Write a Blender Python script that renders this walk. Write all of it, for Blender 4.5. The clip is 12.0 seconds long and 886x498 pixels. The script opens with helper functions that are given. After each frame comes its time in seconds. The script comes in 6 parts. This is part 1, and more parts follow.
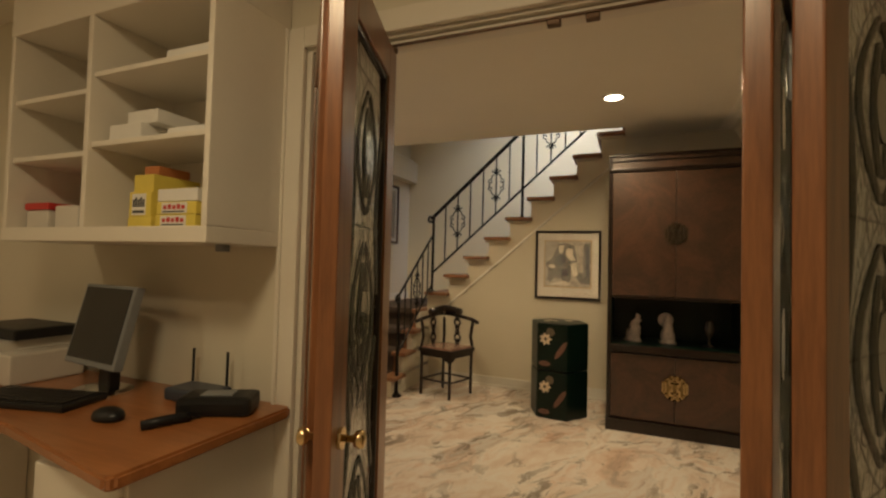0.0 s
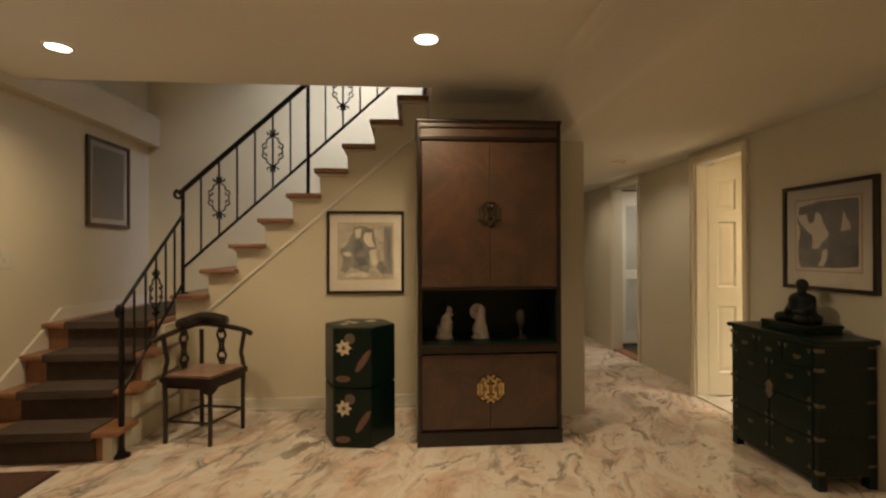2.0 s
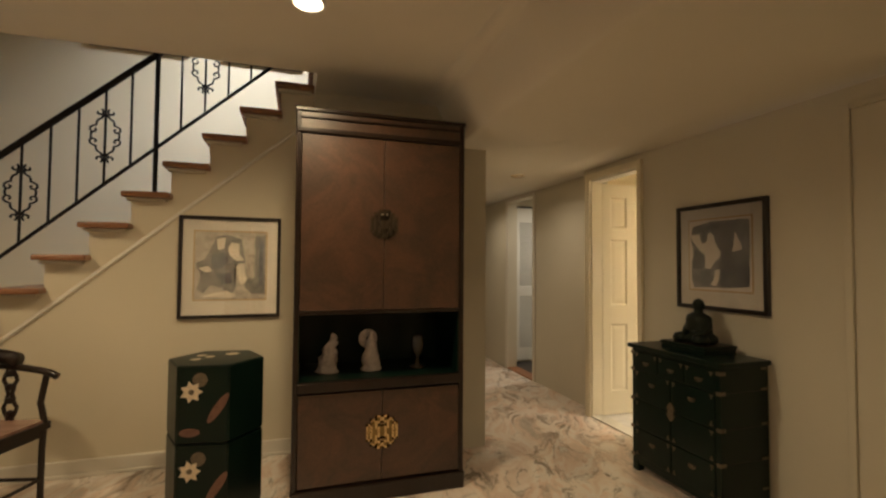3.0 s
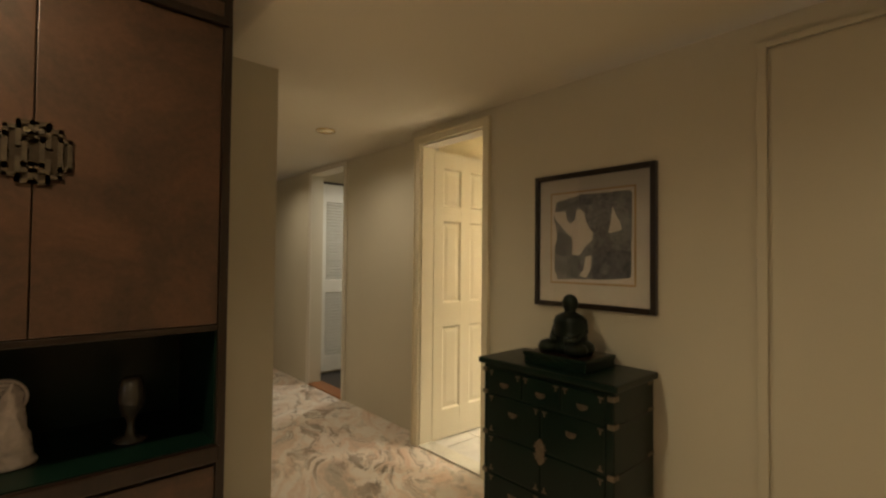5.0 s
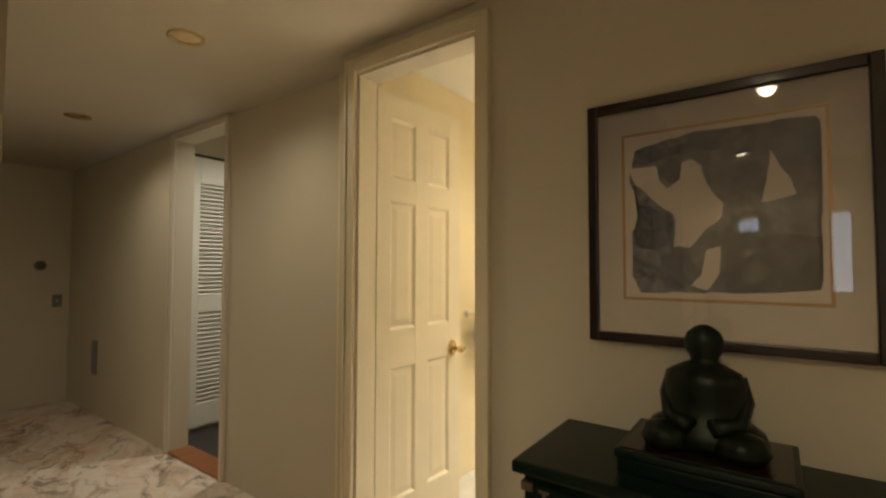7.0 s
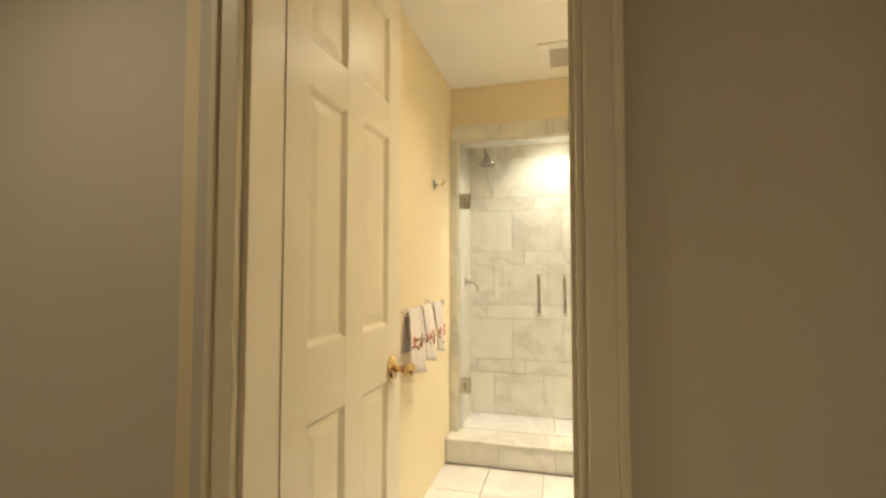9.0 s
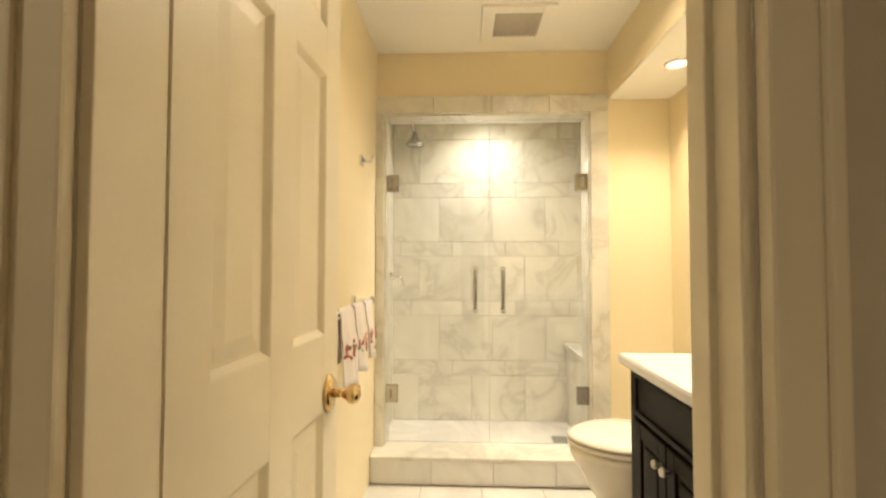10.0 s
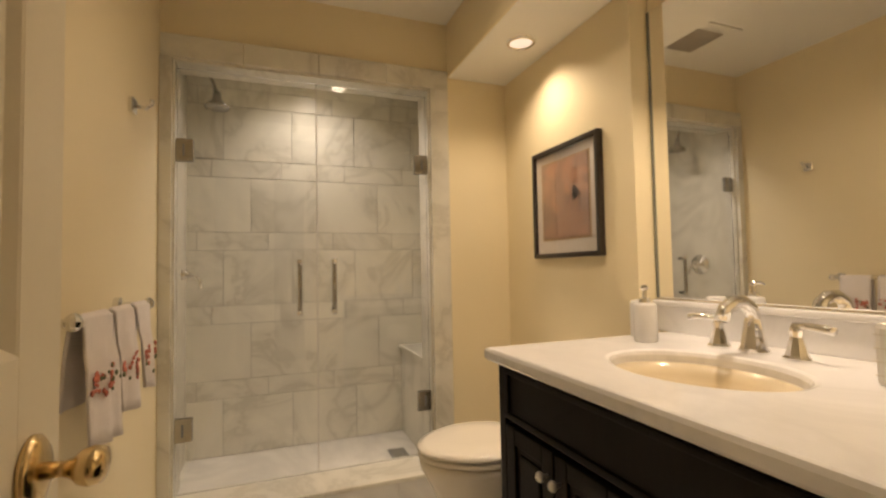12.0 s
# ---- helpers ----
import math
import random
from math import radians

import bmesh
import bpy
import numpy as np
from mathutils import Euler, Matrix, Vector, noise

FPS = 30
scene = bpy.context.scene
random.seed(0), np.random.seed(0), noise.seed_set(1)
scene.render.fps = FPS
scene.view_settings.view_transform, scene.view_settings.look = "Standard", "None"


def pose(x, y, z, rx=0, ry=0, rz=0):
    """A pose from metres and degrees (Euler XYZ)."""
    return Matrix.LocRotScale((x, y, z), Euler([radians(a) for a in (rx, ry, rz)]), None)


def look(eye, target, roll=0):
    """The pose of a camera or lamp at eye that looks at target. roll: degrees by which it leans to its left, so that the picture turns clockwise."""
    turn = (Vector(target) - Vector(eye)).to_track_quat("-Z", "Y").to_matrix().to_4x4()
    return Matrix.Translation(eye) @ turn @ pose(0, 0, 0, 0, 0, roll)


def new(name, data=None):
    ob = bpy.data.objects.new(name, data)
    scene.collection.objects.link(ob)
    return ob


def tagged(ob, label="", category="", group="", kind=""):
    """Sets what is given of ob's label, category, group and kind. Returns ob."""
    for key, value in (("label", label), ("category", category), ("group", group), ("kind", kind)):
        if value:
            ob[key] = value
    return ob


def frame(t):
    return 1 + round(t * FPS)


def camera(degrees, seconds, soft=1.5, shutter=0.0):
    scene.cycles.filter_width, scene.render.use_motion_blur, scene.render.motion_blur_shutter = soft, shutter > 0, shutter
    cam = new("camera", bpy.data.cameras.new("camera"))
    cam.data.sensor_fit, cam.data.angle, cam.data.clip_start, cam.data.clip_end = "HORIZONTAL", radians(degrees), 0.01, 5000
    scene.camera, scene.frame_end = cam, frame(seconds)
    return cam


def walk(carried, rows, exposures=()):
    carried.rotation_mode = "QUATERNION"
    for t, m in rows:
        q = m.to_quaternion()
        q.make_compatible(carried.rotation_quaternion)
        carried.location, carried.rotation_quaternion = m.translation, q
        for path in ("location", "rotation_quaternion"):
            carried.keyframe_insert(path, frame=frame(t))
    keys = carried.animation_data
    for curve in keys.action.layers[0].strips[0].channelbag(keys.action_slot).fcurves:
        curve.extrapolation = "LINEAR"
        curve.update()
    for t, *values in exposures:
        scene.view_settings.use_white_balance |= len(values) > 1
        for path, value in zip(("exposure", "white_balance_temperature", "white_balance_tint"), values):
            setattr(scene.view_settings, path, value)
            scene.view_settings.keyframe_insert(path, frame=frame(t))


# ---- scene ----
cam = camera(88.0, 12.0, soft=2.35)
PATH = [
    (0, (0.014, 0.017, 1.27), (-0.738, 1.869, 1.334), 1.5),
    (0.5, (-0.096, 0.193, 1.261), (-0.633, 2.119, 1.304), 0.6),
    (1, (-0.166, 0.414, 1.267), (-0.484, 2.388, 1.283), 0.2),
    (1.5, (-0.2, 0.647, 1.287), (-0.289, 2.645, 1.282), -0.1),
    (2, (-0.2, 0.877, 1.301), (-0.05, 2.871, 1.308), -0.2),
    (2.5, (-0.169, 1.1, 1.315), (0.21, 3.063, 1.35), -0.1),
    (3, (-0.133, 1.318, 1.317), (0.476, 3.222, 1.385), 0.4),
    (3.5, (-0.047, 1.561, 1.304), (0.775, 3.382, 1.391), 0.7),
    (5.5, (0.499, 2.581, 1.273), (1.937, 3.969, 1.307), 0.6),
    (6, (0.66, 2.852, 1.269), (2.165, 4.168, 1.306), 0.6),
    (6.5, (0.835, 3.121, 1.263), (2.393, 4.374, 1.309), 0.2),
    (7, (1.009, 3.357, 1.25), (2.627, 4.53, 1.33), 0.1),
    (9, (1.635, 4.209, 1.137), (3.567, 4.717, 1.228), -0.0),
    (9.5, (1.8, 4.329, 1.13), (3.776, 4.624, 1.209), 0.2),
    (10, (1.946, 4.425, 1.123), (3.943, 4.508, 1.19), 0.1),
    (10.5, (2.058, 4.484, 1.107), (4.052, 4.335, 1.167), 0.1),
    (11, (2.162, 4.501, 1.09), (4.124, 4.12, 1.156), -0.4),
    (11.5, (2.255, 4.488, 1.071), (4.171, 3.919, 1.15), -0.7),
    (12, (2.315, 4.468, 1.056), (4.188, 3.77, 1.141), -1.1),
]
walk(cam, [(t, look(eye, aim, roll)) for t, eye, aim, roll in PATH],
     [(0.0, 0.95, 6400, 8), (1.0, 1.0, 6400, 10), (2.5, 1.0, 6350, 9), (3.5, 1.0, 6350, 8), (5.5, 1.0, 6150, 4), (7.5, 1.0, 6100, 4), (9.0, 1.0, 6100, 5),
      (10.0, 1.02, 6200, 6), (10.5, 0.40, 6400, 10), (11.0, -0.13, 6500, 14), (12.0, -0.20, 6550, 16)])

# ---- light ----
world = bpy.data.worlds.new("world")
scene.world = world
world.use_nodes = True
wn = world.node_tree
sky = wn.nodes.new("ShaderNodeTexSky")
sky.sky_type, sky.sun_disc, sky.sun_elevation, sky.sun_rotation = "NISHITA", False, radians(35), radians(200)
wn.links.new(sky.outputs[0], wn.nodes["Background"].inputs[0])
wn.nodes["Background"].inputs[1].default_value = 0.06

WARM, SOFT, COOL = (1.0, 0.765, 0.45), (1.0, 0.80, 0.56), (0.86, 0.88, 1.0)


def spot(name, at, power, colour, angle=120, blend=0.8, radius=0.05, aim=None):
    d = bpy.data.lights.new(name, "SPOT")
    d.energy, d.color, d.spot_size, d.spot_blend, d.shadow_soft_size = power, colour, radians(angle), blend, radius
    ob = new(name, d)
    ob.matrix_world = look(at, aim or (at[0], at[1] + 0.001, at[2] - 1))
    return ob


def area(name, at, aim, power, colour, w, h, spread=180):
    d = bpy.data.lights.new(name, "AREA")
    d.energy, d.color, d.shape, d.size, d.size_y = power, colour, "RECTANGLE", w, h
    d.spread = radians(spread)
    ob = new(name, d)
    ob.matrix_world = look(at, aim)
    return ob


CEIL, LOW, BCEIL = 2.46, 2.17, 2.30
spot("downlight_lamp", (-0.10, 3.38, CEIL - 0.012), 45, WARM, 156, 0.75)
spot("downlight_lamp", (-2.17, 3.62, CEIL - 0.012), 32, WARM, 158, 0.75)
area("office_lamp", (-0.55, -0.20, 2.44), (-0.56, -0.18, 0.7), 9.5, WARM, 0.4, 0.4)
area("office_lamp", (-2.75, -0.75, 2.44), (-2.74, -0.73, 0.7), 4.5, WARM, 0.3, 0.3)
area("stair_window_light", (0.45, 4.62, 4.6), (-0.85, 5.87, 2.75), 5.8, COOL, 0.5, 0.5, 52)
spot("shower_lamp", (4.80, 4.25, 2.17), 25, (1.0, 0.89, 0.74), 148, 1.0, 0.06)
spot("bath_lamp", (4.01, 3.46, 2.015), 27, SOFT, 130, 0.9, 0.04)
spot("bath_lamp", (3.05, 3.42, 2.015), 50, SOFT, 112, 0.6, 0.04)
# Added fill for the bathroom; no lamp is known at this spot.
spot("bath_lamp", (3.62, 4.05, 2.285), 27, SOFT, 150, 0.9, 0.05)
# Added cool fill towards the east wall, set before an unseen pane.
area("east_wall_fill", (-2.84, 2.78, 1.42), (2.3, 2.85, 1.2), 0.45, COOL, 0.16, 0.85)
# Added out-of-view fill that lifts the hall's right wall and low ceiling.
spot("downlight_lamp", (1.75, 1.85, LOW - 0.01), 7, WARM, 150, 1.0)
# Passage fill added below the two brass downlights, whose lenses do not glow.
spot("downlight_lamp", (1.864, 5.25, LOW - 0.012), 10, SOFT, 160, 0.9)
spot("downlight_lamp", (1.94, 6.79, LOW - 0.012), 9, SOFT, 160, 0.9)
spot("closet_lamp", (3.1, 6.25, 2.38), 24, (1.0, 0.86, 0.68), 150, 0.9, 0.06)


# ---- materials ----
def nodes_of(name):
    m = bpy.data.materials.new(name)
    m.use_nodes = True
    t = m.node_tree
    return m, t, t.nodes["Principled BSDF"]


def position(t, scale=(1, 1, 1)):
    g = t.nodes.new("ShaderNodeNewGeometry")
    v = t.nodes.new("ShaderNodeVectorMath")
    v.operation = "MULTIPLY"
    v.inputs[1].default_value = scale
    t.links.new(g.outputs["Position"], v.inputs[0])
    return v.outputs[0]


def noise_of(t, vec, scale, detail=4, rough=0.55, distort=0.0):
    n = t.nodes.new("ShaderNodeTexNoise")
    n.inputs["Scale"].default_value, n.inputs["Detail"].default_value = scale, detail
    n.inputs["Roughness"].default_value, n.inputs["Distortion"].default_value = rough, distort
    t.links.new(vec, n.inputs["Vector"])
    return n.outputs["Fac"]


def ramp(t, fac, stops):
    r = t.nodes.new("ShaderNodeValToRGB")
    el = r.color_ramp.elements
    while len(el) < len(stops):
        el.new(0.5)
    for e, (p, c) in zip(el, stops):
        e.position, e.color = p, (*c, 1)
    t.links.new(fac, r.inputs[0])
    return r.outputs[0]


def mixed(t, fac, a, b, mode="MIX"):
    m = t.nodes.new("ShaderNodeMix")
    m.data_type, m.blend_type = "RGBA", mode
    for sock, v in ((m.inputs[0], fac), (m.inputs[6], a), (m.inputs[7], b)):
        if isinstance(v, bpy.types.NodeSocket):
            t.links.new(v, sock)
        elif isinstance(v, (int, float)):
            sock.default_value = v
        else:
            sock.default_value = (*v, 1)
    return m.outputs[2]


def bumped(t, b, fac, strength, dist=0.01):
    n = t.nodes.new("ShaderNodeBump")
    n.inputs["Strength"].default_value, n.inputs["Distance"].default_value = strength, dist
    t.links.new(fac, n.inputs["Height"])
    t.links.new(n.outputs[0], b.inputs["Normal"])


def shade(c, k):
    return tuple(min(1, v * k) for v in c)


def plain(name, colour, rough=0.5, metal=0.0, scale=6.0, vary=0.08, bump=0.1, fine=90.0, stretch=(1, 1, 1), coat=0.0, spread=0.06):
    """A surface with soft blotches, fine grain in gloss and relief."""
    m, t, b = nodes_of(name)
    vec = position(t, stretch)
    big, small = noise_of(t, vec, scale), noise_of(t, vec, fine, 3)
    base = ramp(t, big, [(0.3, shade(colour, 1 - vary)), (0.7, shade(colour, 1 + vary))])
    base = mixed(t, 0.25, base, ramp(t, small, [(0.3, shade(colour, 1 - vary)), (0.7, shade(colour, 1 + vary))]))
    t.links.new(base, b.inputs["Base Color"])
    r = t.nodes.new("ShaderNodeMapRange")
    r.inputs[3].default_value, r.inputs[4].default_value = max(0.02, rough - spread), min(1, rough + spread)
    t.links.new(big, r.inputs[0])
    t.links.new(r.outputs[0], b.inputs["Roughness"])
    b.inputs["Metallic"].default_value, b.inputs["Coat Weight"].default_value = metal, coat
    b.inputs["Coat Roughness"].default_value = 0.12
    if bump:
        bumped(t, b, small, bump, 0.002)
    return m


def wood(name, dark, light, rough=0.35, axis=2, coat=0.15, scale=1.0):
    m, t, b = nodes_of(name)
    st = [9.0 * scale] * 3
    st[axis] = 0.7 * scale
    vec = position(t, st)
    grain = noise_of(t, vec, 3.0, 6, 0.6, 0.8)
    fine = noise_of(t, vec, 22.0, 3)
    c = ramp(t, grain, [(0.25, dark), (0.75, light)])
    c = mixed(t, 0.2, c, ramp(t, fine, [(0.35, shade(dark, 0.7)), (0.7, light)]))
    t.links.new(c, b.inputs["Base Color"])
    b.inputs["Roughness"].default_value, b.inputs["Coat Weight"].default_value, b.inputs["Coat Roughness"].default_value = rough, coat, 0.2
    bumped(t, b, fine, 0.12, 0.001)
    return m


def marble_floor():
    m, t, b = nodes_of("pink_marble_floor")
    turn = t.nodes.new("ShaderNodeVectorRotate")
    turn.rotation_type = "Z_AXIS"
    turn.inputs["Angle"].default_value = radians(24)
    t.links.new(position(t), turn.inputs["Vector"])
    squash = t.nodes.new("ShaderNodeVectorMath")
    squash.operation = "MULTIPLY"
    squash.inputs[1].default_value = (1.25, 0.62, 1.0)
    t.links.new(turn.outputs[0], squash.inputs[0])
    vec = squash.outputs[0]
    warp = t.nodes.new("ShaderNodeTexNoise")
    warp.inputs["Scale"].default_value, warp.inputs["Detail"].default_value = 2.6, 5
    t.links.new(vec, warp.inputs["Vector"])
    v = t.nodes.new("ShaderNodeVectorMath")
    v.operation = "MULTIPLY_ADD"
    v.inputs[1].default_value = (0.5, 0.5, 0.0)
    t.links.new(warp.outputs["Color"], v.inputs[0])
    t.links.new(vec, v.inputs[2])
    vv = v.outputs[0]
    clouds = noise_of(t, vv, 2.6, 8, 0.66, 0.5)
    base = ramp(t, clouds, [(0.34, (0.30, 0.23, 0.175)), (0.41, (0.66, 0.44, 0.33)), (0.47, (0.80, 0.66, 0.56)), (0.53, (0.86, 0.80, 0.74)), (0.59, (0.76, 0.53, 0.41)), (0.66, (0.44, 0.385, 0.34))])
    cells = t.nodes.new("ShaderNodeTexVoronoi")
    cells.inputs["Scale"].default_value = 3.4
    t.links.new(vv, cells.inputs["Vector"])
    base = mixed(t, 0.42, base, ramp(t, noise_of(t, cells.outputs["Color"], 3.0, 1), [(0.30, (0.76, 0.53, 0.39)), (0.44, (0.86, 0.79, 0.70)), (0.58, (0.84, 0.75, 0.64)), (0.70, (0.52, 0.48, 0.43))]))
    edge = t.nodes.new("ShaderNodeTexVoronoi")
    edge.feature = "DISTANCE_TO_EDGE"
    edge.inputs["Scale"].default_value = 3.4
    t.links.new(vv, edge.inputs["Vector"])
    veins = ramp(t, edge.outputs["Distance"], [(0.0, (0.85, 0.85, 0.85)), (0.03, (0.35, 0.35, 0.35)), (0.09, (0, 0, 0))])
    gate = ramp(t, noise_of(t, vec, 2.4, 4, 0.7), [(0.52, (0, 0, 0)), (0.66, (1, 1, 1))])
    base = mixed(t, mixed(t, 1.0, veins, gate, "MULTIPLY"), base, (0.17, 0.135, 0.105))
    fleck = noise_of(t, vv, 6.5, 6, 0.7, 0.8)
    patch = ramp(t, noise_of(t, vec, 1.5, 3, 0.6), [(0.40, (0.25, 0.25, 0.25)), (0.58, (0.95, 0.95, 0.95))])
    base = mixed(t, mixed(t, 1.0, ramp(t, fleck, [(0.53, (0, 0, 0)), (0.60, (1, 1, 1))]), patch, "MULTIPLY"), base, (0.27, 0.215, 0.17))
    t.links.new(base, b.inputs["Base Color"])
    r = t.nodes.new("ShaderNodeMapRange")
    r.inputs[3].default_value, r.inputs[4].default_value = 0.15, 0.34
    t.links.new(clouds, r.inputs[0])
    t.links.new(r.outputs[0], b.inputs["Roughness"])
    return m


def white_marble(name, tint=(0.78, 0.76, 0.72), vein=(0.42, 0.42, 0.41), rough=0.18, per_piece=True):
    m, t, b = nodes_of(name)
    vec = position(t)
    if per_piece:
        o = t.nodes.new("ShaderNodeObjectInfo")
        v = t.nodes.new("ShaderNodeVectorMath")
        v.operation = "MULTIPLY_ADD"
        v.inputs[1].default_value = (17.0, 23.0, 11.0)
        t.links.new(o.outputs["Random"], v.inputs[0])
        t.links.new(vec, v.inputs[2])
        vec = v.outputs[0]
    mid_vein = tuple((a + b2) / 2 for a, b2 in zip(tint, vein))
    n = noise_of(t, vec, 2.2, 6, 0.58, 0.9)
    cl = noise_of(t, vec, 1.5, 3)
    c = ramp(t, n, [(0.36, tint), (0.455, shade(tint, 0.86)), (0.497, mid_vein), (0.53, shade(tint, 0.88)), (0.63, tint)])
    c = mixed(t, 0.3, c, ramp(t, cl, [(0.35, shade(tint, 0.75)), (0.6, tint)]))
    t.links.new(c, b.inputs["Base Color"])
    b.inputs["Roughness"].default_value = rough
    return m


def glass(name, rough=0.0, tint=(1, 1, 1), bump=0.0, scale=40.0):
    m, t, b = nodes_of(name)
    b.inputs["Transmission Weight"].default_value, b.inputs["Roughness"].default_value, b.inputs["IOR"].default_value = 1.0, rough, 1.45
    b.inputs["Base Color"].default_value = (*tint, 1)
    if bump:
        bumped(t, b, noise_of(t, position(t), scale, 2), bump, 0.004)
    return m


def glow(name, colour, power):
    m, t, b = nodes_of(name)
    b.inputs["Emission Color"].default_value, b.inputs["Emission Strength"].default_value = (*colour, 1), power
    b.inputs["Base Color"].default_value = (*colour, 1)
    return m


def print_art(name, paper, ink, pale, scale=5.0, low=0.45, seed=0.0, stretch=(1, 1, 1)):
    """Blotchy ink shapes on paper, as in an abstract print."""
    m, t, b = nodes_of(name)
    vec = position(t, stretch)
    v = t.nodes.new("ShaderNodeVectorMath")
    v.inputs[1].default_value = (seed, seed * 1.7, seed * 0.6)
    t.links.new(vec, v.inputs[0])
    n = noise_of(t, v.outputs[0], scale, 4, 0.6, 1.2)
    f = noise_of(t, v.outputs[0], scale * 7, 4, 0.7)
    c = ramp(t, n, [(low - 0.06, pale), (low - 0.02, ink), (low + 0.12, shade(ink, 1.6)), (low + 0.16, paper)])
    c = mixed(t, 0.35, c, ramp(t, f, [(0.3, ink), (0.65, paper)]))
    t.links.new(c, b.inputs["Base Color"])
    b.inputs["Roughness"].default_value = 0.6
    return m


WALL = plain("cream_wall_paint", (0.66, 0.612, 0.50), 0.75, scale=1.3, vary=0.035, bump=0.12, fine=160)
YELLOW = plain("yellow_wall_paint", (0.83, 0.72, 0.48), 0.6, scale=1.3, vary=0.03, bump=0.08, fine=160)
CEILP = plain("ceiling_paint", (0.82, 0.765, 0.655), 0.85, scale=1.1, vary=0.03, bump=0.15, fine=120)
BCEILP = plain("white_ceiling_paint", (0.88, 0.86, 0.79), 0.8, scale=1.1, vary=0.02, bump=0.1, fine=120)
# Wall paint with the downlights' warm light put into its colour.
WARMWALL = plain("lamp_warmed_wall_paint", (0.70, 0.62, 0.475), 0.7, scale=1.3, vary=0.035, bump=0.12, fine=160)
TRIM = plain("white_trim_paint", (0.74, 0.69, 0.60), 0.4, scale=3, vary=0.04, bump=0.05, fine=120)
DOORP = plain("cream_door_paint", (0.81, 0.735, 0.56), 0.38, scale=3, vary=0.03, bump=0.06, fine=130)
MARBLE = marble_floor()
WMARBLE = white_marble("white_veined_marble", (0.78, 0.75, 0.65), (0.31, 0.285, 0.22))
FMARBLE = white_marble("bath_floor_marble", (0.82, 0.80, 0.75), (0.5, 0.49, 0.47), 0.25)
COUNTER = white_marble("white_counter_marble", (0.87, 0.86, 0.86), (0.74, 0.73, 0.72), 0.12, False)
GROUT = plain("grout", (0.40, 0.38, 0.34), 0.9, scale=20, vary=0.08)
DOORWOOD = wood("stained_door_wood", (0.13, 0.048, 0.020), (0.33, 0.135, 0.054), 0.32, 2, 0.3)
DESKWOOD = wood("orange_desk_wood", (0.26, 0.095, 0.03), (0.42, 0.17, 0.06), 0.3, 0, 0.25)
TREADWOOD = wood("oak_tread_wood", (0.22, 0.095, 0.045), (0.38, 0.185, 0.09), 0.35, 1, 0.2)
DARKWOOD = wood("dark_rosewood", (0.007, 0.0035, 0.0025), (0.024, 0.012, 0.008), 0.28, 2, 0.4)
BURL = None
LACQUER = plain("black_lacquer", (0.003, 0.012, 0.008), 0.36, scale=5, vary=0.3, bump=0.03, coat=0.12)
IRON = plain("black_wrought_iron", (0.018, 0.015, 0.013), 0.45, 0.6, scale=30, vary=0.3, bump=0.3, fine=200)
CARPET = plain("brown_stair_carpet", (0.080, 0.056, 0.045), 0.95, scale=14, vary=0.25, bump=0.8, fine=420)
RUG = plain("brown_rug_wool", (0.085, 0.040, 0.026), 0.95, scale=20, vary=0.2, bump=0.8, fine=380)
RUGEDGE = plain("dark_rug_binding", (0.05, 0.028, 0.020), 0.9, scale=30, vary=0.2, bump=0.6, fine=300)
BRASS = plain("polished_brass", (0.72, 0.55, 0.29), 0.2, 1.0, scale=20, vary=0.08, bump=0.02)
CHROME = plain("chrome", (0.82, 0.81, 0.79), 0.09, 1.0, scale=20, vary=0.03, bump=0.0)
GLASS = glass("clear_glass")
PICGLASS = glass("picture_glass")
ETCHED = glass("textured_door_glass", 0.06, (0.54, 0.56, 0.51), 0.6, 26)
RIBGLASS = plain("pale_ribbed_glass", (0.26, 0.26, 0.22), 0.16, scale=24, vary=0.15, bump=0.25, fine=60)
RIBGLASS.node_tree.nodes["Principled BSDF"].inputs["Transmission Weight"].default_value = 0.72
BEVELG = glass("bevelled_clear_glass", 0.02, (0.62, 0.65, 0.62), 0.15, 9)
MIRROR = plain("mirror_silver", (0.93, 0.93, 0.92), 0.02, 1.0, vary=0.0, bump=0.0, spread=0.0)
PORCELAIN = plain("bone_porcelain", (0.80, 0.74, 0.63), 0.12, scale=2, vary=0.02, bump=0.0, coat=0.3)
VANITY = wood("espresso_vanity_wood", (0.0025, 0.0018, 0.0016), (0.008, 0.0055, 0.0045), 0.5, 2, 0.05)
MAT_BOARD = plain("cream_mat_board", (0.45, 0.395, 0.325), 0.8, scale=3, vary=0.04, bump=0.2, fine=300)
GOLDLINE = plain("gold_fillet", (0.35, 0.22, 0.09), 0.4, 0.5, vary=0.1)
FRAMEB = plain("black_frame_wood", (0.020, 0.013, 0.010), 0.3, scale=12, vary=0.25, bump=0.1, coat=0.3)
BLACKP = plain("black_plastic", (0.012, 0.012, 0.013), 0.4, scale=20, vary=0.15, bump=0.1)
SCREEN = plain("dark_screen", (0.012, 0.013, 0.014), 0.25, scale=3, vary=0.1, bump=0.0)
GREYP = plain("grey_plastic", (0.20, 0.21, 0.22), 0.4, scale=12, vary=0.06)
WHITEP = plain("beige_plastic", (0.62, 0.58, 0.52), 0.45, scale=6, vary=0.05)
TOWEL = plain("white_towel_cloth", (0.82, 0.76, 0.72), 0.95, scale=18, vary=0.05, bump=0.9, fine=500)
ROSE = plain("red_embroidery", (0.60, 0.20, 0.14), 0.9, scale=50, vary=0.3, bump=0.5)
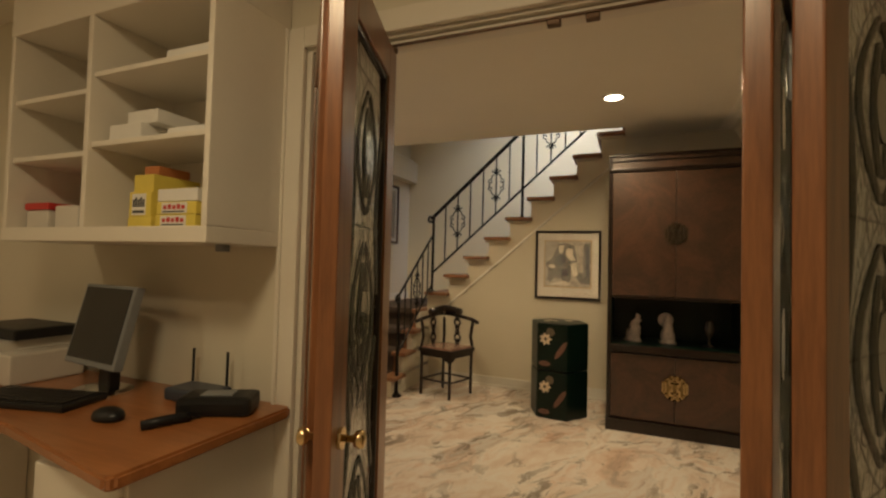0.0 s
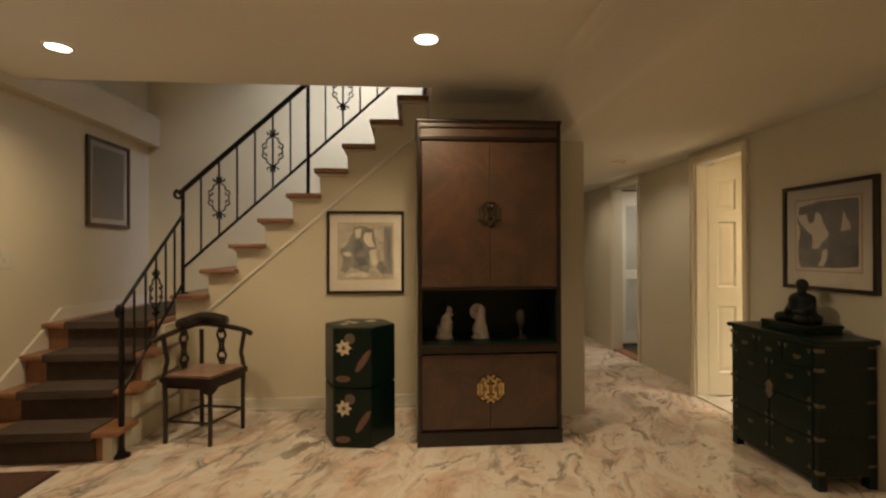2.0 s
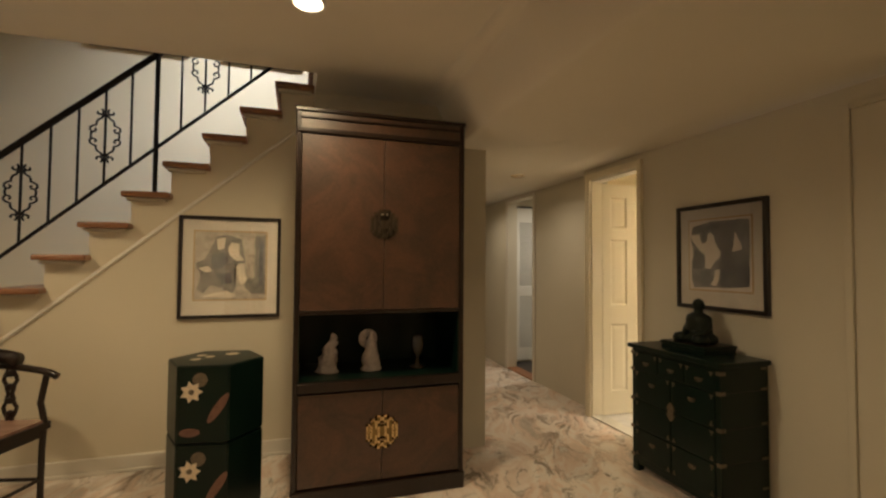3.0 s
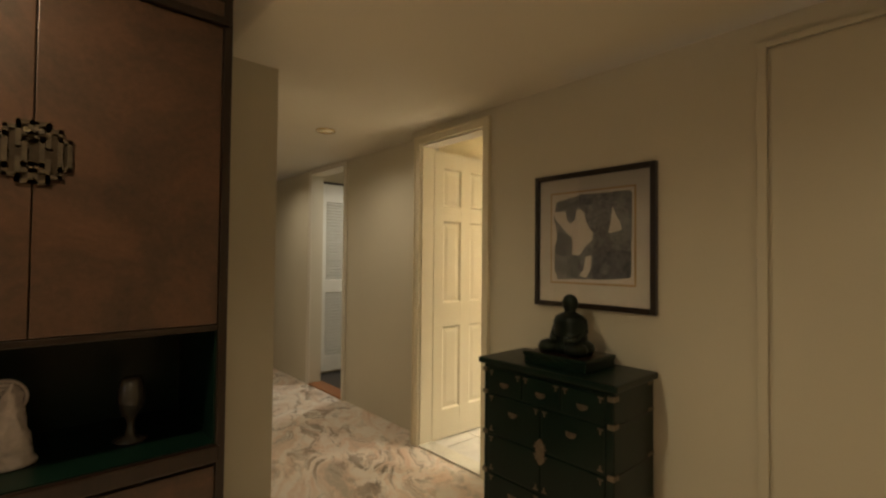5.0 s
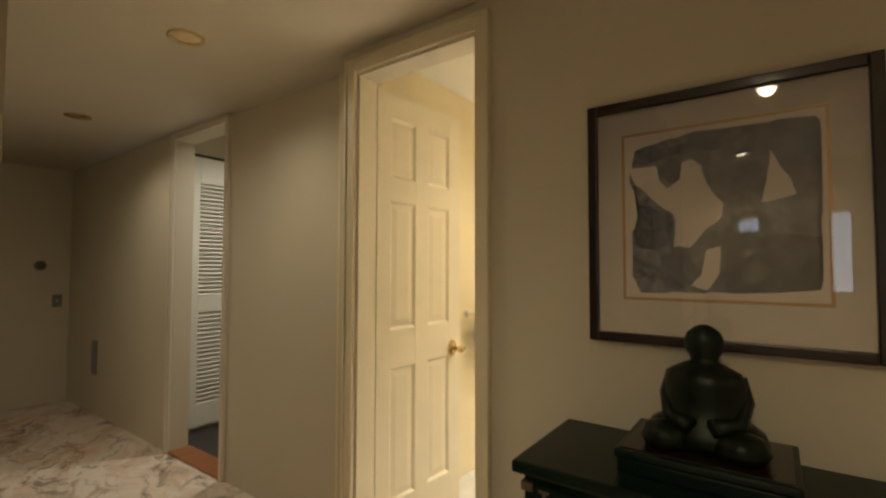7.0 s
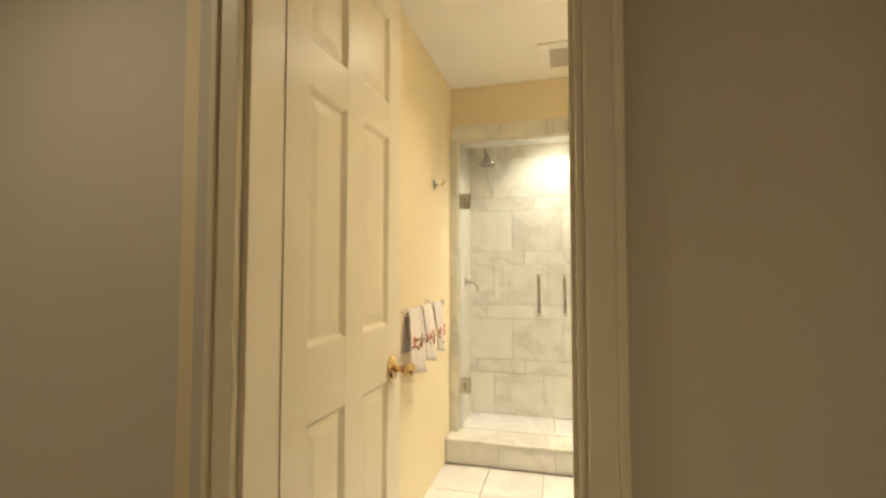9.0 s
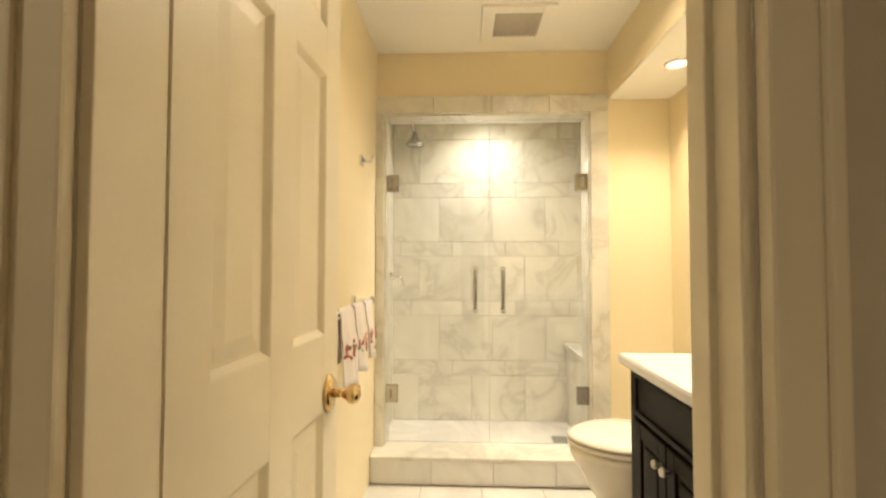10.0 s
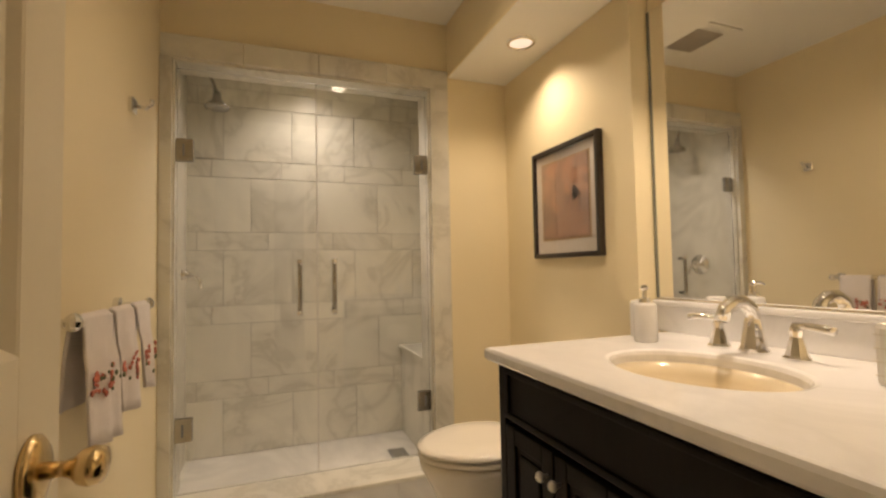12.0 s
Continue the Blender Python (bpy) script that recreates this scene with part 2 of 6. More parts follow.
LEAFG = plain("green_embroidery", (0.20, 0.22, 0.12), 0.9, scale=50, vary=0.3, bump=0.5)
CRYSTAL = plain("carved_pale_quartz", (0.62, 0.54, 0.52), 0.25, scale=30, vary=0.2, bump=0.4, fine=70)
BRONZE = plain("dark_green_bronze", (0.010, 0.016, 0.011), 0.38, 0.4, scale=16, vary=0.35, bump=0.3, fine=60)
PEARL = plain("pale_inlay", (0.72, 0.60, 0.44), 0.35, scale=60, vary=0.15, bump=0.2)
SALMON = plain("salmon_inlay", (0.17, 0.085, 0.06), 0.4, scale=50, vary=0.3)
OLIVE = plain("olive_inlay", (0.13, 0.10, 0.065), 0.4, scale=50, vary=0.3)
LAMPGLOW = glow("lit_bulb", (1.0, 0.82, 0.58), 6.0)
LAMPSOFT = glow("lit_lens", (1.0, 0.88, 0.70), 0.7)
# Glows of two unseen panes, added for reflections in the picture glass.
STRIPGLOW = glow("strip_reflection_glow", (0.80, 0.86, 1.0), 0.15)
GLINTGLOW = glow("blue_glint_glow", (0.66, 0.78, 1.0), 1.6)
YELLOWBOX = plain("yellow_carton", (0.72, 0.58, 0.10), 0.6, scale=8, vary=0.08)
PAPER = plain("white_paper", (0.74, 0.72, 0.68), 0.8, scale=8, vary=0.05)
REDP = plain("red_plastic", (0.5, 0.03, 0.025), 0.4, scale=8, vary=0.1)
INKM = plain("black_print", (0.03, 0.03, 0.03), 0.6)
LOUVREP = plain("white_louvre_paint", (0.80, 0.79, 0.75), 0.45, scale=3, vary=0.04, bump=0.05, fine=120)
DARKFLOOR = plain("dark_closet_floor", (0.05, 0.045, 0.045), 0.5, scale=6, vary=0.2)


def burl():
    m, t, b = nodes_of("burl_door_veneer")
    vec = position(t)
    n = noise_of(t, vec, 2.8, 8, 0.70, 1.6)
    c = ramp(t, n, [(0.32, (0.024, 0.011, 0.0065)), (0.48, (0.050, 0.023, 0.0125)), (0.64, (0.105, 0.044, 0.023))])
    f = noise_of(t, vec, 60.0, 4, 0.7)
    c = mixed(t, 0.3, c, ramp(t, f, [(0.3, (0.028, 0.014, 0.009)), (0.7, (0.11, 0.06, 0.038))]))
    t.links.new(c, b.inputs["Base Color"])
    b.inputs["Roughness"].default_value, b.inputs["Coat Weight"].default_value, b.inputs["Coat Roughness"].default_value = 0.40, 0.45, 0.30
    bumped(t, b, f, 0.05, 0.001)
    return m


BURL = burl()
for m, level in ((LACQUER, 0.22), (VANITY, 0.12), (DARKWOOD, 0.35), (BRONZE, 0.3), (BLACKP, 0.3)):
    m.node_tree.nodes["Principled BSDF"].inputs["Specular IOR Level"].default_value = level
NICKEL = plain("polished_nickel", (0.43, 0.42, 0.405), 0.13, 1.0, scale=20, vary=0.08, bump=0.0)

# ---- mesh helpers ----
origin = {}


def put_mesh(name, bm, material, parent=None, label="", smooth=False):
    me = bpy.data.meshes.new(name)
    base = origin.get(parent, Vector())
    if parent is not None:
        bmesh.ops.translate(bm, verts=bm.verts, vec=-base)
    for f in bm.faces:
        f.smooth = smooth
    bm.to_mesh(me)
    bm.free()
    me.materials.append(material)
    ob = new(name, me)
    if parent is not None:
        ob.parent = parent
        origin[ob] = base
    else:
        origin[ob] = Vector()
    if label:
        ob["label"] = label
    return ob


def part(name, bm, material, parent, label="", smooth=False):
    return put_mesh(name, bm, material, parent, label, smooth)


def thing(name, at, label, category, group="", kind=""):
    ob = new(name)
    ob.location = at
    ob.empty_display_size = 0.1
    origin[ob] = Vector(at)
    return tagged(ob, label, category, group, kind)


def box(x0, x1, y0, y1, z0, z1, bevel=0.0, bm=None, seg=2):
    bm = bm or bmesh.new()
    r = bmesh.ops.create_cube(bm, size=1.0)
    for v in r["verts"]:
        v.co = Vector(((x0 + x1) / 2 + v.co.x * (x1 - x0), (y0 + y1) / 2 + v.co.y * (y1 - y0), (z0 + z1) / 2 + v.co.z * (z1 - z0)))
    if bevel:
        edges = list({e for v in r["verts"] for e in v.link_edges})
        bmesh.ops.bevel(bm, geom=edges, offset=bevel, segments=seg, affect="EDGES", profile=0.6)
    return bm


def rod(p, q, r, bm=None, n=10, r2=None):
    bm = bm or bmesh.new()
    p, q = Vector(p), Vector(q)
    m = Matrix.Translation((p + q) / 2) @ (q - p).to_track_quat("Z", "Y").to_matrix().to_4x4()
    bmesh.ops.create_cone(bm, cap_ends=True, segments=n, radius1=r, radius2=r if r2 is None else r2, depth=(q - p).length, matrix=m)
    return bm


def tube(pts, r, bm=None, n=6, closed=False, flat=1.0):
    """A round bar swept along points."""
    bm = bm or bmesh.new()
    pts = [Vector(p) for p in pts]
    rings, count = [], len(pts)
    up = None
    for i, p in enumerate(pts):
        a = pts[(i - 1) % count] if closed or i else p
        c = pts[(i + 1) % count] if closed or i < count - 1 else p
        d = (c - a).normalized()
        if up is None:
            up = d.orthogonal().normalized()
        up = (up - d * up.dot(d))
        up = up.normalized() if up.length > 1e-5 else d.orthogonal().normalized()
        side = d.cross(up)
        rings.append([bm.verts.new(p + (up * math.cos(k * 2 * math.pi / n) + side * math.sin(k * 2 * math.pi / n) * flat) * r) for k in range(n)])
    for i in range(count if closed else count - 1):
        a, c = rings[i], rings[(i + 1) % count]
        for k in range(n):
            bm.faces.new((a[k], a[(k + 1) % n], c[(k + 1) % n], c[k]))
    if not closed:
        bm.faces.new(rings[0][::-1])
        bm.faces.new(rings[-1])
    bmesh.ops.recalc_face_normals(bm, faces=bm.faces)
    return bm


def lathe(at, profile, bm=None, n=20, sx=1.0, sy=1.0):
    """profile: (radius, height) from the bottom up."""
    bm = bm or bmesh.new()
    at = Vector(at)
    rings = []
    for r, h in profile:
        rings.append([bm.verts.new(at + Vector((r * sx * math.cos(2 * math.pi * k / n), r * sy * math.sin(2 * math.pi * k / n), h))) for k in range(n)])
    for a, c in zip(rings, rings[1:]):
        for k in range(n):
            bm.faces.new((a[k], a[(k + 1) % n], c[(k + 1) % n], c[k]))
    bm.faces.new(rings[0][::-1])
    bm.faces.new(rings[-1])
    bmesh.ops.recalc_face_normals(bm, faces=bm.faces)
    return bm


def slab(outline, z0, z1, bm=None):
    """An upright prism over a plan outline."""
    bm = bm or bmesh.new()
    lo = [bm.verts.new((x, y, z0)) for x, y in outline]
    hi = [bm.verts.new((x, y, z1)) for x, y in outline]
    k = len(lo)
    bm.faces.new(lo[::-1])
    bm.faces.new(hi)
    for i in range(k):
        bm.faces.new((lo[i], lo[(i + 1) % k], hi[(i + 1) % k], hi[i]))
    bmesh.ops.recalc_face_normals(bm, faces=bm.faces)
    return bm


def turned(bm, m):
    bmesh.ops.transform(bm, matrix=m, verts=bm.verts)
    return bm


def arc(cx, cy, r, a0, a1, n=10):
    return [(cx + r * math.cos(radians(a0 + (a1 - a0) * i / n)), cy + r * math.sin(radians(a0 + (a1 - a0) * i / n))) for i in range(n + 1)]


def spiral(cx, cy, r0, r1, a0, a1, n=16):
    return [(cx + (r0 + (r1 - r0) * i / n) * math.cos(radians(a0 + (a1 - a0) * i / n)), cy + (r0 + (r1 - r0) * i / n) * math.sin(radians(a0 + (a1 - a0) * i / n))) for i in range(n + 1)]


def structure(name, bm, material, label, category):
    return tagged(put_mesh(name, bm, material), label, category, kind="structure")


# ---- the large structure ----
# floors
structure("floor_passage", box(1.05, 2.50, 5.9, 8.95, -0.12, 0.0), MARBLE, "polished cream marble passage floor", "floor")
structure("floor", box(-3.05, 2.50, 1.39, 5.9, -0.12, 0.0), MARBLE, "polished pink and cream veined marble hall floor", "floor")
structure("floor_office", box(-3.6, 1.6, -2.2, 1.388, -0.12, -0.001), MARBLE, "polished cream marble floor of the study", "floor")
# ceilings
structure("ceiling", box(-3.1, 0.70, 1.45, 4.14, CEIL, CEIL + 0.25), CEILP, "plain cream painted hall ceiling", "ceiling")
structure("ceiling_recess", box(-0.03, 0.70, 4.14, 4.46, CEIL, CEIL + 0.25), CEILP, "painted ceiling above the tall cabinet", "ceiling")
bm = bmesh.new()
prof = [(0.80 + 0.16 * i / 16, CEIL + (LOW - CEIL) * (3 * (i / 16) ** 2 - 2 * (i / 16) ** 3)) for i in range(17)]
prof = [(0.70, CEIL), (0.78, CEIL)] + prof + [(1.00, LOW), (2.0, LOW), (2.62, LOW), (2.62, CEIL + 0.25), (0.70, CEIL + 0.25)]
ends = [[bm.verts.new((x, y, z)) for x, z in prof] for y in (1.45, 9.0)]
bm.faces.new(ends[0])
bm.faces.new(ends[1][::-1])
for i in range(len(prof)):
    j = (i + 1) % len(prof)
    bm.faces.new((ends[0][i], ends[1][i], ends[1][j], ends[0][j]))
bmesh.ops.recalc_face_normals(bm, faces=bm.faces)
slope = structure("ceiling_low", bm, CEILP, "cream painted passage ceiling sloping down from the hall", "ceiling")
for p in slope.data.polygons:
    p.use_smooth = p.normal.z < -0.3
structure("ceiling_office", box(-3.6, 1.6, -2.2, 1.33, CEIL, CEIL + 0.2), CEILP, "plain cream painted study ceiling", "ceiling")
structure("ceiling_stair", box(-3.2, 1.0, 4.14, 6.0, 5.1, 5.3), CEILP, "high painted ceiling over the stairs", "ceiling")
structure("wall_stair_header", box(-3.1, 0.98, 4.14, 4.26, CEIL + 0.25, 5.1), WALL, "cream painted wall above the hall ceiling edge", "wall")
# hall walls
structure("wall_left", box(-3.05, -2.90, 1.45, 6.0, 0.0, 5.1), WARMWALL, "cream painted wall beside the stairs", "wall")
structure("wall_stair_back", box(-3.05, 1.0, 5.87, 6.0, 0.0, 5.1), YELLOW, "pale yellow wall behind the stairs", "wall")
structure("wall_cabinet", box(-0.03, 1.20, 4.45, 4.74, 0.0, CEIL + 0.25), WALL, "cream painted wall end behind the tall cabinet", "wall")
structure("wall_passage_west", box(1.05, 1.20, 4.74, 9.0, 0.0, CEIL), WALL, "cream painted passage wall", "wall")
structure("wall_stair_end", box(0.9, 1.05, 4.74, 6.0, 0.0, 5.1), WALL, "cream painted wall closing the stairwell", "wall")
structure("wall_passage_end", box(1.05, 2.62, 8.82, 8.95, 0.0, CEIL), WALL, "cream painted end wall of the passage", "wall")

D1R, D1L, D1H = 4.178, 4.770, 2.068   # bath door opening
for x0, x1, y0, y1, z0, z1 in ((2.34, 2.42, 1.45, D1R, 0, CEIL), (2.34, 2.446, D1R, D1L, D1H, CEIL), (2.34, 2.446, D1L, 4.87, 0, CEIL)):
    structure("wall_east", box(x0, x1, y0, y1, z0, z1), WALL, "cream painted hall wall with the bathroom doorway", "wall")
D2R, D2L, D2H = 6.03, 6.683, 2.122      # second doorway
for y0, y1, z0, z1 in ((4.87, D2R, 0, CEIL), (D2R, D2L, D2H, CEIL), (D2L, 8.95, 0, CEIL)):
    structure("wall_passage_east", box(2.47, 2.59, y0, y1, z0, z1), WALL, "cream painted passage wall with a doorway", "wall")

# study wall with the folding-door opening
OX0, OX1, OH = -1.07, 0.66, 2.03
for x0, x1, z0, z1 in ((-3.6, OX0, 0, CEIL + 0.2), (OX1, 2.46, 0, CEIL + 0.2), (OX0, OX1, OH, CEIL + 0.2)):
    structure("wall_office", box(x0, x1, 1.33, 1.45, z0, z1), WALL, "cream painted study wall with a wide opening", "wall")
structure("wall_office_left", box(-3.7, -3.6, -2.3, 1.45, 0, CEIL), WALL, "cream painted study side wall", "wall")
structure("wall_office_back", box(-3.7, 1.7, -2.3, -2.2, 0, CEIL), WALL, "cream painted study back wall", "wall")
structure("wall_office_right", box(1.6, 1.7, -2.2, 1.33, 0, CEIL), WALL, "cream painted study side wall", "wall")
# boxed ledge on the stair's left wall
structure("trim_ledge", box(-2.90, -2.78, 3.2, 5.87, 2.39, 2.68, 0.008), WARMWALL, "boxed painted ledge along the stair wall", "trim")
structure("trim_ledge_top", box(-2.90, -2.84, 3.2, 5.87, 2.68, 2.72, 0.006), TRIM, "thin painted moulding on the ledge", "trim")


def casing(name, x, y0, y1, h, w, label, d=0.018, paint=None):
    paint = paint or TRIM
    g = thing(name, (x, (y0 + y1) / 2, 0), label, "door casing", kind="structure")
    for a, c in ((y0 - w, y0), (y1, y1 + w)):
        bm = box(x - d, x, a, c, 0, h + w, 0.004)
        part("casing_board", bm, paint, g)
        part("casing_bead", box(x - d - 0.007, x - d + 0.001, (a if a < y0 else c) - (0.0 if a < y0 else 0.014), (a if a < y0 else c) + (0.014 if a < y0 else 0.0), 0, h + w, 0.003), paint, g)
    part("casing_head", box(x - d, x, y0, y1, h, h + w, 0.004), paint, g)
    part("casing_bead", box(x - d - 0.007, x - d + 0.001, y0 - w + 0.014, y1 + w - 0.014, h + w - 0.014, h + w, 0.003), paint, g)
    return g


casing("trim_bath_door", 2.34, D1R, D1L, D1H, 0.055, "cream painted moulded casing round the bathroom doorway", paint=DOORP)
casing("trim_passage_door", 2.47, D2R, D2L, D2H, 0.046, "cream painted casing round the passage doorway")
# jamb linings of the bath door
g = thing("trim_bath_jamb", (2.40, 4.48, 0), "cream painted door jamb lining", "door jamb", kind="structure")
for a, c in ((D1R - 0.001, D1R + 0.012), (D1L - 0.012, D1L + 0.001)):
    part("jamb_board", box(2.342, 2.422 if a < 4.5 else 2.448, a, c, 0, D1H, 0.002), DOORP, g)
    if a < 4.5:
        part("door_stop", box(2.38, 2.415, a + 0.003, c + 0.008, 0, D1H - 0.02, 0.002), DOORP, g)
part("jamb_head", box(2.342, 2.448, D1R, D1L, D1H - 0.012, D1H + 0.001, 0.002), TRIM, g)
part("threshold", box(2.335, 2.455, D1R, D1L, 0.0, 0.014, 0.004), WMARBLE, g)

# baseboards
structure("baseboard", box(-1.95, -0.03, 4.715, 4.745, 0, 0.10, 0.006), TRIM, "cream painted moulded baseboard", "baseboard")
structure("baseboard_cap", box(-1.95, -0.03, 4.703, 4.739, 0.0, 0.022, 0.006), TRIM, "thin painted shoe moulding", "baseboard")

# ---- bathroom shell ----
BN, BS, BSM = 4.90, 3.30, 3.215
GX = 4.49
structure("floor_bath", box(2.46, 4.5, 3.1, 4.95, -0.12, -0.006), GROUT, "marble tiled bathroom floor bed", "floor")
structure("ceiling_bath", box(2.46, 4.46, 3.1, 5.0, BCEIL, BCEIL + 0.2), BCEILP, "white painted bathroom ceiling", "ceiling")
structure("ceiling_bath_soffit", box(2.46, 4.46, 3.1, 3.63, 2.028, BCEIL), YELLOW, "boxed soffit above the basin wall", "ceiling")
structure("ceiling_soffit_face", box(2.47, 4.455, 3.2, 3.625, 2.024, 2.03), BCEILP, "white painted underside of the soffit", "ceiling")
structure("wall_bath_north", box(2.46, 4.5, BN, 5.02, 0, BCEIL), YELLOW, "pale yellow bathroom wall", "wall")
structure("wall_bath_south", box(3.55, 4.46, 3.1, BS, 0, 2.03), YELLOW, "pale yellow bathroom wall beside the basin", "wall")
structure("wall_bath_mirror", box(2.46, 3.55, 3.1, BSM, 0, 2.03), YELLOW, "pale yellow wall behind the mirror", "wall")
structure("wall_bath_west", box(2.4205, 2.4598, 3.1, D1R - 0.06, 0, BCEIL), YELLOW, "pale yellow bathroom side of the entrance wall", "wall")
# shower front wall and enclosure
SY0, SY1, SH = 3.73, 4.853, 1.955
structure("wall_shower_front", box(4.46, 4.61, 3.0, SY0, 0, BCEIL), YELLOW, "pale yellow wall beside the shower opening", "wall")
structure("wall_shower_front", box(4.46, 4.61, SY0, 5.0, SH, BCEIL), YELLOW, "pale yellow wall above the shower opening", "wall")
structure("wall_shower_front", box(4.46, 4.61, SY1, 5.0, 0, SH), YELLOW, "narrow yellow wall strip beside the shower", "wall")
structure("wall_shower_back", box(5.112, 5.24, 3.4, 5.0, 0, 2.3), GROUT, "grout bed behind the shower tiles", "wall")
structure("wall_shower_left", box(4.54, 5.24, 4.90, 5.02, 0, 2.3), WMARBLE, "veined white marble shower side wall", "wall")
structure("wall_shower_right", box(4.54, 5.24, 3.40, 3.55, 0, 2.3), WMARBLE, "veined white marble shower side wall", "wall")
structure("ceiling_shower", box(4.54, 5.24, 3.4, 5.0, 2.2, 2.3), BCEILP, "white painted shower ceiling", "ceiling")
structure("floor_shower", box(4.5, 5.112, 3.5, 4.95, 0, 0.065), FMARBLE, "small marble shower floor", "floor")
# closet behind the passage doorway
structure("floor_closet", box(2.59, 3.9, 5.5, 6.985, -0.1, 0.004), DARKFLOOR, "dark closet floor", "floor")
structure("trim_threshold", box(2.455, 2.60, D2R, D2L, 0.0, 0.016, 0.004), DESKWOOD, "orange wood threshold", "threshold")
structure("wall_closet", box(3.9, 4.0, 5.2, 7.5, 0, CEIL), WALL, "pale closet wall", "wall")
structure("wall_closet", box(2.59, 4.0, 6.985, 7.10, 0, CEIL), WALL, "pale closet back wall", "wall")
structure("wall_closet", box(2.59, 4.0, 5.2, 5.3, 0, CEIL), WALL, "pale closet side wall", "wall")
structure("ceiling_closet", box(2.59, 4.0, 5.2, 7.42, CEIL - 0.06, CEIL + 0.1), CEILP, "plain closet ceiling", "ceiling")

# ---- stairs ----
def tread_z(n):
    return 0.955 + (n - 5) * 0.204


def tread_x(n):
    return -0.704 + (n - 10) * 0.2245


stairs = thing("staircase", (-2.0, 4.8, 0), "cream staircase with oak tread ends and brown carpet", "staircase")
outline = [(-2.06, 0.0)]
for n in range(5, 17):
    outline += [(tread_x(n) - 0.2245 - (0.03 if n == 5 else 0), tread_z(n) - 0.036), (tread_x(n), tread_z(n) - 0.036)]
outline += [(tread_x(16), 0.0)]
bm = bmesh.new()
lo = [bm.verts.new((x, 4.745, z)) for x, z in outline]
hi = [bm.verts.new((x, 5.868, z)) for x, z in outline]
bm.faces.new(lo)
bm.faces.new(hi[::-1])
for i in range(len(lo)):
    j = (i + 1) % len(lo)
    bm.faces.new((lo[j], lo[i], hi[i], hi[j]))
bmesh.ops.recalc_face_normals(bm, faces=bm.faces)
part("stair_body", bm, WARMWALL, stairs, "cream painted stair side and risers")
for n in range(5, 17):
    x1 = tread_x(n) + 0.012
    part("tread", box(x1 - 0.275, x1, 4.66, 5.86, tread_z(n) - 0.036, tread_z(n), 0.012), TREADWOOD, stairs)
    part("tread_moulding", box(x1 - 0.255, x1 - 0.03, 4.70, 4.745, tread_z(n) - 0.056, tread_z(n) - 0.037, 0.006), WALL, stairs)
# raking moulding below the treads
a, c = Vector((-1.94, 4.744, 0.725)), Vector((-0.05, 4.744, 2.35))
part("raking_moulding", tube([a, c], 0.016, n=8, flat=0.6), TRIM, stairs)
LOW_Y = (3.835, 4.045, 4.255, 4.46)
for k, y in enumerate(LOW_Y):
    z = 0.194 * (k + 1)
    y1 = LOW_Y[k + 1] + 0.03 if k < 3 else 5.868
    part("step_body", box(-2.895, -2.10, y + 0.05, y1 + (0 if k == 3 else 0.04), 0.0 if k == 0 else z - 0.20, z - 0.034), TREADWOOD, stairs)
    part("tread", box(-2.895, -1.985 if k < 3 else -2.075, y, y1, z - 0.036, z, 0.012), TREADWOOD, stairs)
    bm = box(-2.73, -2.14, y - 0.010, y1 - 0.002, z - 0.002, z + 0.012, 0.006)
    box(-2.73, -2.14, y - 0.010, y + 0.012, z - 0.045, z + 0.006, 0.006, bm)
    box(-2.73, -2.14, y + 0.034, y + 0.056, z - 0.19, z - 0.03, 0.004, bm)
    part("carpet_runner", bm, CARPET, stairs, "worn brown carpet runner")
    part("side_panel", box(-2.10, -2.045, y + 0.05, 4.745, 0.0 if k == 0 else z - 0.20, z - 0.036), WALL, stairs, "cream painted side of the lower steps")
bm = bmesh.new()
pts = [(3.72, 0.0), (3.72, 0.145), (4.64, 0.865), (5.868, 0.865), (5.868, 0.70), (4.75, 0.70), (3.86, 0.0)]
f = [bm.verts.new((-2.897, y, z)) for y, z in pts]
h = [bm.verts.new((-2.877, y, z)) for y, z in pts]
bm.faces.new(f[::-1])
bm.faces.new(h)
for i in range(len(pts)):
    j = (i + 1) % len(pts)
    bm.faces.new((f[i], f[j], h[j], h[i]))
bmesh.ops.recalc_face_normals(bm, faces=bm.faces)
part("skirting", bm, TRIM, stairs, "cream painted stair skirting board")


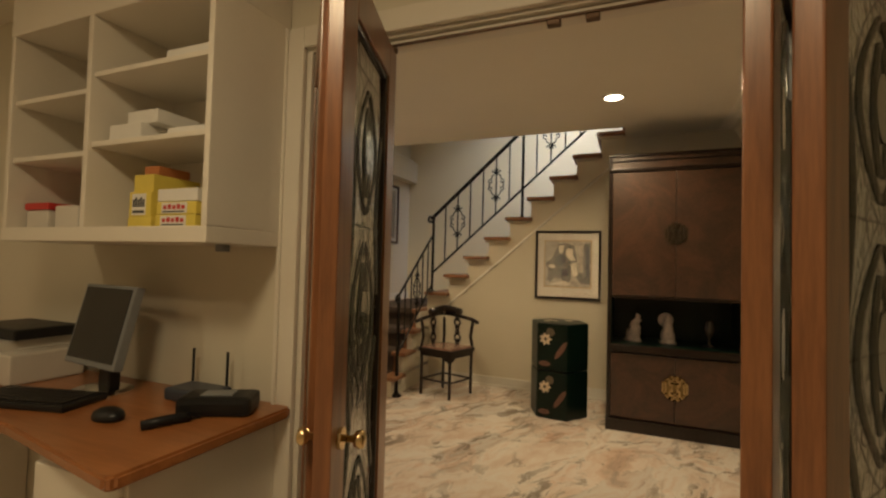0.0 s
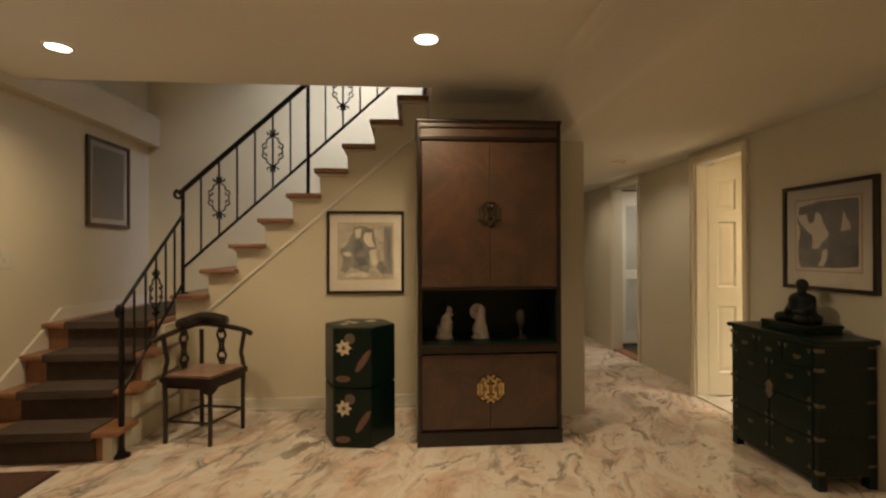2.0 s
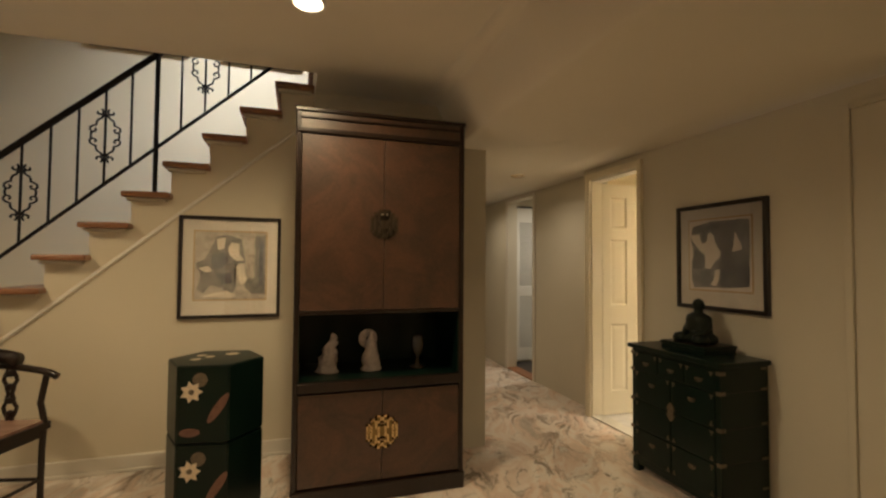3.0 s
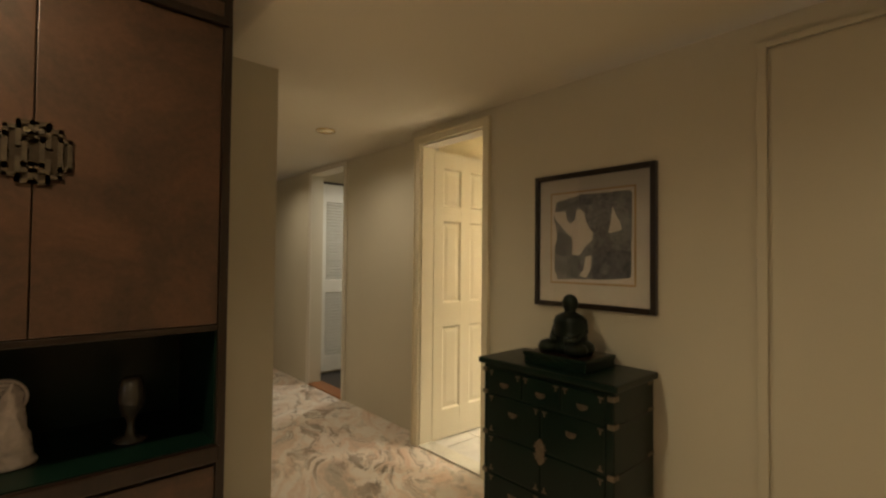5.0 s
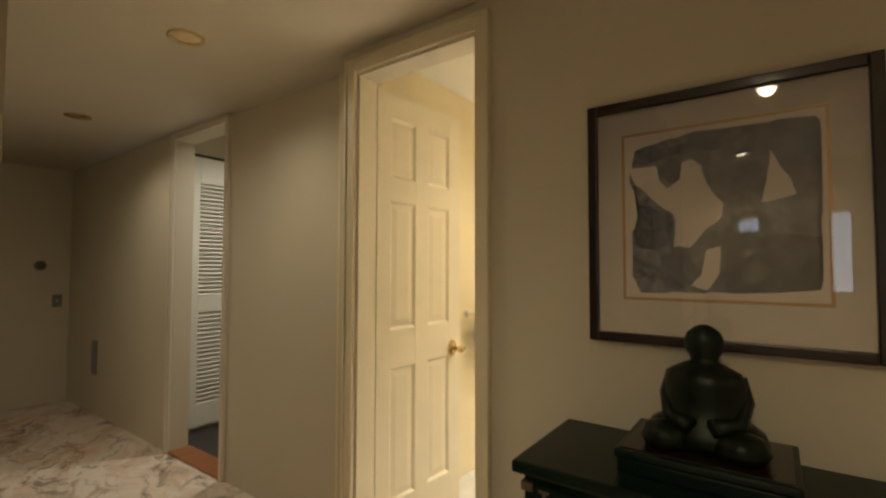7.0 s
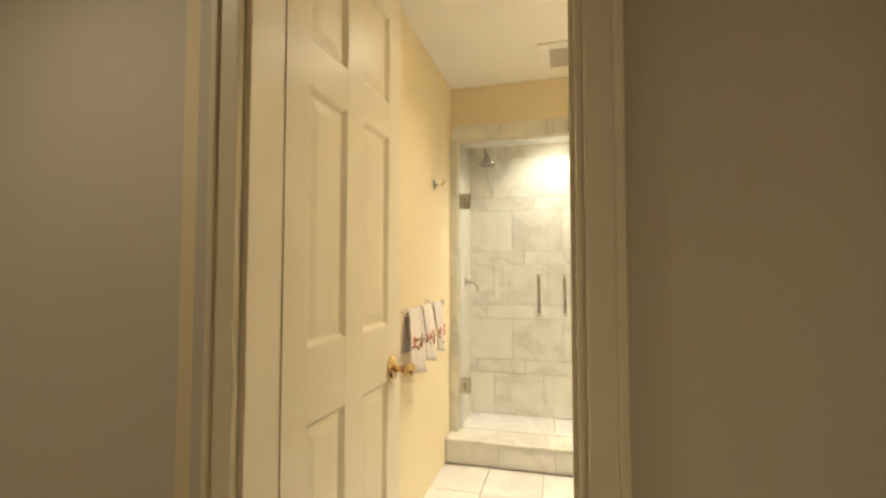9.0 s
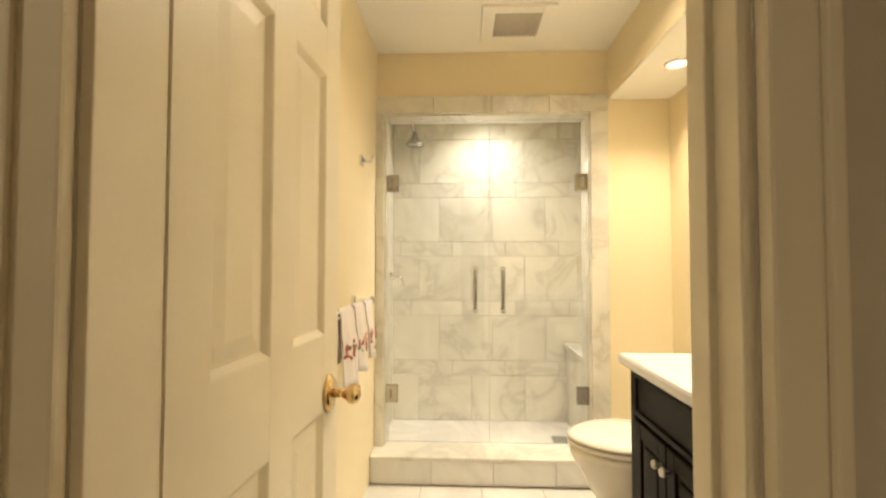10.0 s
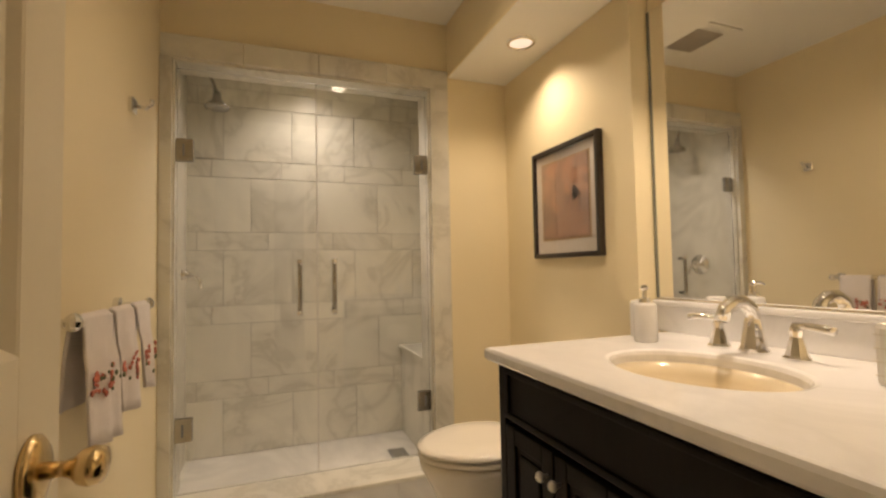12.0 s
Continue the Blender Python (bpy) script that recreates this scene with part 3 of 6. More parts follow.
def scroll_panel(p, u, v, h):
    """A wrought scroll of height h round the middle p; u runs along the rail's plan, v is up."""
    bm = bmesh.new()
    p, u, v = Vector(p), Vector(u), Vector(v)
    k = h / 0.40

    def draw(pts, r=0.0065):
        tube([p + u * (a * k * 1.06) + v * (b * k) for a, b in pts], r, bm, 5)

    for s in (-1, 1):
        draw([(s * a, b) for a, b in spiral(0.036, 0.165, 0.006, 0.026, 400, 120)])
        draw([(s * a, b) for a, b in spiral(0.036, -0.165, 0.006, 0.026, -400, -120)])
        for e in (-1, 1):
            draw([(s * a, e * b) for a, b in ((0.014, 0.146), (0.022, 0.122), (0.042, 0.110), (0.050, 0.092), (0.050, 0.074), (0.068, 0.068), (0.084, 0.055), (0.086, 0.036), (0.074, 0.024), (0.056, 0.026), (0.050, 0.040), (0.060, 0.048))])
            draw([(s * a, e * b) for a, b in ((0.074, 0.024), (0.080, 0.010), (0.080, 0.0))])
    for b in (-0.14, 0.14):
        box(-0.014, 0.014, -0.008, 0.008, -0.012, 0.012, 0.003, bm_local := bmesh.new())
        turned(bm_local, Matrix.Translation(p + v * (b * k)))
        me = bpy.data.meshes.new("tmp")
        bm_local.to_mesh(me)
        bm_local.free()
        bm.from_mesh(me)
        bpy.data.meshes.remove(me)
    return bm


rail = thing("stair_railing", (-2.0, 3.94, 0), "black wrought iron stair railing with scroll panels", "railing")
RY, SL = 4.79, 0.905
X0, Z0 = -2.046, 1.80
part("newel_post", rod((-2.02, 3.94, 0), (-2.02, 3.94, 0.955), 0.017, n=8), IRON, rail)
part("newel_foot", lathe((-2.02, 3.94, 0), [(0.05, 0), (0.05, 0.012), (0.022, 0.03), (0.018, 0.05)], n=14), IRON, rail)
for x, top in ((X0, Z0 + 0.01), (-1.036, Z0 + (-1.036 - X0) * SL)):
    part("post", rod((x, RY, tread_z(5) if x == X0 else tread_z(9)), (x, RY, top), 0.015, n=8), IRON, rail)
    part("post_foot", box(x - 0.03, x + 0.03, RY - 0.03, RY + 0.03, (tread_z(5) if x == X0 else tread_z(9)), (tread_z(5) if x == X0 else tread_z(9)) + 0.012, 0.004), IRON, rail)
XE = 0.7
bm = tube([(X0 - 0.03, RY, Z0 - 0.03), (X0, RY, Z0), (XE, RY, Z0 + (XE - X0) * SL)], 0.02, n=8, flat=0.6)
part("handrail", bm, IRON, rail)
part("handrail_curl", tube([(X0 + a, RY, Z0 + b) for a, b in spiral(-0.03, -0.035, 0.042, 0.010, 100, 460)], 0.012, n=6), IRON, rail)
part("lower_rail", tube([(X0, RY, 1.165), (XE, RY, 1.165 + (XE - X0) * SL)], 0.011, n=6), IRON, rail)
for i in range(1, 17):
    x = X0 + 0.1443 * i
    if i in (7, 14):
        continue
    zb, zt = 1.165 + (x - X0) * SL, Z0 + (x - X0) * SL
    part("baluster", rod((x, RY, zb), (x, RY, zt), 0.0075, n=6), IRON, rail)
    if i % 7 in (2, 5):
        part("scroll", scroll_panel((x, RY, (zb + zt) / 2), (1, 0, 0), (0, 0, 1), 0.37), IRON, rail, smooth=True)
# lower flight
A, B = Vector((-2.02, 3.94, 0.955)), Vector((X0, RY, 1.60))
part("handrail", tube([A + Vector((0, -0.04, -0.02)), A, B], 0.02, n=8, flat=0.6), IRON, rail)
part("handrail_curl", tube([A + Vector((0, a, b)) for a, b in spiral(-0.02, -0.035, 0.042, 0.010, 100, 460)], 0.012, n=6), IRON, rail)
LA, LB = Vector((-2.02, 3.94, 0.40)), Vector((X0, RY, 1.04))
part("lower_rail", tube([LA, LB], 0.011, n=6), IRON, rail)
for i in (1, 2, 3, 4, 5):
    f = i / 6
    part("baluster", rod(LA.lerp(LB, f), A.lerp(B, f), 0.0075, n=6), IRON, rail)
    if i == 3:
        part("scroll", scroll_panel((LA.lerp(LB, f) + A.lerp(B, f)) / 2, (0, 1, 0), (0, 0, 1), 0.36), IRON, rail, smooth=True)


rug = thing("floor_rug", (-2.56, 3.1, 0), "plain brown woven rug lying before the stairs", "rug")
part("rug_pile", box(-2.86, -2.275, 2.45, 3.755, 0.001, 0.012, 0.004), RUG, rug)
part("rug_border", box(-2.87, -2.262, 2.44, 3.765, 0.0, 0.007, 0.003), RUGEDGE, rug, "darker bound edge")
sw = thing("light_switch", (-2.90, 4.185, 1.246), "small cream switch plate on the stair wall", "light switch")
part("plate", box(-2.901, -2.893, 4.13, 4.24, 1.19, 1.305, 0.003), WALL, sw)
for y in (4.16, 4.21):
    part("toggle", box(-2.894, -2.884, y - 0.006, y + 0.006, 1.235, 1.26, 0.002), TRIM, sw)


# ---- pictures ----
def framed(name, centre, normal, w, h, frame_w, mat_w, art, frame_mat, label, depth=0.028, glazed=True):
    """A framed print whose back lies at centre; normal is '-y', '+x', '-x' or '+y'."""
    turn = {"-y": 0, "+x": 90, "+y": 180, "-x": -90}[normal]
    m = Matrix.Translation(centre) @ Matrix.Rotation(radians(turn), 4, "Z")
    g = thing(name, centre, label, "picture")
    for x0, x1, z0, z1 in ((-w / 2, -w / 2 + frame_w, -h / 2, h / 2), (w / 2 - frame_w, w / 2, -h / 2, h / 2), (-w / 2 + frame_w, w / 2 - frame_w, h / 2 - frame_w, h / 2), (-w / 2 + frame_w, w / 2 - frame_w, -h / 2, -h / 2 + frame_w)):
        part("frame_bar", turned(box(x0, x1, -depth, 0.0, z0, z1, 0.004), m), frame_mat, g)
    iw, ih = w / 2 - frame_w, h / 2 - frame_w
    part("mat_board", turned(box(-iw, iw, -depth * 0.42, -0.002, -ih, ih), m), MAT_BOARD, g)
    aw, ah = iw - mat_w[0], ih - mat_w[1]
    part("fillet", turned(box(-aw - 0.008, aw + 0.008, -depth * 0.46, -depth * 0.30, -ah - 0.008 + mat_w[2], ah + 0.008 + mat_w[2]), m), GOLDLINE, g)
    part("print", turned(box(-aw, aw, -depth * 0.54, -depth * 0.30, -ah + mat_w[2], ah + mat_w[2]), m), art, g)
    if glazed:
        pane = part("glass", turned(box(-iw, iw, -depth * 0.72, -depth * 0.64, -ih, ih), m), PICGLASS, g)
        pane.visible_shadow = False
    return g


def shape_on(g, shapes, normal, centre, w, h, frame_w, mat_w, depth=0.028, rough=0.006):
    """Printed shapes in layers, given in shares of the print's width and height: (layer, ink, outline)."""
    m = Matrix.Translation(centre) @ Matrix.Rotation(radians({"-y": 0, "+y": 180, "-x": -90}[normal]), 4, "Z")
    aw, ah = w / 2 - frame_w - mat_w[0], h / 2 - frame_w - mat_w[1]
    for layer, ink, flat in shapes:
        pts = [(-aw + 2 * aw * u, ah - 2 * ah * v + mat_w[2]) for u, v in zip(flat[::2], flat[1::2])]
        fine = []
        for i, p in enumerate(pts):
            q = pts[(i + 1) % len(pts)]
            for s in range(6):
                x, z = p[0] + (q[0] - p[0]) * s / 6, p[1] + (q[1] - p[1]) * s / 6
                d = noise.noise_vector(Vector((x * 26 + w, z * 26, layer))) * rough + noise.noise_vector(Vector((x * 90, z * 90, layer))) * rough * 0.35
                fine.append((max(-aw, min(aw, x + d.x)), max(mat_w[2] - ah, min(mat_w[2] + ah, z + d.y))))
        b2 = bmesh.new()
        b2.faces.new([b2.verts.new((x, -depth * 0.555 - 0.0006 * layer, z)) for x, z in fine])
        bmesh.ops.triangulate(b2, faces=b2.faces)
        part("printed_shape", turned(b2, m), ink, g)


def ink_wash(name, dark, mid, pale, scale=9.0, seed=0.0):
    """Scratchy, uneven ink with paper showing through."""
    m, t, b = nodes_of(name)
    v = t.nodes.new("ShaderNodeVectorMath")
    v.inputs[1].default_value = (seed, seed * 1.3, seed * 0.7)
    t.links.new(position(t), v.inputs[0])
    c = ramp(t, noise_of(t, v.outputs[0], scale, 5, 0.65, 1.5), [(0.36, dark), (0.52, mid), (0.66, shade(mid, 1.25)), (0.74, pale)])
    c = mixed(t, 0.3, c, ramp(t, noise_of(t, v.outputs[0], 70.0, 4, 0.7), [(0.35, dark), (0.7, pale)]))
    t.links.new(c, b.inputs["Base Color"])
    b.inputs["Roughness"].default_value = 0.7
    return m


TAN = plain("tan_print_paper", (0.48, 0.405, 0.31), 0.75, scale=12, vary=0.15, bump=0.05, fine=120)
ART1 = ink_wash("worn_tan_print", (0.20, 0.175, 0.145), (0.33, 0.285, 0.225), (0.48, 0.405, 0.31), 13.0, 1.0)
ART2 = plain("warm_print_paper", (0.50, 0.425, 0.345), 0.75, scale=7, vary=0.10, bump=0.05, fine=120)
INK1 = ink_wash("grey_figure_ink", (0.075, 0.070, 0.064), (0.150, 0.138, 0.122), (0.34, 0.29, 0.235), 11.0, 3.0)
INK2 = ink_wash("blue_grey_ink", (0.055, 0.054, 0.058), (0.135, 0.130, 0.130), (0.34, 0.30, 0.26), 8.0, 8.2)
INK3 = ink_wash("dark_blue_grey_ink", (0.040, 0.040, 0.045), (0.085, 0.083, 0.086), (0.20, 0.185, 0.17), 12.0, 5.1)
ART3 = print_art("pale_sketch_print", (0.22, 0.18, 0.13), (0.12, 0.095, 0.07), (0.26, 0.21, 0.155), 5.0, 0.42, 1.2)
ART5 = print_art("soft_grey_print", (0.30, 0.28, 0.27), (0.22, 0.20, 0.20), (0.34, 0.31, 0.29), 2.5, 0.42, 6.0)
ART4 = print_art("rust_landscape_print", (0.36, 0.18, 0.10), (0.13, 0.075, 0.048), (0.42, 0.25, 0.15), 5.5, 0.42, 5.0)
P1_SIZE, P1_AT = (0.635, 0.685, 0.022, (0.0735, 0.0925, 0.010)), (-0.555, 4.745, 1.29)
P2_SIZE, P2_AT = (0.628, 0.662, 0.026, (0.073, 0.086, 0.012)), (2.34, 3.475, 1.378)
P1 = framed("framed_picture", P1_AT, "-y", *P1_SIZE, ART1, FRAMEB, "black-framed grey figure print above the lacquer boxes")
P2 = framed("framed_picture", P2_AT, "-x", *P2_SIZE, ART2, FRAMEB, "black-framed abstract bird print above the black chest")
shape_on(P1, (
    (1, INK1, (0.24, 0.2, 0.3, 0.06, 0.5, 0.05, 0.64, 0.11, 0.69, 0.33, 0.71, 0.45, 0.6, 0.47, 0.54, 0.62, 0.58, 0.82, 0.5, 0.95, 0.35, 0.82, 0.23, 0.78, 0.14, 0.91, 0.04, 0.86, 0.07, 0.7, 0.15, 0.64, 0.04, 0.57, 0.03, 0.47, 0.13, 0.41, 0.19, 0.33)),
    (1, INK1, (0.85, 0.05, 0.99, 0.04, 0.99, 0.93, 0.81, 0.93, 0.71, 0.82, 0.72, 0.7, 0.85, 0.68, 0.87, 0.41, 0.84, 0.21)),
    (2, TAN, (0.3, 0.1, 0.42, 0.08, 0.4, 0.25, 0.32, 0.27)),
    (2, TAN, (0.5, 0.15, 0.62, 0.17, 0.6, 0.31, 0.69, 0.41, 0.58, 0.43, 0.48, 0.35, 0.46, 0.25)),
    (2, TAN, (0.05, 0.53, 0.19, 0.51, 0.25, 0.57, 0.15, 0.61)),
    (1, TAN, (0.54, 0.51, 0.68, 0.47, 0.73, 0.74, 0.64, 0.78, 0.6, 0.62)),
    (2, INK3, (0.22, 0.34, 0.40, 0.30, 0.47, 0.42, 0.36, 0.56, 0.24, 0.52)),
    (2, INK3, (0.30, 0.62, 0.50, 0.60, 0.52, 0.76, 0.38, 0.78)),
    (2, INK3, (0.90, 0.12, 0.96, 0.12, 0.96, 0.80, 0.90, 0.78)),
    (2, TAN, (0.06, 0.95, 0.44, 0.87, 0.58, 0.93, 0.52, 0.98))), "-y", P1_AT, *P1_SIZE)
shape_on(P2, (
    (1, INK2, (0.05, 0.16, 0.07, 0.09, 0.22, 0.06, 0.39, 0.02, 0.61, 0.04, 0.82, 0.03, 0.96, 0.03, 0.98, 0.07, 0.98, 0.42, 0.97, 0.6, 0.97, 0.93, 0.8, 0.95, 0.54, 0.96, 0.36, 0.96, 0.09, 0.97, 0.04, 0.87, 0.05, 0.69, 0.04, 0.6, 0.08, 0.52, 0.08, 0.43, 0.04, 0.32, 0.03, 0.27)),
    (2, ART2, (0.03, 0.2, 0.19, 0.2, 0.2, 0.28, 0.26, 0.34, 0.32, 0.29, 0.34, 0.2, 0.38, 0.19, 0.43, 0.23, 0.46, 0.35, 0.54, 0.46, 0.53, 0.53, 0.43, 0.62, 0.37, 0.7, 0.27, 0.7, 0.3, 0.53, 0.25, 0.48, 0.15, 0.39, 0.06, 0.3)),
    (2, ART2, (0.77, 0.18, 0.81, 0.29, 0.88, 0.43, 0.8, 0.45, 0.71, 0.47, 0.74, 0.36)),
    (3, ART2, (0.45, 0.72, 0.52, 0.69, 0.52, 0.86, 0.45, 0.95, 0.37, 0.92, 0.43, 0.86, 0.44, 0.78)),
    (2, INK3, (0.08, 0.43, 0.25, 0.49, 0.29, 0.54, 0.28, 0.65, 0.18, 0.72, 0.08, 0.69, 0.05, 0.6)),
    (2, INK3, (0.21, 0.74, 0.35, 0.71, 0.38, 0.8, 0.34, 0.95, 0.23, 0.95, 0.2, 0.87)),
    (2, INK3, (0.55, 0.67, 0.78, 0.64, 0.97, 0.65, 0.96, 0.93, 0.54, 0.96)),
    (3, INK3, (0.21, 0.24, 0.27, 0.15, 0.33, 0.2, 0.32, 0.29, 0.26, 0.33)),
    (2, INK3, (0.09, 0.12, 0.39, 0.07, 0.53, 0.08, 0.54, 0.14, 0.29, 0.15, 0.09, 0.19)),
    (3, INK2, (0.61, 0.78, 0.71, 0.76, 0.76, 0.84, 0.69, 0.9, 0.62, 0.88))), "-x", P2_AT, *P2_SIZE)
framed("framed_picture", (-2.90, 5.22, 1.905), "+x", 0.58, 0.77, 0.03, (0.05, 0.05, 0.0), ART3, wood("brown_frame_wood", (0.05, 0.022, 0.012), (0.11, 0.055, 0.03)), "dark-framed pale sketch on the stair wall")
for x0, x1 in ((-1.83, -1.07), (-0.80, -0.10)):
    framed("framed_picture", ((x0 + x1) / 2, 5.87, 3.43), "-y", x1 - x0, 0.56, 0.018, (0.03, 0.05, 0.0), ART5, FRAMEB, "thin dark-framed grey print high on the stair wall")
P5_SIZE, P5_AT = (0.46, 0.48, 0.02, (0.05, 0.055, 0.008)), (3.935, BS, 1.333)
P5 = framed("framed_picture", P5_AT, "+y", *P5_SIZE, ART4, FRAMEB, "black-framed rust-coloured print in the bathroom")
RUSTINK = ink_wash("dark_rust_ink", (0.19, 0.10, 0.06), (0.25, 0.132, 0.076), (0.35, 0.19, 0.11), 22.0, 2.0)
shape_on(P5, (
    (1, RUSTINK, (0.30, 0.98, 0.34, 0.70, 0.46, 0.52, 0.40, 0.76, 0.56, 0.60, 0.70, 0.34, 0.66, 0.62, 0.84, 0.46, 0.78, 0.72, 0.92, 0.70, 0.86, 0.98)),
    (1, RUSTINK, (0.04, 0.98, 0.08, 0.84, 0.22, 0.80, 0.26, 0.98))), "+y", P5_AT, *P5_SIZE, rough=0.010)


# ---- tall cabinet ----
def medallion(cx, y, cz, r, material, parent, label, backing):
    bm = bmesh.new()
    w = r * 0.07

    def bar(x0, z0, x1, z1):
        box(cx + min(x0, x1) * r - w, cx + max(x0, x1) * r + w, y - 0.006, y, cz + min(z0, z1) * r - w, cz + max(z0, z1) * r + w, 0, bm)

    for sx in (-1, 1):
        for sz in (-1, 1):
            pts = ((0.06, 0.98), (0.38, 0.98), (0.38, 0.78), (0.70, 0.78), (0.70, 0.48), (0.95, 0.48), (0.95, 0.06))
            for p, q in zip(pts, pts[1:]):
                bar(sx * p[0], sz * p[1], sx * q[0], sz * q[1])
            bar(sx * 0.06, sz * 0.98, sx * 0.06, sz * 0.40)
            bar(sx * 0.38, sz * 0.98, sx * 0.38, sz * 0.25)
            bar(sx * 0.70, sz * 0.55, sx * 0.70, sz * 0.06)
            bar(sx * 0.06, sz * 0.62, sx * 0.22, sz * 0.62)
            bar(sx * 0.06, sz * 0.40, sx * 0.22, sz * 0.40)
            bar(sx * 0.22, sz * 0.40, sx * 0.22, sz * 0.06)
    plate = bmesh.new()
    for hx, hz in ((0.40, 0.98), (0.72, 0.80), (0.95, 0.50)):
        box(cx - hx * r, cx + hx * r, y - 0.0015 - 0.0004 * hx, y + 0.0005, cz - hz * r, cz + hz * r, 0, plate)
    med = part("medallion", bm, material, parent, label)
    part("back_plate", plate, backing, med)
    return med


CX0, CX1, CY, CB = -0.142, 0.831, 3.915, 4.448
cab = thing("tall_cabinet", (0.34, 4.18, 0), "tall dark wooden cabinet with burl doors and open niche", "cabinet")
part("side_panel", box(CX0, CX0 + 0.028, CY, CB, 0, 2.165, 0.004), DARKWOOD, cab)
part("side_panel", box(CX1 - 0.028, CX1, CY, CB, 0, 2.165, 0.004), DARKWOOD, cab)
part("back_panel", box(CX0 + 0.028, CX1 - 0.028, CB - 0.02, CB, 0.02, 2.16), LACQUER, cab)
part("top_panel", box(CX0 - 0.006, CX1 + 0.006, CY - 0.006, CB, 2.155, 2.178, 0.005), DARKWOOD, cab)
part("frieze", box(CX0 + 0.028, CX1 - 0.028, CY + 0.006, CB - 0.02, 2.062, 2.155), BURL, cab)
part("frieze_moulding", box(CX0 + 0.02, CX1 - 0.02, CY - 0.004, CY + 0.03, 2.118, 2.130, 0.004), DARKWOOD, cab)
part("frieze_moulding", box(CX0 + 0.01, CX1 - 0.01, CY - 0.010, CY + 0.05, 2.036, 2.064, 0.006), DARKWOOD, cab)
mid = (CX0 + CX1) / 2
for x0, x1 in ((CX0 + 0.030, mid - 0.0015), (mid + 0.0015, CX1 - 0.030)):
    part("upper_door", box(x0, x1, CY + 0.004, CY + 0.026, 1.060, 2.034, 0.003), BURL, cab, "mottled brown burl veneer door")
    part("lower_door", box(x0, x1, CY + 0.004, CY + 0.026, 0.108, 0.604, 0.003), BURL, cab, "mottled brown burl veneer door")
part("niche_top", box(CX0 + 0.028, CX1 - 0.028, CY + 0.002, CB - 0.02, 1.038, 1.058, 0.004), DARKWOOD, cab)
part("niche_shelf", box(CX0 + 0.020, CX1 - 0.020, CY - 0.012, CB - 0.02, 0.618, 0.672, 0.008), DARKWOOD, cab)
part("niche_lining", box(CX0 + 0.028, CX1 - 0.028, CB - 0.045, CB - 0.022, 0.672, 1.038), LACQUER, cab)
part("niche_side", box(CX0 + 0.028, CX0 + 0.034, CY + 0.012, CB - 0.045, 0.672, 1.038), LACQUER, cab)
part("niche_side", box(CX1 - 0.034, CX1 - 0.028, CY + 0.012, CB - 0.045, 0.672, 1.038), LACQUER, cab)
part("niche_floor", box(CX0 + 0.034, CX1 - 0.034, CY + 0.012, CB - 0.045, 0.672, 0.676), LACQUER, cab)
part("cabinet_floor", box(CX0 + 0.028, CX1 - 0.028, CY + 0.03, CB - 0.02, 0.085, 0.105), DARKWOOD, cab)
part("plinth", box(CX0 - 0.004, CX1 + 0.004, CY - 0.008, CY + 0.03, 0.0, 0.095, 0.006), DARKWOOD, cab)
part("plinth_moulding", box(CX0 - 0.006, CX1 + 0.006, CY - 0.014, CY + 0.03, 0.080, 0.098, 0.006), DARKWOOD, cab)
medallion(mid, CY + 0.004, 0.375, 0.088, BRASS, cab, "pierced brass medallion handle", plain("dull_brass_plate", (0.30, 0.20, 0.075), 0.45, 0.8, scale=30, vary=0.3))
medallion(mid, CY + 0.004, 1.545, 0.078, plain("aged_bronze", (0.075, 0.055, 0.035), 0.55, 0.5, scale=30, vary=0.3), cab, "dark bronze medallion handle", plain("dark_bronze_plate", (0.045, 0.030, 0.018), 0.5, 0.6, scale=30, vary=0.3))
for s in (-1, 1):
    part("door_pull", rod((mid + s * 0.014, CY - 0.012, 1.60), (mid + s * 0.014, CY + 0.002, 1.60), 0.007, n=8), CHROME, cab)


def rough_figure(name, at, profile, label, material, sx=1.0, sy=0.8, amount=0.012, halo=False, lean=0.0):
    bm = lathe(at, profile, n=18, sx=sx, sy=sy)
    bmesh.ops.subdivide_edges(bm, edges=bm.edges, cuts=1, use_grid_fill=True)
    for v in bm.verts:
        d = noise.noise_vector(v.co * 34.0) * amount + noise.noise_vector(v.co * 80.0) * amount * 0.4
        if v.co.z > at[2] + 0.008:
            v.co += Vector((d.x + lean * (v.co.z - at[2] - 0.08), d.y, d.z * 0.5))
    if halo:
        z = at[2] + 0.185
        for r in (0.052, 0.040, 0.028, 0.016):
            tube([(at[0] - 0.018 + r * math.cos(a), at[1] + 0.03, z + r * math.sin(a)) for a in [k * 2 * math.pi / 24 for k in range(24)]], 0.006, bm, 6, True)
    return tagged(put_mesh(name, bm, material, smooth=True), label, "figurine")


FIG = [(0.062, 0.0), (0.066, 0.012), (0.050, 0.03), (0.052, 0.06), (0.046, 0.10), (0.038, 0.13), (0.030, 0.16), (0.022, 0.185), (0.024, 0.20), (0.016, 0.22), (0.006, 0.232)]
rough_figure("carved_figurine", (0.058, 4.12, 0.677), FIG, "pale carved quartz figurine on the niche shelf", CRYSTAL, 1.0, 0.8, 0.022, lean=0.20)
rough_figure("carved_figurine", (0.312, 4.12, 0.677), FIG, "pale carved quartz figurine with a round halo", CRYSTAL, 1.0, 0.8, 0.014, True)
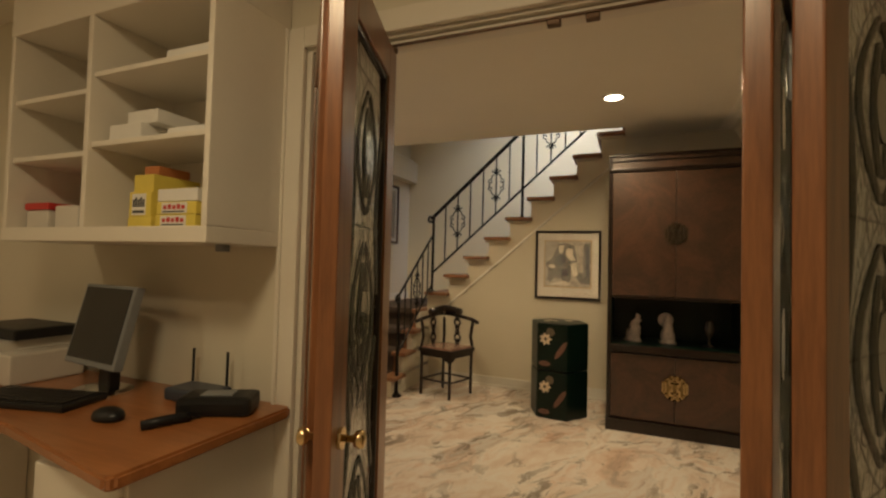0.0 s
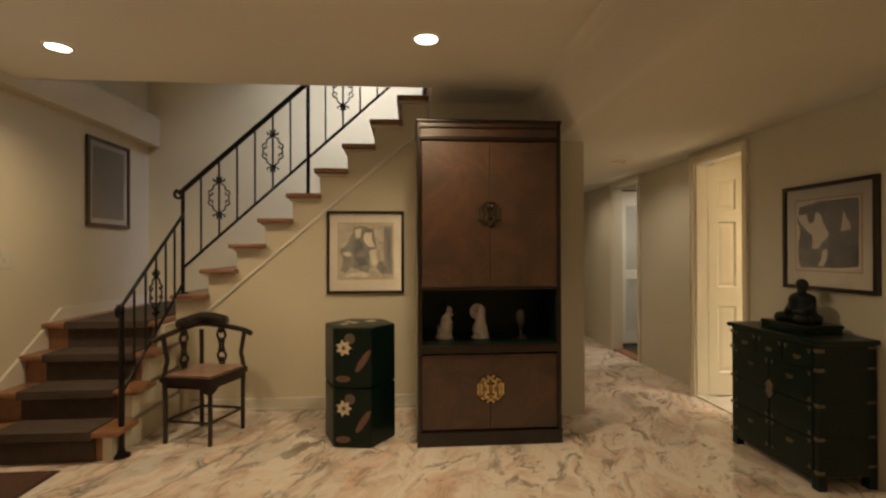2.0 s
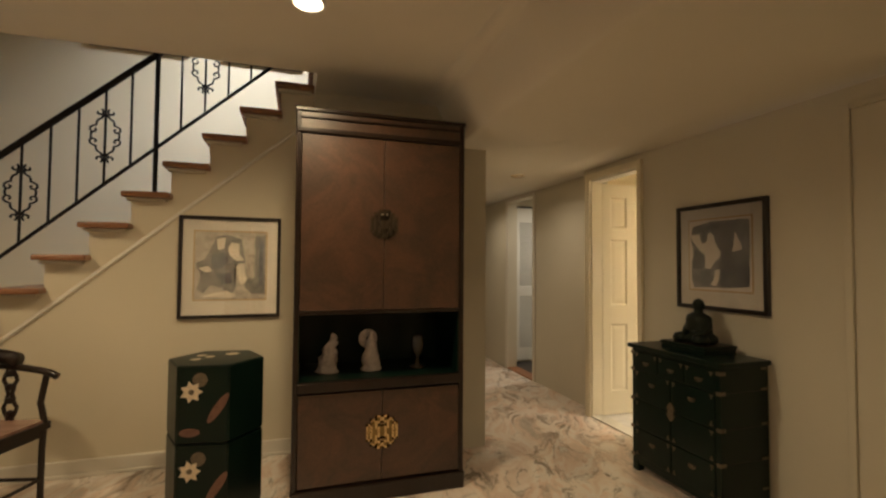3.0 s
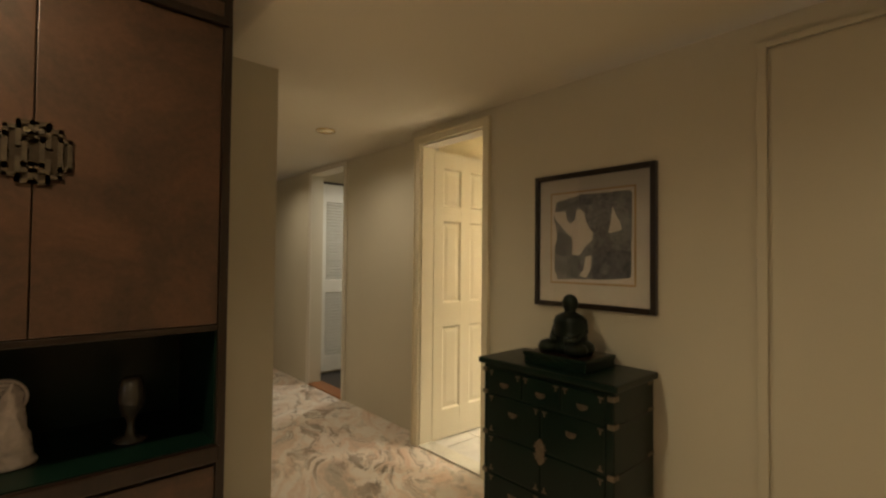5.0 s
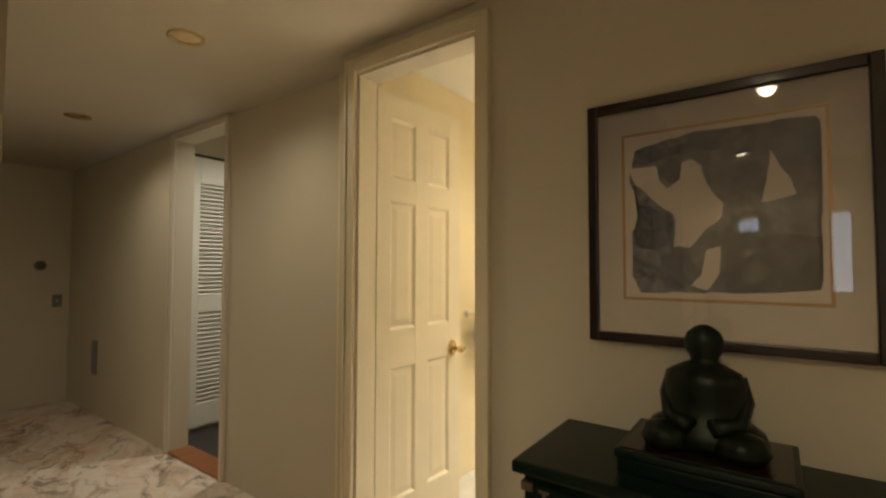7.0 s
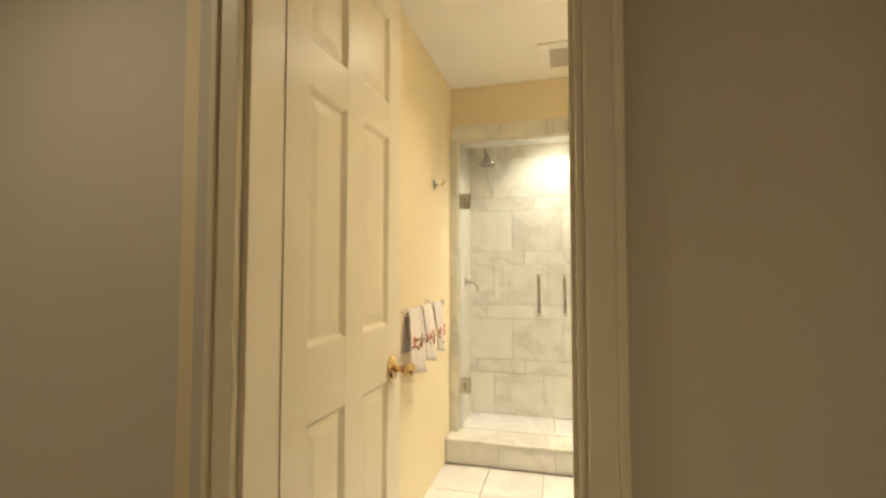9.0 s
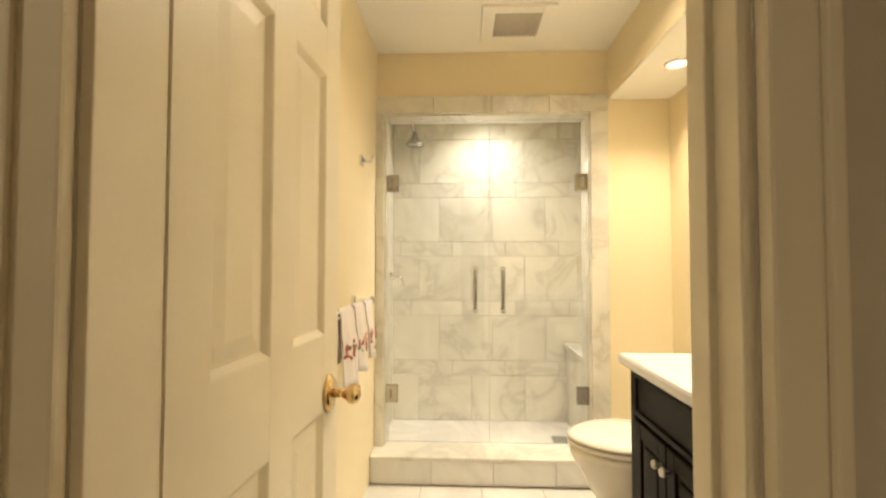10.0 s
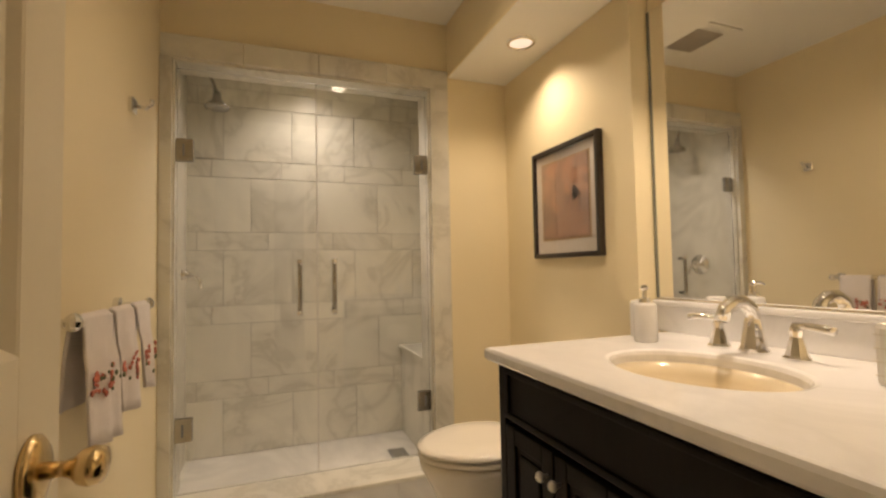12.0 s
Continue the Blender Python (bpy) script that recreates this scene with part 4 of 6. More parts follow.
tagged(put_mesh("goblet", lathe((0.60, 4.12, 0.677), [(0.048, 0), (0.050, 0.008), (0.016, 0.016), (0.010, 0.05), (0.014, 0.07), (0.036, 0.10), (0.042, 0.14), (0.034, 0.19), (0.026, 0.205)], n=20), plain("smoky_goblet", (0.050, 0.044, 0.038), 0.15, vary=0.2, coat=0.4), smooth=True), "smoky brown stemmed goblet on the niche shelf", "goblet")

# ---- stacked lacquer boxes ----
def star(cx, cz, r, points=7):
    return [(cx + (r if k % 2 == 0 else r * 0.62) * math.cos(math.pi * k / points), cz + (r if k % 2 == 0 else r * 0.62) * math.sin(math.pi * k / points)) for k in range(points * 2)]


def inlay(outline, m, d=0.002):
    bm = slab(outline, 0.0, d)
    return turned(bm, m)


HC, HR = Vector((-0.545, 4.16, 0)), 0.250
for level in range(2):
    z0 = 0.395 * level + (0.004 if level else 0)
    g = thing("lacquer_box", (HC.x, HC.y, z0), "six-sided black lacquer box with pale flower inlay", "box", "stacked lacquer boxes")
    ring = [(HC.x + HR * math.cos(radians(-68 + 60 * k)), HC.y + HR * math.sin(radians(-68 + 60 * k))) for k in range(6)]
    bm = slab(ring, z0, z0 + 0.391)
    bmesh.ops.bevel(bm, geom=list(bm.edges), offset=0.006, segments=2, affect="EDGES")
    part("box_body", bm, LACQUER, g)
    for k in (0, 5, 4):
        a = radians(-98 + 60 * ((k + 0) % 6)) if k == 0 else radians(-98 + 60 * k)
        nrm = Vector((math.cos(a), math.sin(a), 0))
        side = Vector((-nrm.y, nrm.x, 0))
        ap = HR * math.cos(radians(30))
        m = Matrix((( side.x, 0, nrm.x, HC.x + nrm.x * (ap - 0.001)), (side.y, 0, nrm.y, HC.y + nrm.y * (ap - 0.001)), (0, 1, 0, z0 + 0.195), (0, 0, 0, 1)))
        if k == 0:
            part("flower_inlay", inlay(star(-0.055, 0.065, 0.056), m, 0.003), PEARL, g, "pale star flower inlay")
            part("flower_heart", inlay(arc(-0.055, 0.065, 0.014, 0, 330, 11), m, 0.0042), OLIVE, g)
            part("disc_inlay", inlay(arc(-0.015, 0.125, 0.036, 0, 345, 15), m, 0.0025), OLIVE, g)
            part("leaf_inlay", inlay([(0.075 + 0.026 * math.cos(t) + 0.045 * math.sin(t), -0.02 + 0.075 * math.sin(t)) for t in [k2 * 2 * math.pi / 14 for k2 in range(14)]], m, 0.003), SALMON, g)
            part("leaf_inlay", inlay([(-0.06 + 0.05 * math.cos(t), -0.14 + 0.022 * math.sin(t)) for t in [k2 * 2 * math.pi / 12 for k2 in range(12)]], m, 0.003), SALMON, g)
    if level:
        m = Matrix.Translation((HC.x, HC.y, z0 + 0.390))
        for cx, cy, r in ((-0.10, -0.03, 0.032), (-0.04, 0.03, 0.03), (-0.09, 0.08, 0.028), (0.07, 0.09, 0.042)):
            part("flower_inlay", turned(slab(star(cx, cy, r), 0, 0.003), m), PEARL, g)

# ---- corner chair ----
F, L, R = Vector((-1.526, 4.055, 0)), Vector((-1.85, 4.13, 0)), Vector((-1.42, 4.36, 0))
K = L + R - F
chair = thing("corner_chair", ((F.x + K.x) / 2, (F.y + K.y) / 2, 0), "dark carved rosewood corner armchair with wooden seat", "chair")
SEAT = 0.46
for p in (F, L, R, K):
    top = 0.44 if p is F else 0.72
    lean = (p - (F + K) / 2).normalized() * 0.012
    pts = [p + Vector((0, 0, 0)), p + Vector((0, 0, 0.3)), p + lean * 0.5 + Vector((0, 0, 0.46)), p - lean + Vector((0, 0, 0.56)), p + lean + Vector((0, 0, top))] if p is not F else [p, p + Vector((0, 0, 0.44))]
    part("leg", tube(pts, 0.016, n=8), DARKWOOD, chair)
c = (F + K) / 2
ring = [c + (p - c) * 1.14 for p in (F, R, K, L)]
part("seat_frame", slab([(p.x, p.y) for p in ring], SEAT - 0.045, SEAT - 0.008), DARKWOOD, chair)
ring2 = [c + (p - c) * 1.06 for p in (F, R, K, L)]
part("seat", slab([(p.x, p.y) for p in ring2], SEAT - 0.010, SEAT + 0.006), wood("seat_burl", (0.24, 0.125, 0.09), (0.42, 0.25, 0.19), 0.25, 0, 0.4), chair, "polished reddish wooden seat")
for p, q in ((F, L), (F, R), (L, K), (R, K)):
    part("stretcher", tube([p + Vector((0, 0, 0.15)), q + Vector((0, 0, 0.15))], 0.010, n=8), DARKWOOD, chair)
    d = (q - p).normalized()
    part("apron", slab([(p.x + d.y * 0.006, p.y - d.x * 0.006), (q.x + d.y * 0.006, q.y - d.x * 0.006), (q.x - d.y * 0.006, q.y + d.x * 0.006), (p.x - d.y * 0.006, p.y + d.x * 0.006)], SEAT - 0.085, SEAT - 0.044), DARKWOOD, chair)
out = (K - F).normalized()
arm = [L + Vector((-0.05, -0.06, 0.70)), L + Vector((-0.01, 0, 0.725)), L.lerp(K, 0.5) + out * 0.05 + Vector((0, 0, 0.745)), K + out * 0.035 + Vector((0, 0, 0.755)), R.lerp(K, 0.5) + out * 0.05 + Vector((0, 0, 0.745)), R + Vector((0.0, 0, 0.725)), R + Vector((0.07, -0.03, 0.70))]
smooth_arm = []
for i in range(len(arm) - 1):
    p0, p1, p2, p3 = arm[max(0, i - 1)], arm[i], arm[i + 1], arm[min(len(arm) - 1, i + 2)]
    for j in range(5):
        s = j / 5
        smooth_arm.append(0.5 * ((2 * p1) + (p2 - p0) * s + (2 * p0 - 5 * p1 + 4 * p2 - p3) * s * s + (3 * p1 - p0 - 3 * p2 + p3) * s ** 3))
smooth_arm.append(arm[-1])
part("arm_rail", tube(smooth_arm, 0.019, n=8), DARKWOOD, chair, smooth=True)
mid_rail = smooth_arm[9:22]
crest = tube([p + Vector((0, 0, 0.040)) for p in mid_rail], 0.040, n=10)
for v in crest.verts:
    v.co.z += 0.012 * math.sin((v.co.x - mid_rail[0].x) / (mid_rail[-1].x - mid_rail[0].x) * math.pi)
part("crest", crest, DARKWOOD, chair, "thick rounded crest rail", smooth=True)
for p, q in ((F, L), (F, R)):
    d = (q - p).normalized()
    b = bmesh.new()
    side = Vector((d.y, -d.x, 0)) * 0.007
    shape = [(0.0, 0.0), (0.17, 0.0), (0.13, -0.022), (0.085, -0.030), (0.05, -0.062), (0.0, -0.085)]
    fr = [b.verts.new(p + d * a + side + Vector((0, 0, SEAT - 0.044 + c2))) for a, c2 in shape]
    bk = [b.verts.new(p + d * a - side + Vector((0, 0, SEAT - 0.044 + c2))) for a, c2 in shape]
    b.faces.new(fr)
    b.faces.new(bk[::-1])
    for i in range(len(fr)):
        j = (i + 1) % len(fr)
        b.faces.new((fr[j], fr[i], bk[i], bk[j]))
    bmesh.ops.recalc_face_normals(b, faces=b.faces)
    part("corner_bracket", b, DARKWOOD, chair, "carved corner bracket under the seat")
for p, q in ((L, K), (R, K)):
    m0 = p.lerp(q, 0.5)
    b = bmesh.new()
    along = (q - p).normalized()
    for k in (-1, 1):
        tube([m0 + along * (k * (0.010 + 0.022 * math.sin(math.pi * i / 6) ** 2 * (1.1 if i % 4 else 0.6))) + out * (0.042 * i / 12) + Vector((0, 0, SEAT + 0.004 + i * 0.0232)) for i in range(13)], 0.010, b, 8)
    for i, r in ((1.5, 0.022), (4.5, 0.026), (7.5, 0.024), (10.5, 0.026)):
        lathe(m0 + out * (0.042 * i / 12) + Vector((0, 0, SEAT + 0.004 + i * 0.0232 - 0.018)), [(0.006, 0), (r, 0.010), (r * 0.8, 0.020), (r, 0.028), (0.006, 0.038)], b, 10)
    part("splat", b, DARKWOOD, chair, "pierced carved splat", smooth=True)
# ---- black chest with brass mounts ----
chest = thing("black_chest", (2.15, 3.5, 0), "black lacquered chest with small metal mounts", "chest")
QX0, QX1, QY0, QY1, QZ = 1.985, 2.325, 3.175, 3.835, 0.812
part("chest_body", box(QX0, QX1, QY0, QY1, 0.07, QZ - 0.028, 0.006), LACQUER, chest)
part("chest_top", box(QX0 - 0.022, QX1, QY0 - 0.022, QY1 + 0.022, QZ - 0.028, QZ, 0.008), LACQUER, chest)
for yy in (QY0, QY1 - 0.05):
    for xx in (QX0, QX1 - 0.05):
        part("foot", box(xx, xx + 0.05, yy, yy + 0.05, 0, 0.075, 0.006), LACQUER, chest)
part("skirt", box(QX0 + 0.004, QX0 + 0.02, QY0 + 0.05, QY1 - 0.05, 0.045, 0.08, 0.004), LACQUER, chest)
MOUNT = plain("tarnished_metal_mount", (0.20, 0.16, 0.115), 0.45, 0.8, scale=40, vary=0.3)
SHELL = [(0.026 * math.cos(math.pi + k * math.pi / 8), 0.024 * math.sin(math.pi + k * math.pi / 8)) for k in range(9)]


def tee(y, z, parent, s=1):
    b = box(QX0 - 0.010, QX0 - 0.004, y - 0.012, y + 0.012, z - 0.0035, z + 0.0035, 0.0015)
    box(QX0 - 0.0105, QX0 - 0.0045, y - 0.0035, y + 0.0035, z - 0.020 if s > 0 else z, z if s > 0 else z + 0.020, 0.0015, b)
    return part("tee_mount", b, MOUNT, parent, "small pierced metal tee mount")


def shell_pull(y, z, parent):
    m = Matrix.Translation((QX0 - 0.005, y, z)) @ Matrix.Rotation(radians(90), 4, "Z") @ Matrix.Rotation(radians(90), 4, "X")
    p = part("pull_plate", turned(slab(SHELL, 0.0, 0.004), m @ Matrix.Diagonal((1, 1, -1, 1))), MOUNT, parent, "shell-shaped metal pull plate")
    part("pull", tube([(QX0 - 0.014, y + 0.018 * math.cos(t), z - 0.004 + 0.016 * math.sin(t)) for t in [math.pi + k * math.pi / 8 for k in range(9)]], 0.0028, n=5), MOUNT, p)


rows_q = ((0.655, 0.765, 3), (0.465, 0.645, 2), (0.285, 0.455, 2), (0.10, 0.275, 2))
for z0, z1, count in rows_q:
    span = (QY1 - QY0 - 0.06) / count
    for i in range(count):
        y0 = QY0 + 0.03 + i * span
        d = part("drawer_front", box(QX0 - 0.006, QX0 + 0.01, y0 + 0.004, y0 + span - 0.004, z0, z1, 0.004), LACQUER, chest)
        if count == 3:
            shell_pull(y0 + span / 2, (z0 + z1) / 2 - 0.002, d)
        elif z0 != 0.285:
            shell_pull(y0 + span / 2, (z0 + z1) / 2 + 0.03, d)
        for yy, sg in ((y0 + 0.022, 1), (y0 + span - 0.022, -1)):
            tee(yy, z1 - 0.012, d, 1)
            if count == 2:
                tee(yy, z0 + 0.012, d, -1)
part("lock_plate", turned(slab(arc(0, 0, 0.042, 0, 345, 15), 0, 0.004), Matrix.Translation((QX0 - 0.005, (QY0 + QY1) / 2, 0.46)) @ Matrix.Rotation(radians(-90), 4, "Y") @ Matrix.Diagonal((1.35, 0.55, 1, 1))), MOUNT, chest, "oval metal lock plate")
for zz in (0.10, 0.28, 0.46, 0.65, 0.755):
    for yy in (QY0 + 0.010, QY1 - 0.010):
        part("corner_mount", box(QX0 - 0.008, QX0 + 0.032, yy - 0.014, yy + 0.014, zz - 0.010, zz + 0.010, 0.002), MOUNT, chest)
for zz in (0.12, 0.28, 0.465, 0.65, 0.76):
    part("side_mount", box(QX1 - 0.055, QX1 - 0.004, QY0 - 0.003, QY0 + 0.004, zz, zz + 0.014, 0.002), MOUNT, chest)
for zz in (0.28, 0.46, 0.65):
    part("side_seam", box(QX0 + 0.03, QX1 - 0.01, QY0 - 0.0015, QY0 + 0.004, zz - 0.0025, zz + 0.0025), BLACKP, chest)
# seated statue on its plinth
g = thing("statue_plinth", (2.165, 3.488, QZ), "black lacquered plinth with a brown top under the statue", "plinth")
part("plinth_body", box(2.045, 2.285, 3.330, 3.645, QZ, QZ + 0.030, 0.004), LACQUER, g)
part("plinth_top", box(2.04, 2.29, 3.325, 3.650, QZ + 0.030, QZ + 0.050, 0.006), LACQUER, g)
part("top_panel", box(2.052, 2.278, 3.337, 3.638, QZ + 0.049, QZ + 0.052, 0.001), DARKWOOD, g, "worn brown top panel")
bm = bmesh.new()
SZ = QZ + 0.052
lathe((2.18, 3.490, SZ), [(0.105, 0), (0.118, 0.018), (0.11, 0.040), (0.084, 0.058), (0.080, 0.10), (0.080, 0.135), (0.070, 0.158), (0.044, 0.172), (0.027, 0.180), (0.029, 0.19), (0.038, 0.205), (0.039, 0.226), (0.032, 0.244), (0.020, 0.254), (0.008, 0.260)], bm, 22, 0.72, 1.0)
for s in (-1, 1):
    lathe((2.12, 3.490 + s * 0.070, SZ), [(0.04, 0), (0.052, 0.02), (0.040, 0.045), (0.01, 0.055)], bm, 12)
    tube([(2.19, 3.490 + s * 0.060, SZ + 0.148), (2.18, 3.490 + s * 0.073, SZ + 0.10), (2.14, 3.490 + s * 0.062, SZ + 0.058), (2.105, 3.490 + s * 0.02, SZ + 0.056)], 0.019, bm, 8)
tagged(put_mesh("seated_statue", bm, BRONZE, smooth=True), "dark bronze seated meditating statue on a black plinth", "statue")


# ---- downlights ----
def downlight(x, y, z, r, trim_mat, lens_mat, label):
    g = thing("ceiling_downlight", (x, y, z), label, "ceiling light")
    bm = bmesh.new()
    n = 28
    rings = [(r * 1.25, 0.0), (r * 1.22, -0.006), (r * 1.02, -0.008), (r, -0.003), (r * 0.95, 0.0)]
    vs = [[bm.verts.new((x + a * math.cos(2 * math.pi * k / n), y + a * math.sin(2 * math.pi * k / n), z + h)) for k in range(n)] for a, h in rings]
    for a, c2 in zip(vs, vs[1:]):
        for k in range(n):
            bm.faces.new((a[k], a[(k + 1) % n], c2[(k + 1) % n], c2[k]))
    bmesh.ops.recalc_face_normals(bm, faces=bm.faces)
    part("trim_ring", bm, trim_mat, g, smooth=True)
    part("lens", lathe((x, y, z - 0.003), [(r * 0.96, 0), (r * 0.96, 0.002)], n=24), lens_mat, g)
    return g


downlight(-0.10, 3.38, CEIL, 0.062, BCEILP, LAMPGLOW, "lit round recessed ceiling downlight")
downlight(-2.17, 3.62, CEIL, 0.062, BCEILP, LAMPGLOW, "lit round recessed ceiling downlight")
downlight(1.864, 5.25, LOW, 0.055, BRASS, BRASS, "brass-trimmed recessed downlight with a brass lens")
downlight(1.94, 6.79, LOW, 0.055, BRASS, BRASS, "brass-trimmed recessed downlight with a brass lens")
downlight(4.01, 3.46, 2.024, 0.05, CHROME, LAMPSOFT, "chrome-trimmed recessed bathroom downlight")
downlight(3.05, 3.42, 2.024, 0.05, CHROME, LAMPSOFT, "chrome-trimmed recessed bathroom downlight")
downlight(4.80, 4.25, 2.2, 0.04, CHROME, glow("shower_bulb", (1.0, 0.82, 0.58), 5.0), "lit recessed shower downlight")


# ---- folding glass doors ----
def fold_panel(name, near, far, h, label, bare_edge=True):
    """A glazed wooden leaf between two plan points."""
    near, far = Vector((*near, 0)), Vector((*far, 0))
    w = (far - near).length
    d = (far - near).normalized()
    m = Matrix(((d.x, -d.y, 0, near.x), (d.y, d.x, 0, near.y), (0, 0, 1, 0.012), (0, 0, 0, 1)))
    g = thing(name, (near + far) / 2, label, "door", "folding glass doors")
    t, s = 0.02, 0.100
    part("stile", turned(box(0, s, -t, t, 0, h, 0.004), m), DOORWOOD, g)
    part("stile", turned(box(w - s, w, -t, t, 0, h, 0.004), m), DOORWOOD, g)
    part("top_rail", turned(box(s, w - s, -t, t, h - 0.11, h, 0.003), m), DOORWOOD, g)
    part("bottom_rail", turned(box(s, w - s, -t, t, 0, 0.22, 0.003), m), DOORWOOD, g)
    pane = part("glass", turned(box(s - 0.004, w - s + 0.004, -0.004, 0.004, 0.216, h - 0.106), m), ETCHED, g, "wavy obscure leaded glass")
    pane.visible_shadow = False
    b = bmesh.new()
    for x0, x1, z0, z1 in ((s, s + 0.014, 0.22, h - 0.11), (w - s - 0.014, w - s, 0.22, h - 0.11), (s + 0.014, w - s - 0.014, 0.22, 0.234), (s + 0.014, w - s - 0.014, h - 0.124, h - 0.11)):
        box(x0, x1, -0.013, 0.013, z0, z1, 0.003, b)
    part("glazing_bead", turned(b, m), FRAMEB, g)
    cx, hw, z0g, z1g = w / 2, w / 2 - s - 0.014, 0.234, h - 0.124
    H2 = z1g - z0g
    lines = [[(-1, z), (1, z)] for z in (0.05, 0.335, 0.405, 0.555, 0.70, 0.955)]
    ribs = []
    for sx in (-1, 1):
        # two tall nested ovals, a tulip above and a lyre below
        for z0, z1, w0, w1 in ((0.05, 0.335, 0.06, 0.86), (0.405, 0.70, 0.06, 0.80), (0.70, 0.955, 0.05, 0.72)):
            for share in (1.0, 0.62):
                lines.append([(sx * (w0 + (w1 * share - w0) * math.sin(math.pi * k / 18) ** 0.9), z0 + (z1 - z0) * (0.5 + (k / 18 - 0.5) * (0.5 + 0.5 * share))) for k in range(19)])
            for share in (0.30, 0.80):
                ribs.append([(sx * (w0 + (w1 * share - w0) * math.sin(math.pi * k / 18)), z0 + (z1 - z0) * (0.5 + (k / 18 - 0.5) * (0.45 + 0.45 * share))) for k in range(19)])
        lines.append([(sx * (0.98 - 0.45 * math.sin(math.pi * k / 12)), 0.22 + 0.30 * k / 12) for k in range(13)])
        lines.append([(sx * (0.98 - 0.55 * (k / 12) ** 1.5), 0.74 + 0.17 * k / 12) for k in range(13)])
        ribs.append([(sx * (0.90 - 0.30 * math.sin(math.pi * k / 12)), 0.26 + 0.24 * k / 12) for k in range(13)])
        ribs.append([(sx * (0.94 - 0.22 * math.sin(math.pi * k / 12)), 0.58 + 0.30 * k / 12) for k in range(13)])
        lines.append([(sx * (0.44 + 0.24 * math.cos(k * 0.5) * (1 - k / 18)), 0.48 + 0.035 * math.sin(k * 0.5) * (1 - k / 18)) for k in range(15)])
    b = bmesh.new()
    for ln in lines:
        tube([(cx + a * hw, 0.0, z0g + c2 * H2) for a, c2 in ln], 0.0032, b, 5)
    part("leading", turned(b, m), IRON, g, "curling black lead lines", smooth=True)
    b = bmesh.new()
    for ln in ribs:
        tube([(cx + a * hw, 0.0, z0g + c2 * H2) for a, c2 in ln], 0.011, b, 8, flat=0.8)
    rib = part("glass_rib", turned(b, m), RIBGLASS, g, "pale moulded glass ribs between the lead lines", smooth=True)
    rib.visible_shadow = False
    # clear bevelled lozenges between the lead lines
    b = bmesh.new()
    for zc, hh in ((0.19, 0.05), (0.555, 0.045), (0.83, 0.04)):
        pts = [(cx + 0.20 * hw * math.cos(t2), z0g + (zc + hh * math.sin(t2)) * H2) for t2 in [k * 2 * math.pi / 16 for k in range(16)]]
        f0 = [b.verts.new((x, -0.009, z)) for x, z in pts]
        f1 = [b.verts.new((x, 0.009, z)) for x, z in pts]
        b.faces.new(f0)
        b.faces.new(f1[::-1])
        for i in range(16):
            b.faces.new((f0[(i + 1) % 16], f0[i], f1[i], f1[(i + 1) % 16]))
    bmesh.ops.recalc_face_normals(b, faces=b.faces)
    jewel = part("bevelled_jewel", turned(b, m), BEVELG, g, "clear bevelled glass lozenge")
    jewel.visible_shadow = False
    return g, m, w


DH = 1.955
gB, mB, wB = fold_panel("folding_door", (-0.583, 0.835), (-0.742, 1.365), DH, "open wooden folding door leaf with leaded glass")
fold_panel("folding_door", (-0.652, 0.905), (-1.030, 1.365), DH, "open wooden folding door leaf against the jamb")
gR, mR, wR = fold_panel("folding_door", (0.190, 0.825), (0.378, 1.365), DH, "open wooden folding door leaf with leaded glass")
fold_panel("folding_door", (0.245, 0.800), (0.620, 1.365), DH, "open wooden folding door leaf with chrome hinges")
for sgn, par in ((-1, gB),):
    k = part("knob_rose", turned(rod((0.052, sgn * 0.021, 0.865), (0.052, sgn * 0.030, 0.865), 0.024, n=16), mB), BRASS, par)
    part("knob", turned(turned(lathe((0, 0, 0), [(0.008, 0), (0.008, 0.025), (0.017, 0.030), (0.021, 0.040), (0.018, 0.050), (0.007, 0.054)], n=16), Matrix.Translation((0.052, sgn * 0.028, 0.865)) @ Matrix.Rotation(radians(90 if sgn < 0 else -90), 4, "X")), mB), BRASS, par, "polished brass knob", smooth=True)
    part("knob", turned(turned(lathe((0, 0, 0), [(0.008, 0), (0.008, 0.025), (0.017, 0.030), (0.021, 0.040), (0.018, 0.050), (0.007, 0.054)], n=16), Matrix.Translation((0.052, 0.021, 0.865)) @ Matrix.Rotation(radians(-90), 4, "X")), mB), BRASS, par, "polished brass knob", smooth=True)
for zz in (0.80, 1.78, 0.25):
    part("hinge", rod((0.222, 0.785, zz - 0.05), (0.222, 0.785, zz + 0.05), 0.008, n=10), CHROME, gR, "chrome butt hinge")
# track with rollers, jambs and casing of the opening
g = thing("trim_door_track", (-0.2, 1.38, 1.985), "brown metal sliding track over the folding doors", "door track", kind="structure")
part("track", box(OX0 + 0.02, OX1 - 0.02, 1.355, 1.395, 2.000, 2.013, 0.003), TRIM, g)
part("track_slot", box(OX0 + 0.02, OX1 - 0.02, 1.350, 1.362, 1.994, 2.000, 0.001), plain("brown_track_metal", (0.12, 0.07, 0.04), 0.4, 0.5), g)
for x in (-0.20, -0.09, -0.745, 0.38):
    part("roller", box(x - 0.020, x + 0.020, 1.356, 1.384, 1.980, 2.000, 0.004), bpy.data.materials["brown_track_metal"], g)
g = thing("trim_opening", (-0.2, 1.36, 0), "cream casing and dark jambs of the wide opening", "door casing", kind="structure")
part("jamb", box(OX0, OX0 + 0.025, 1.335, 1.448, 0, OH, 0.003), TRIM, g)
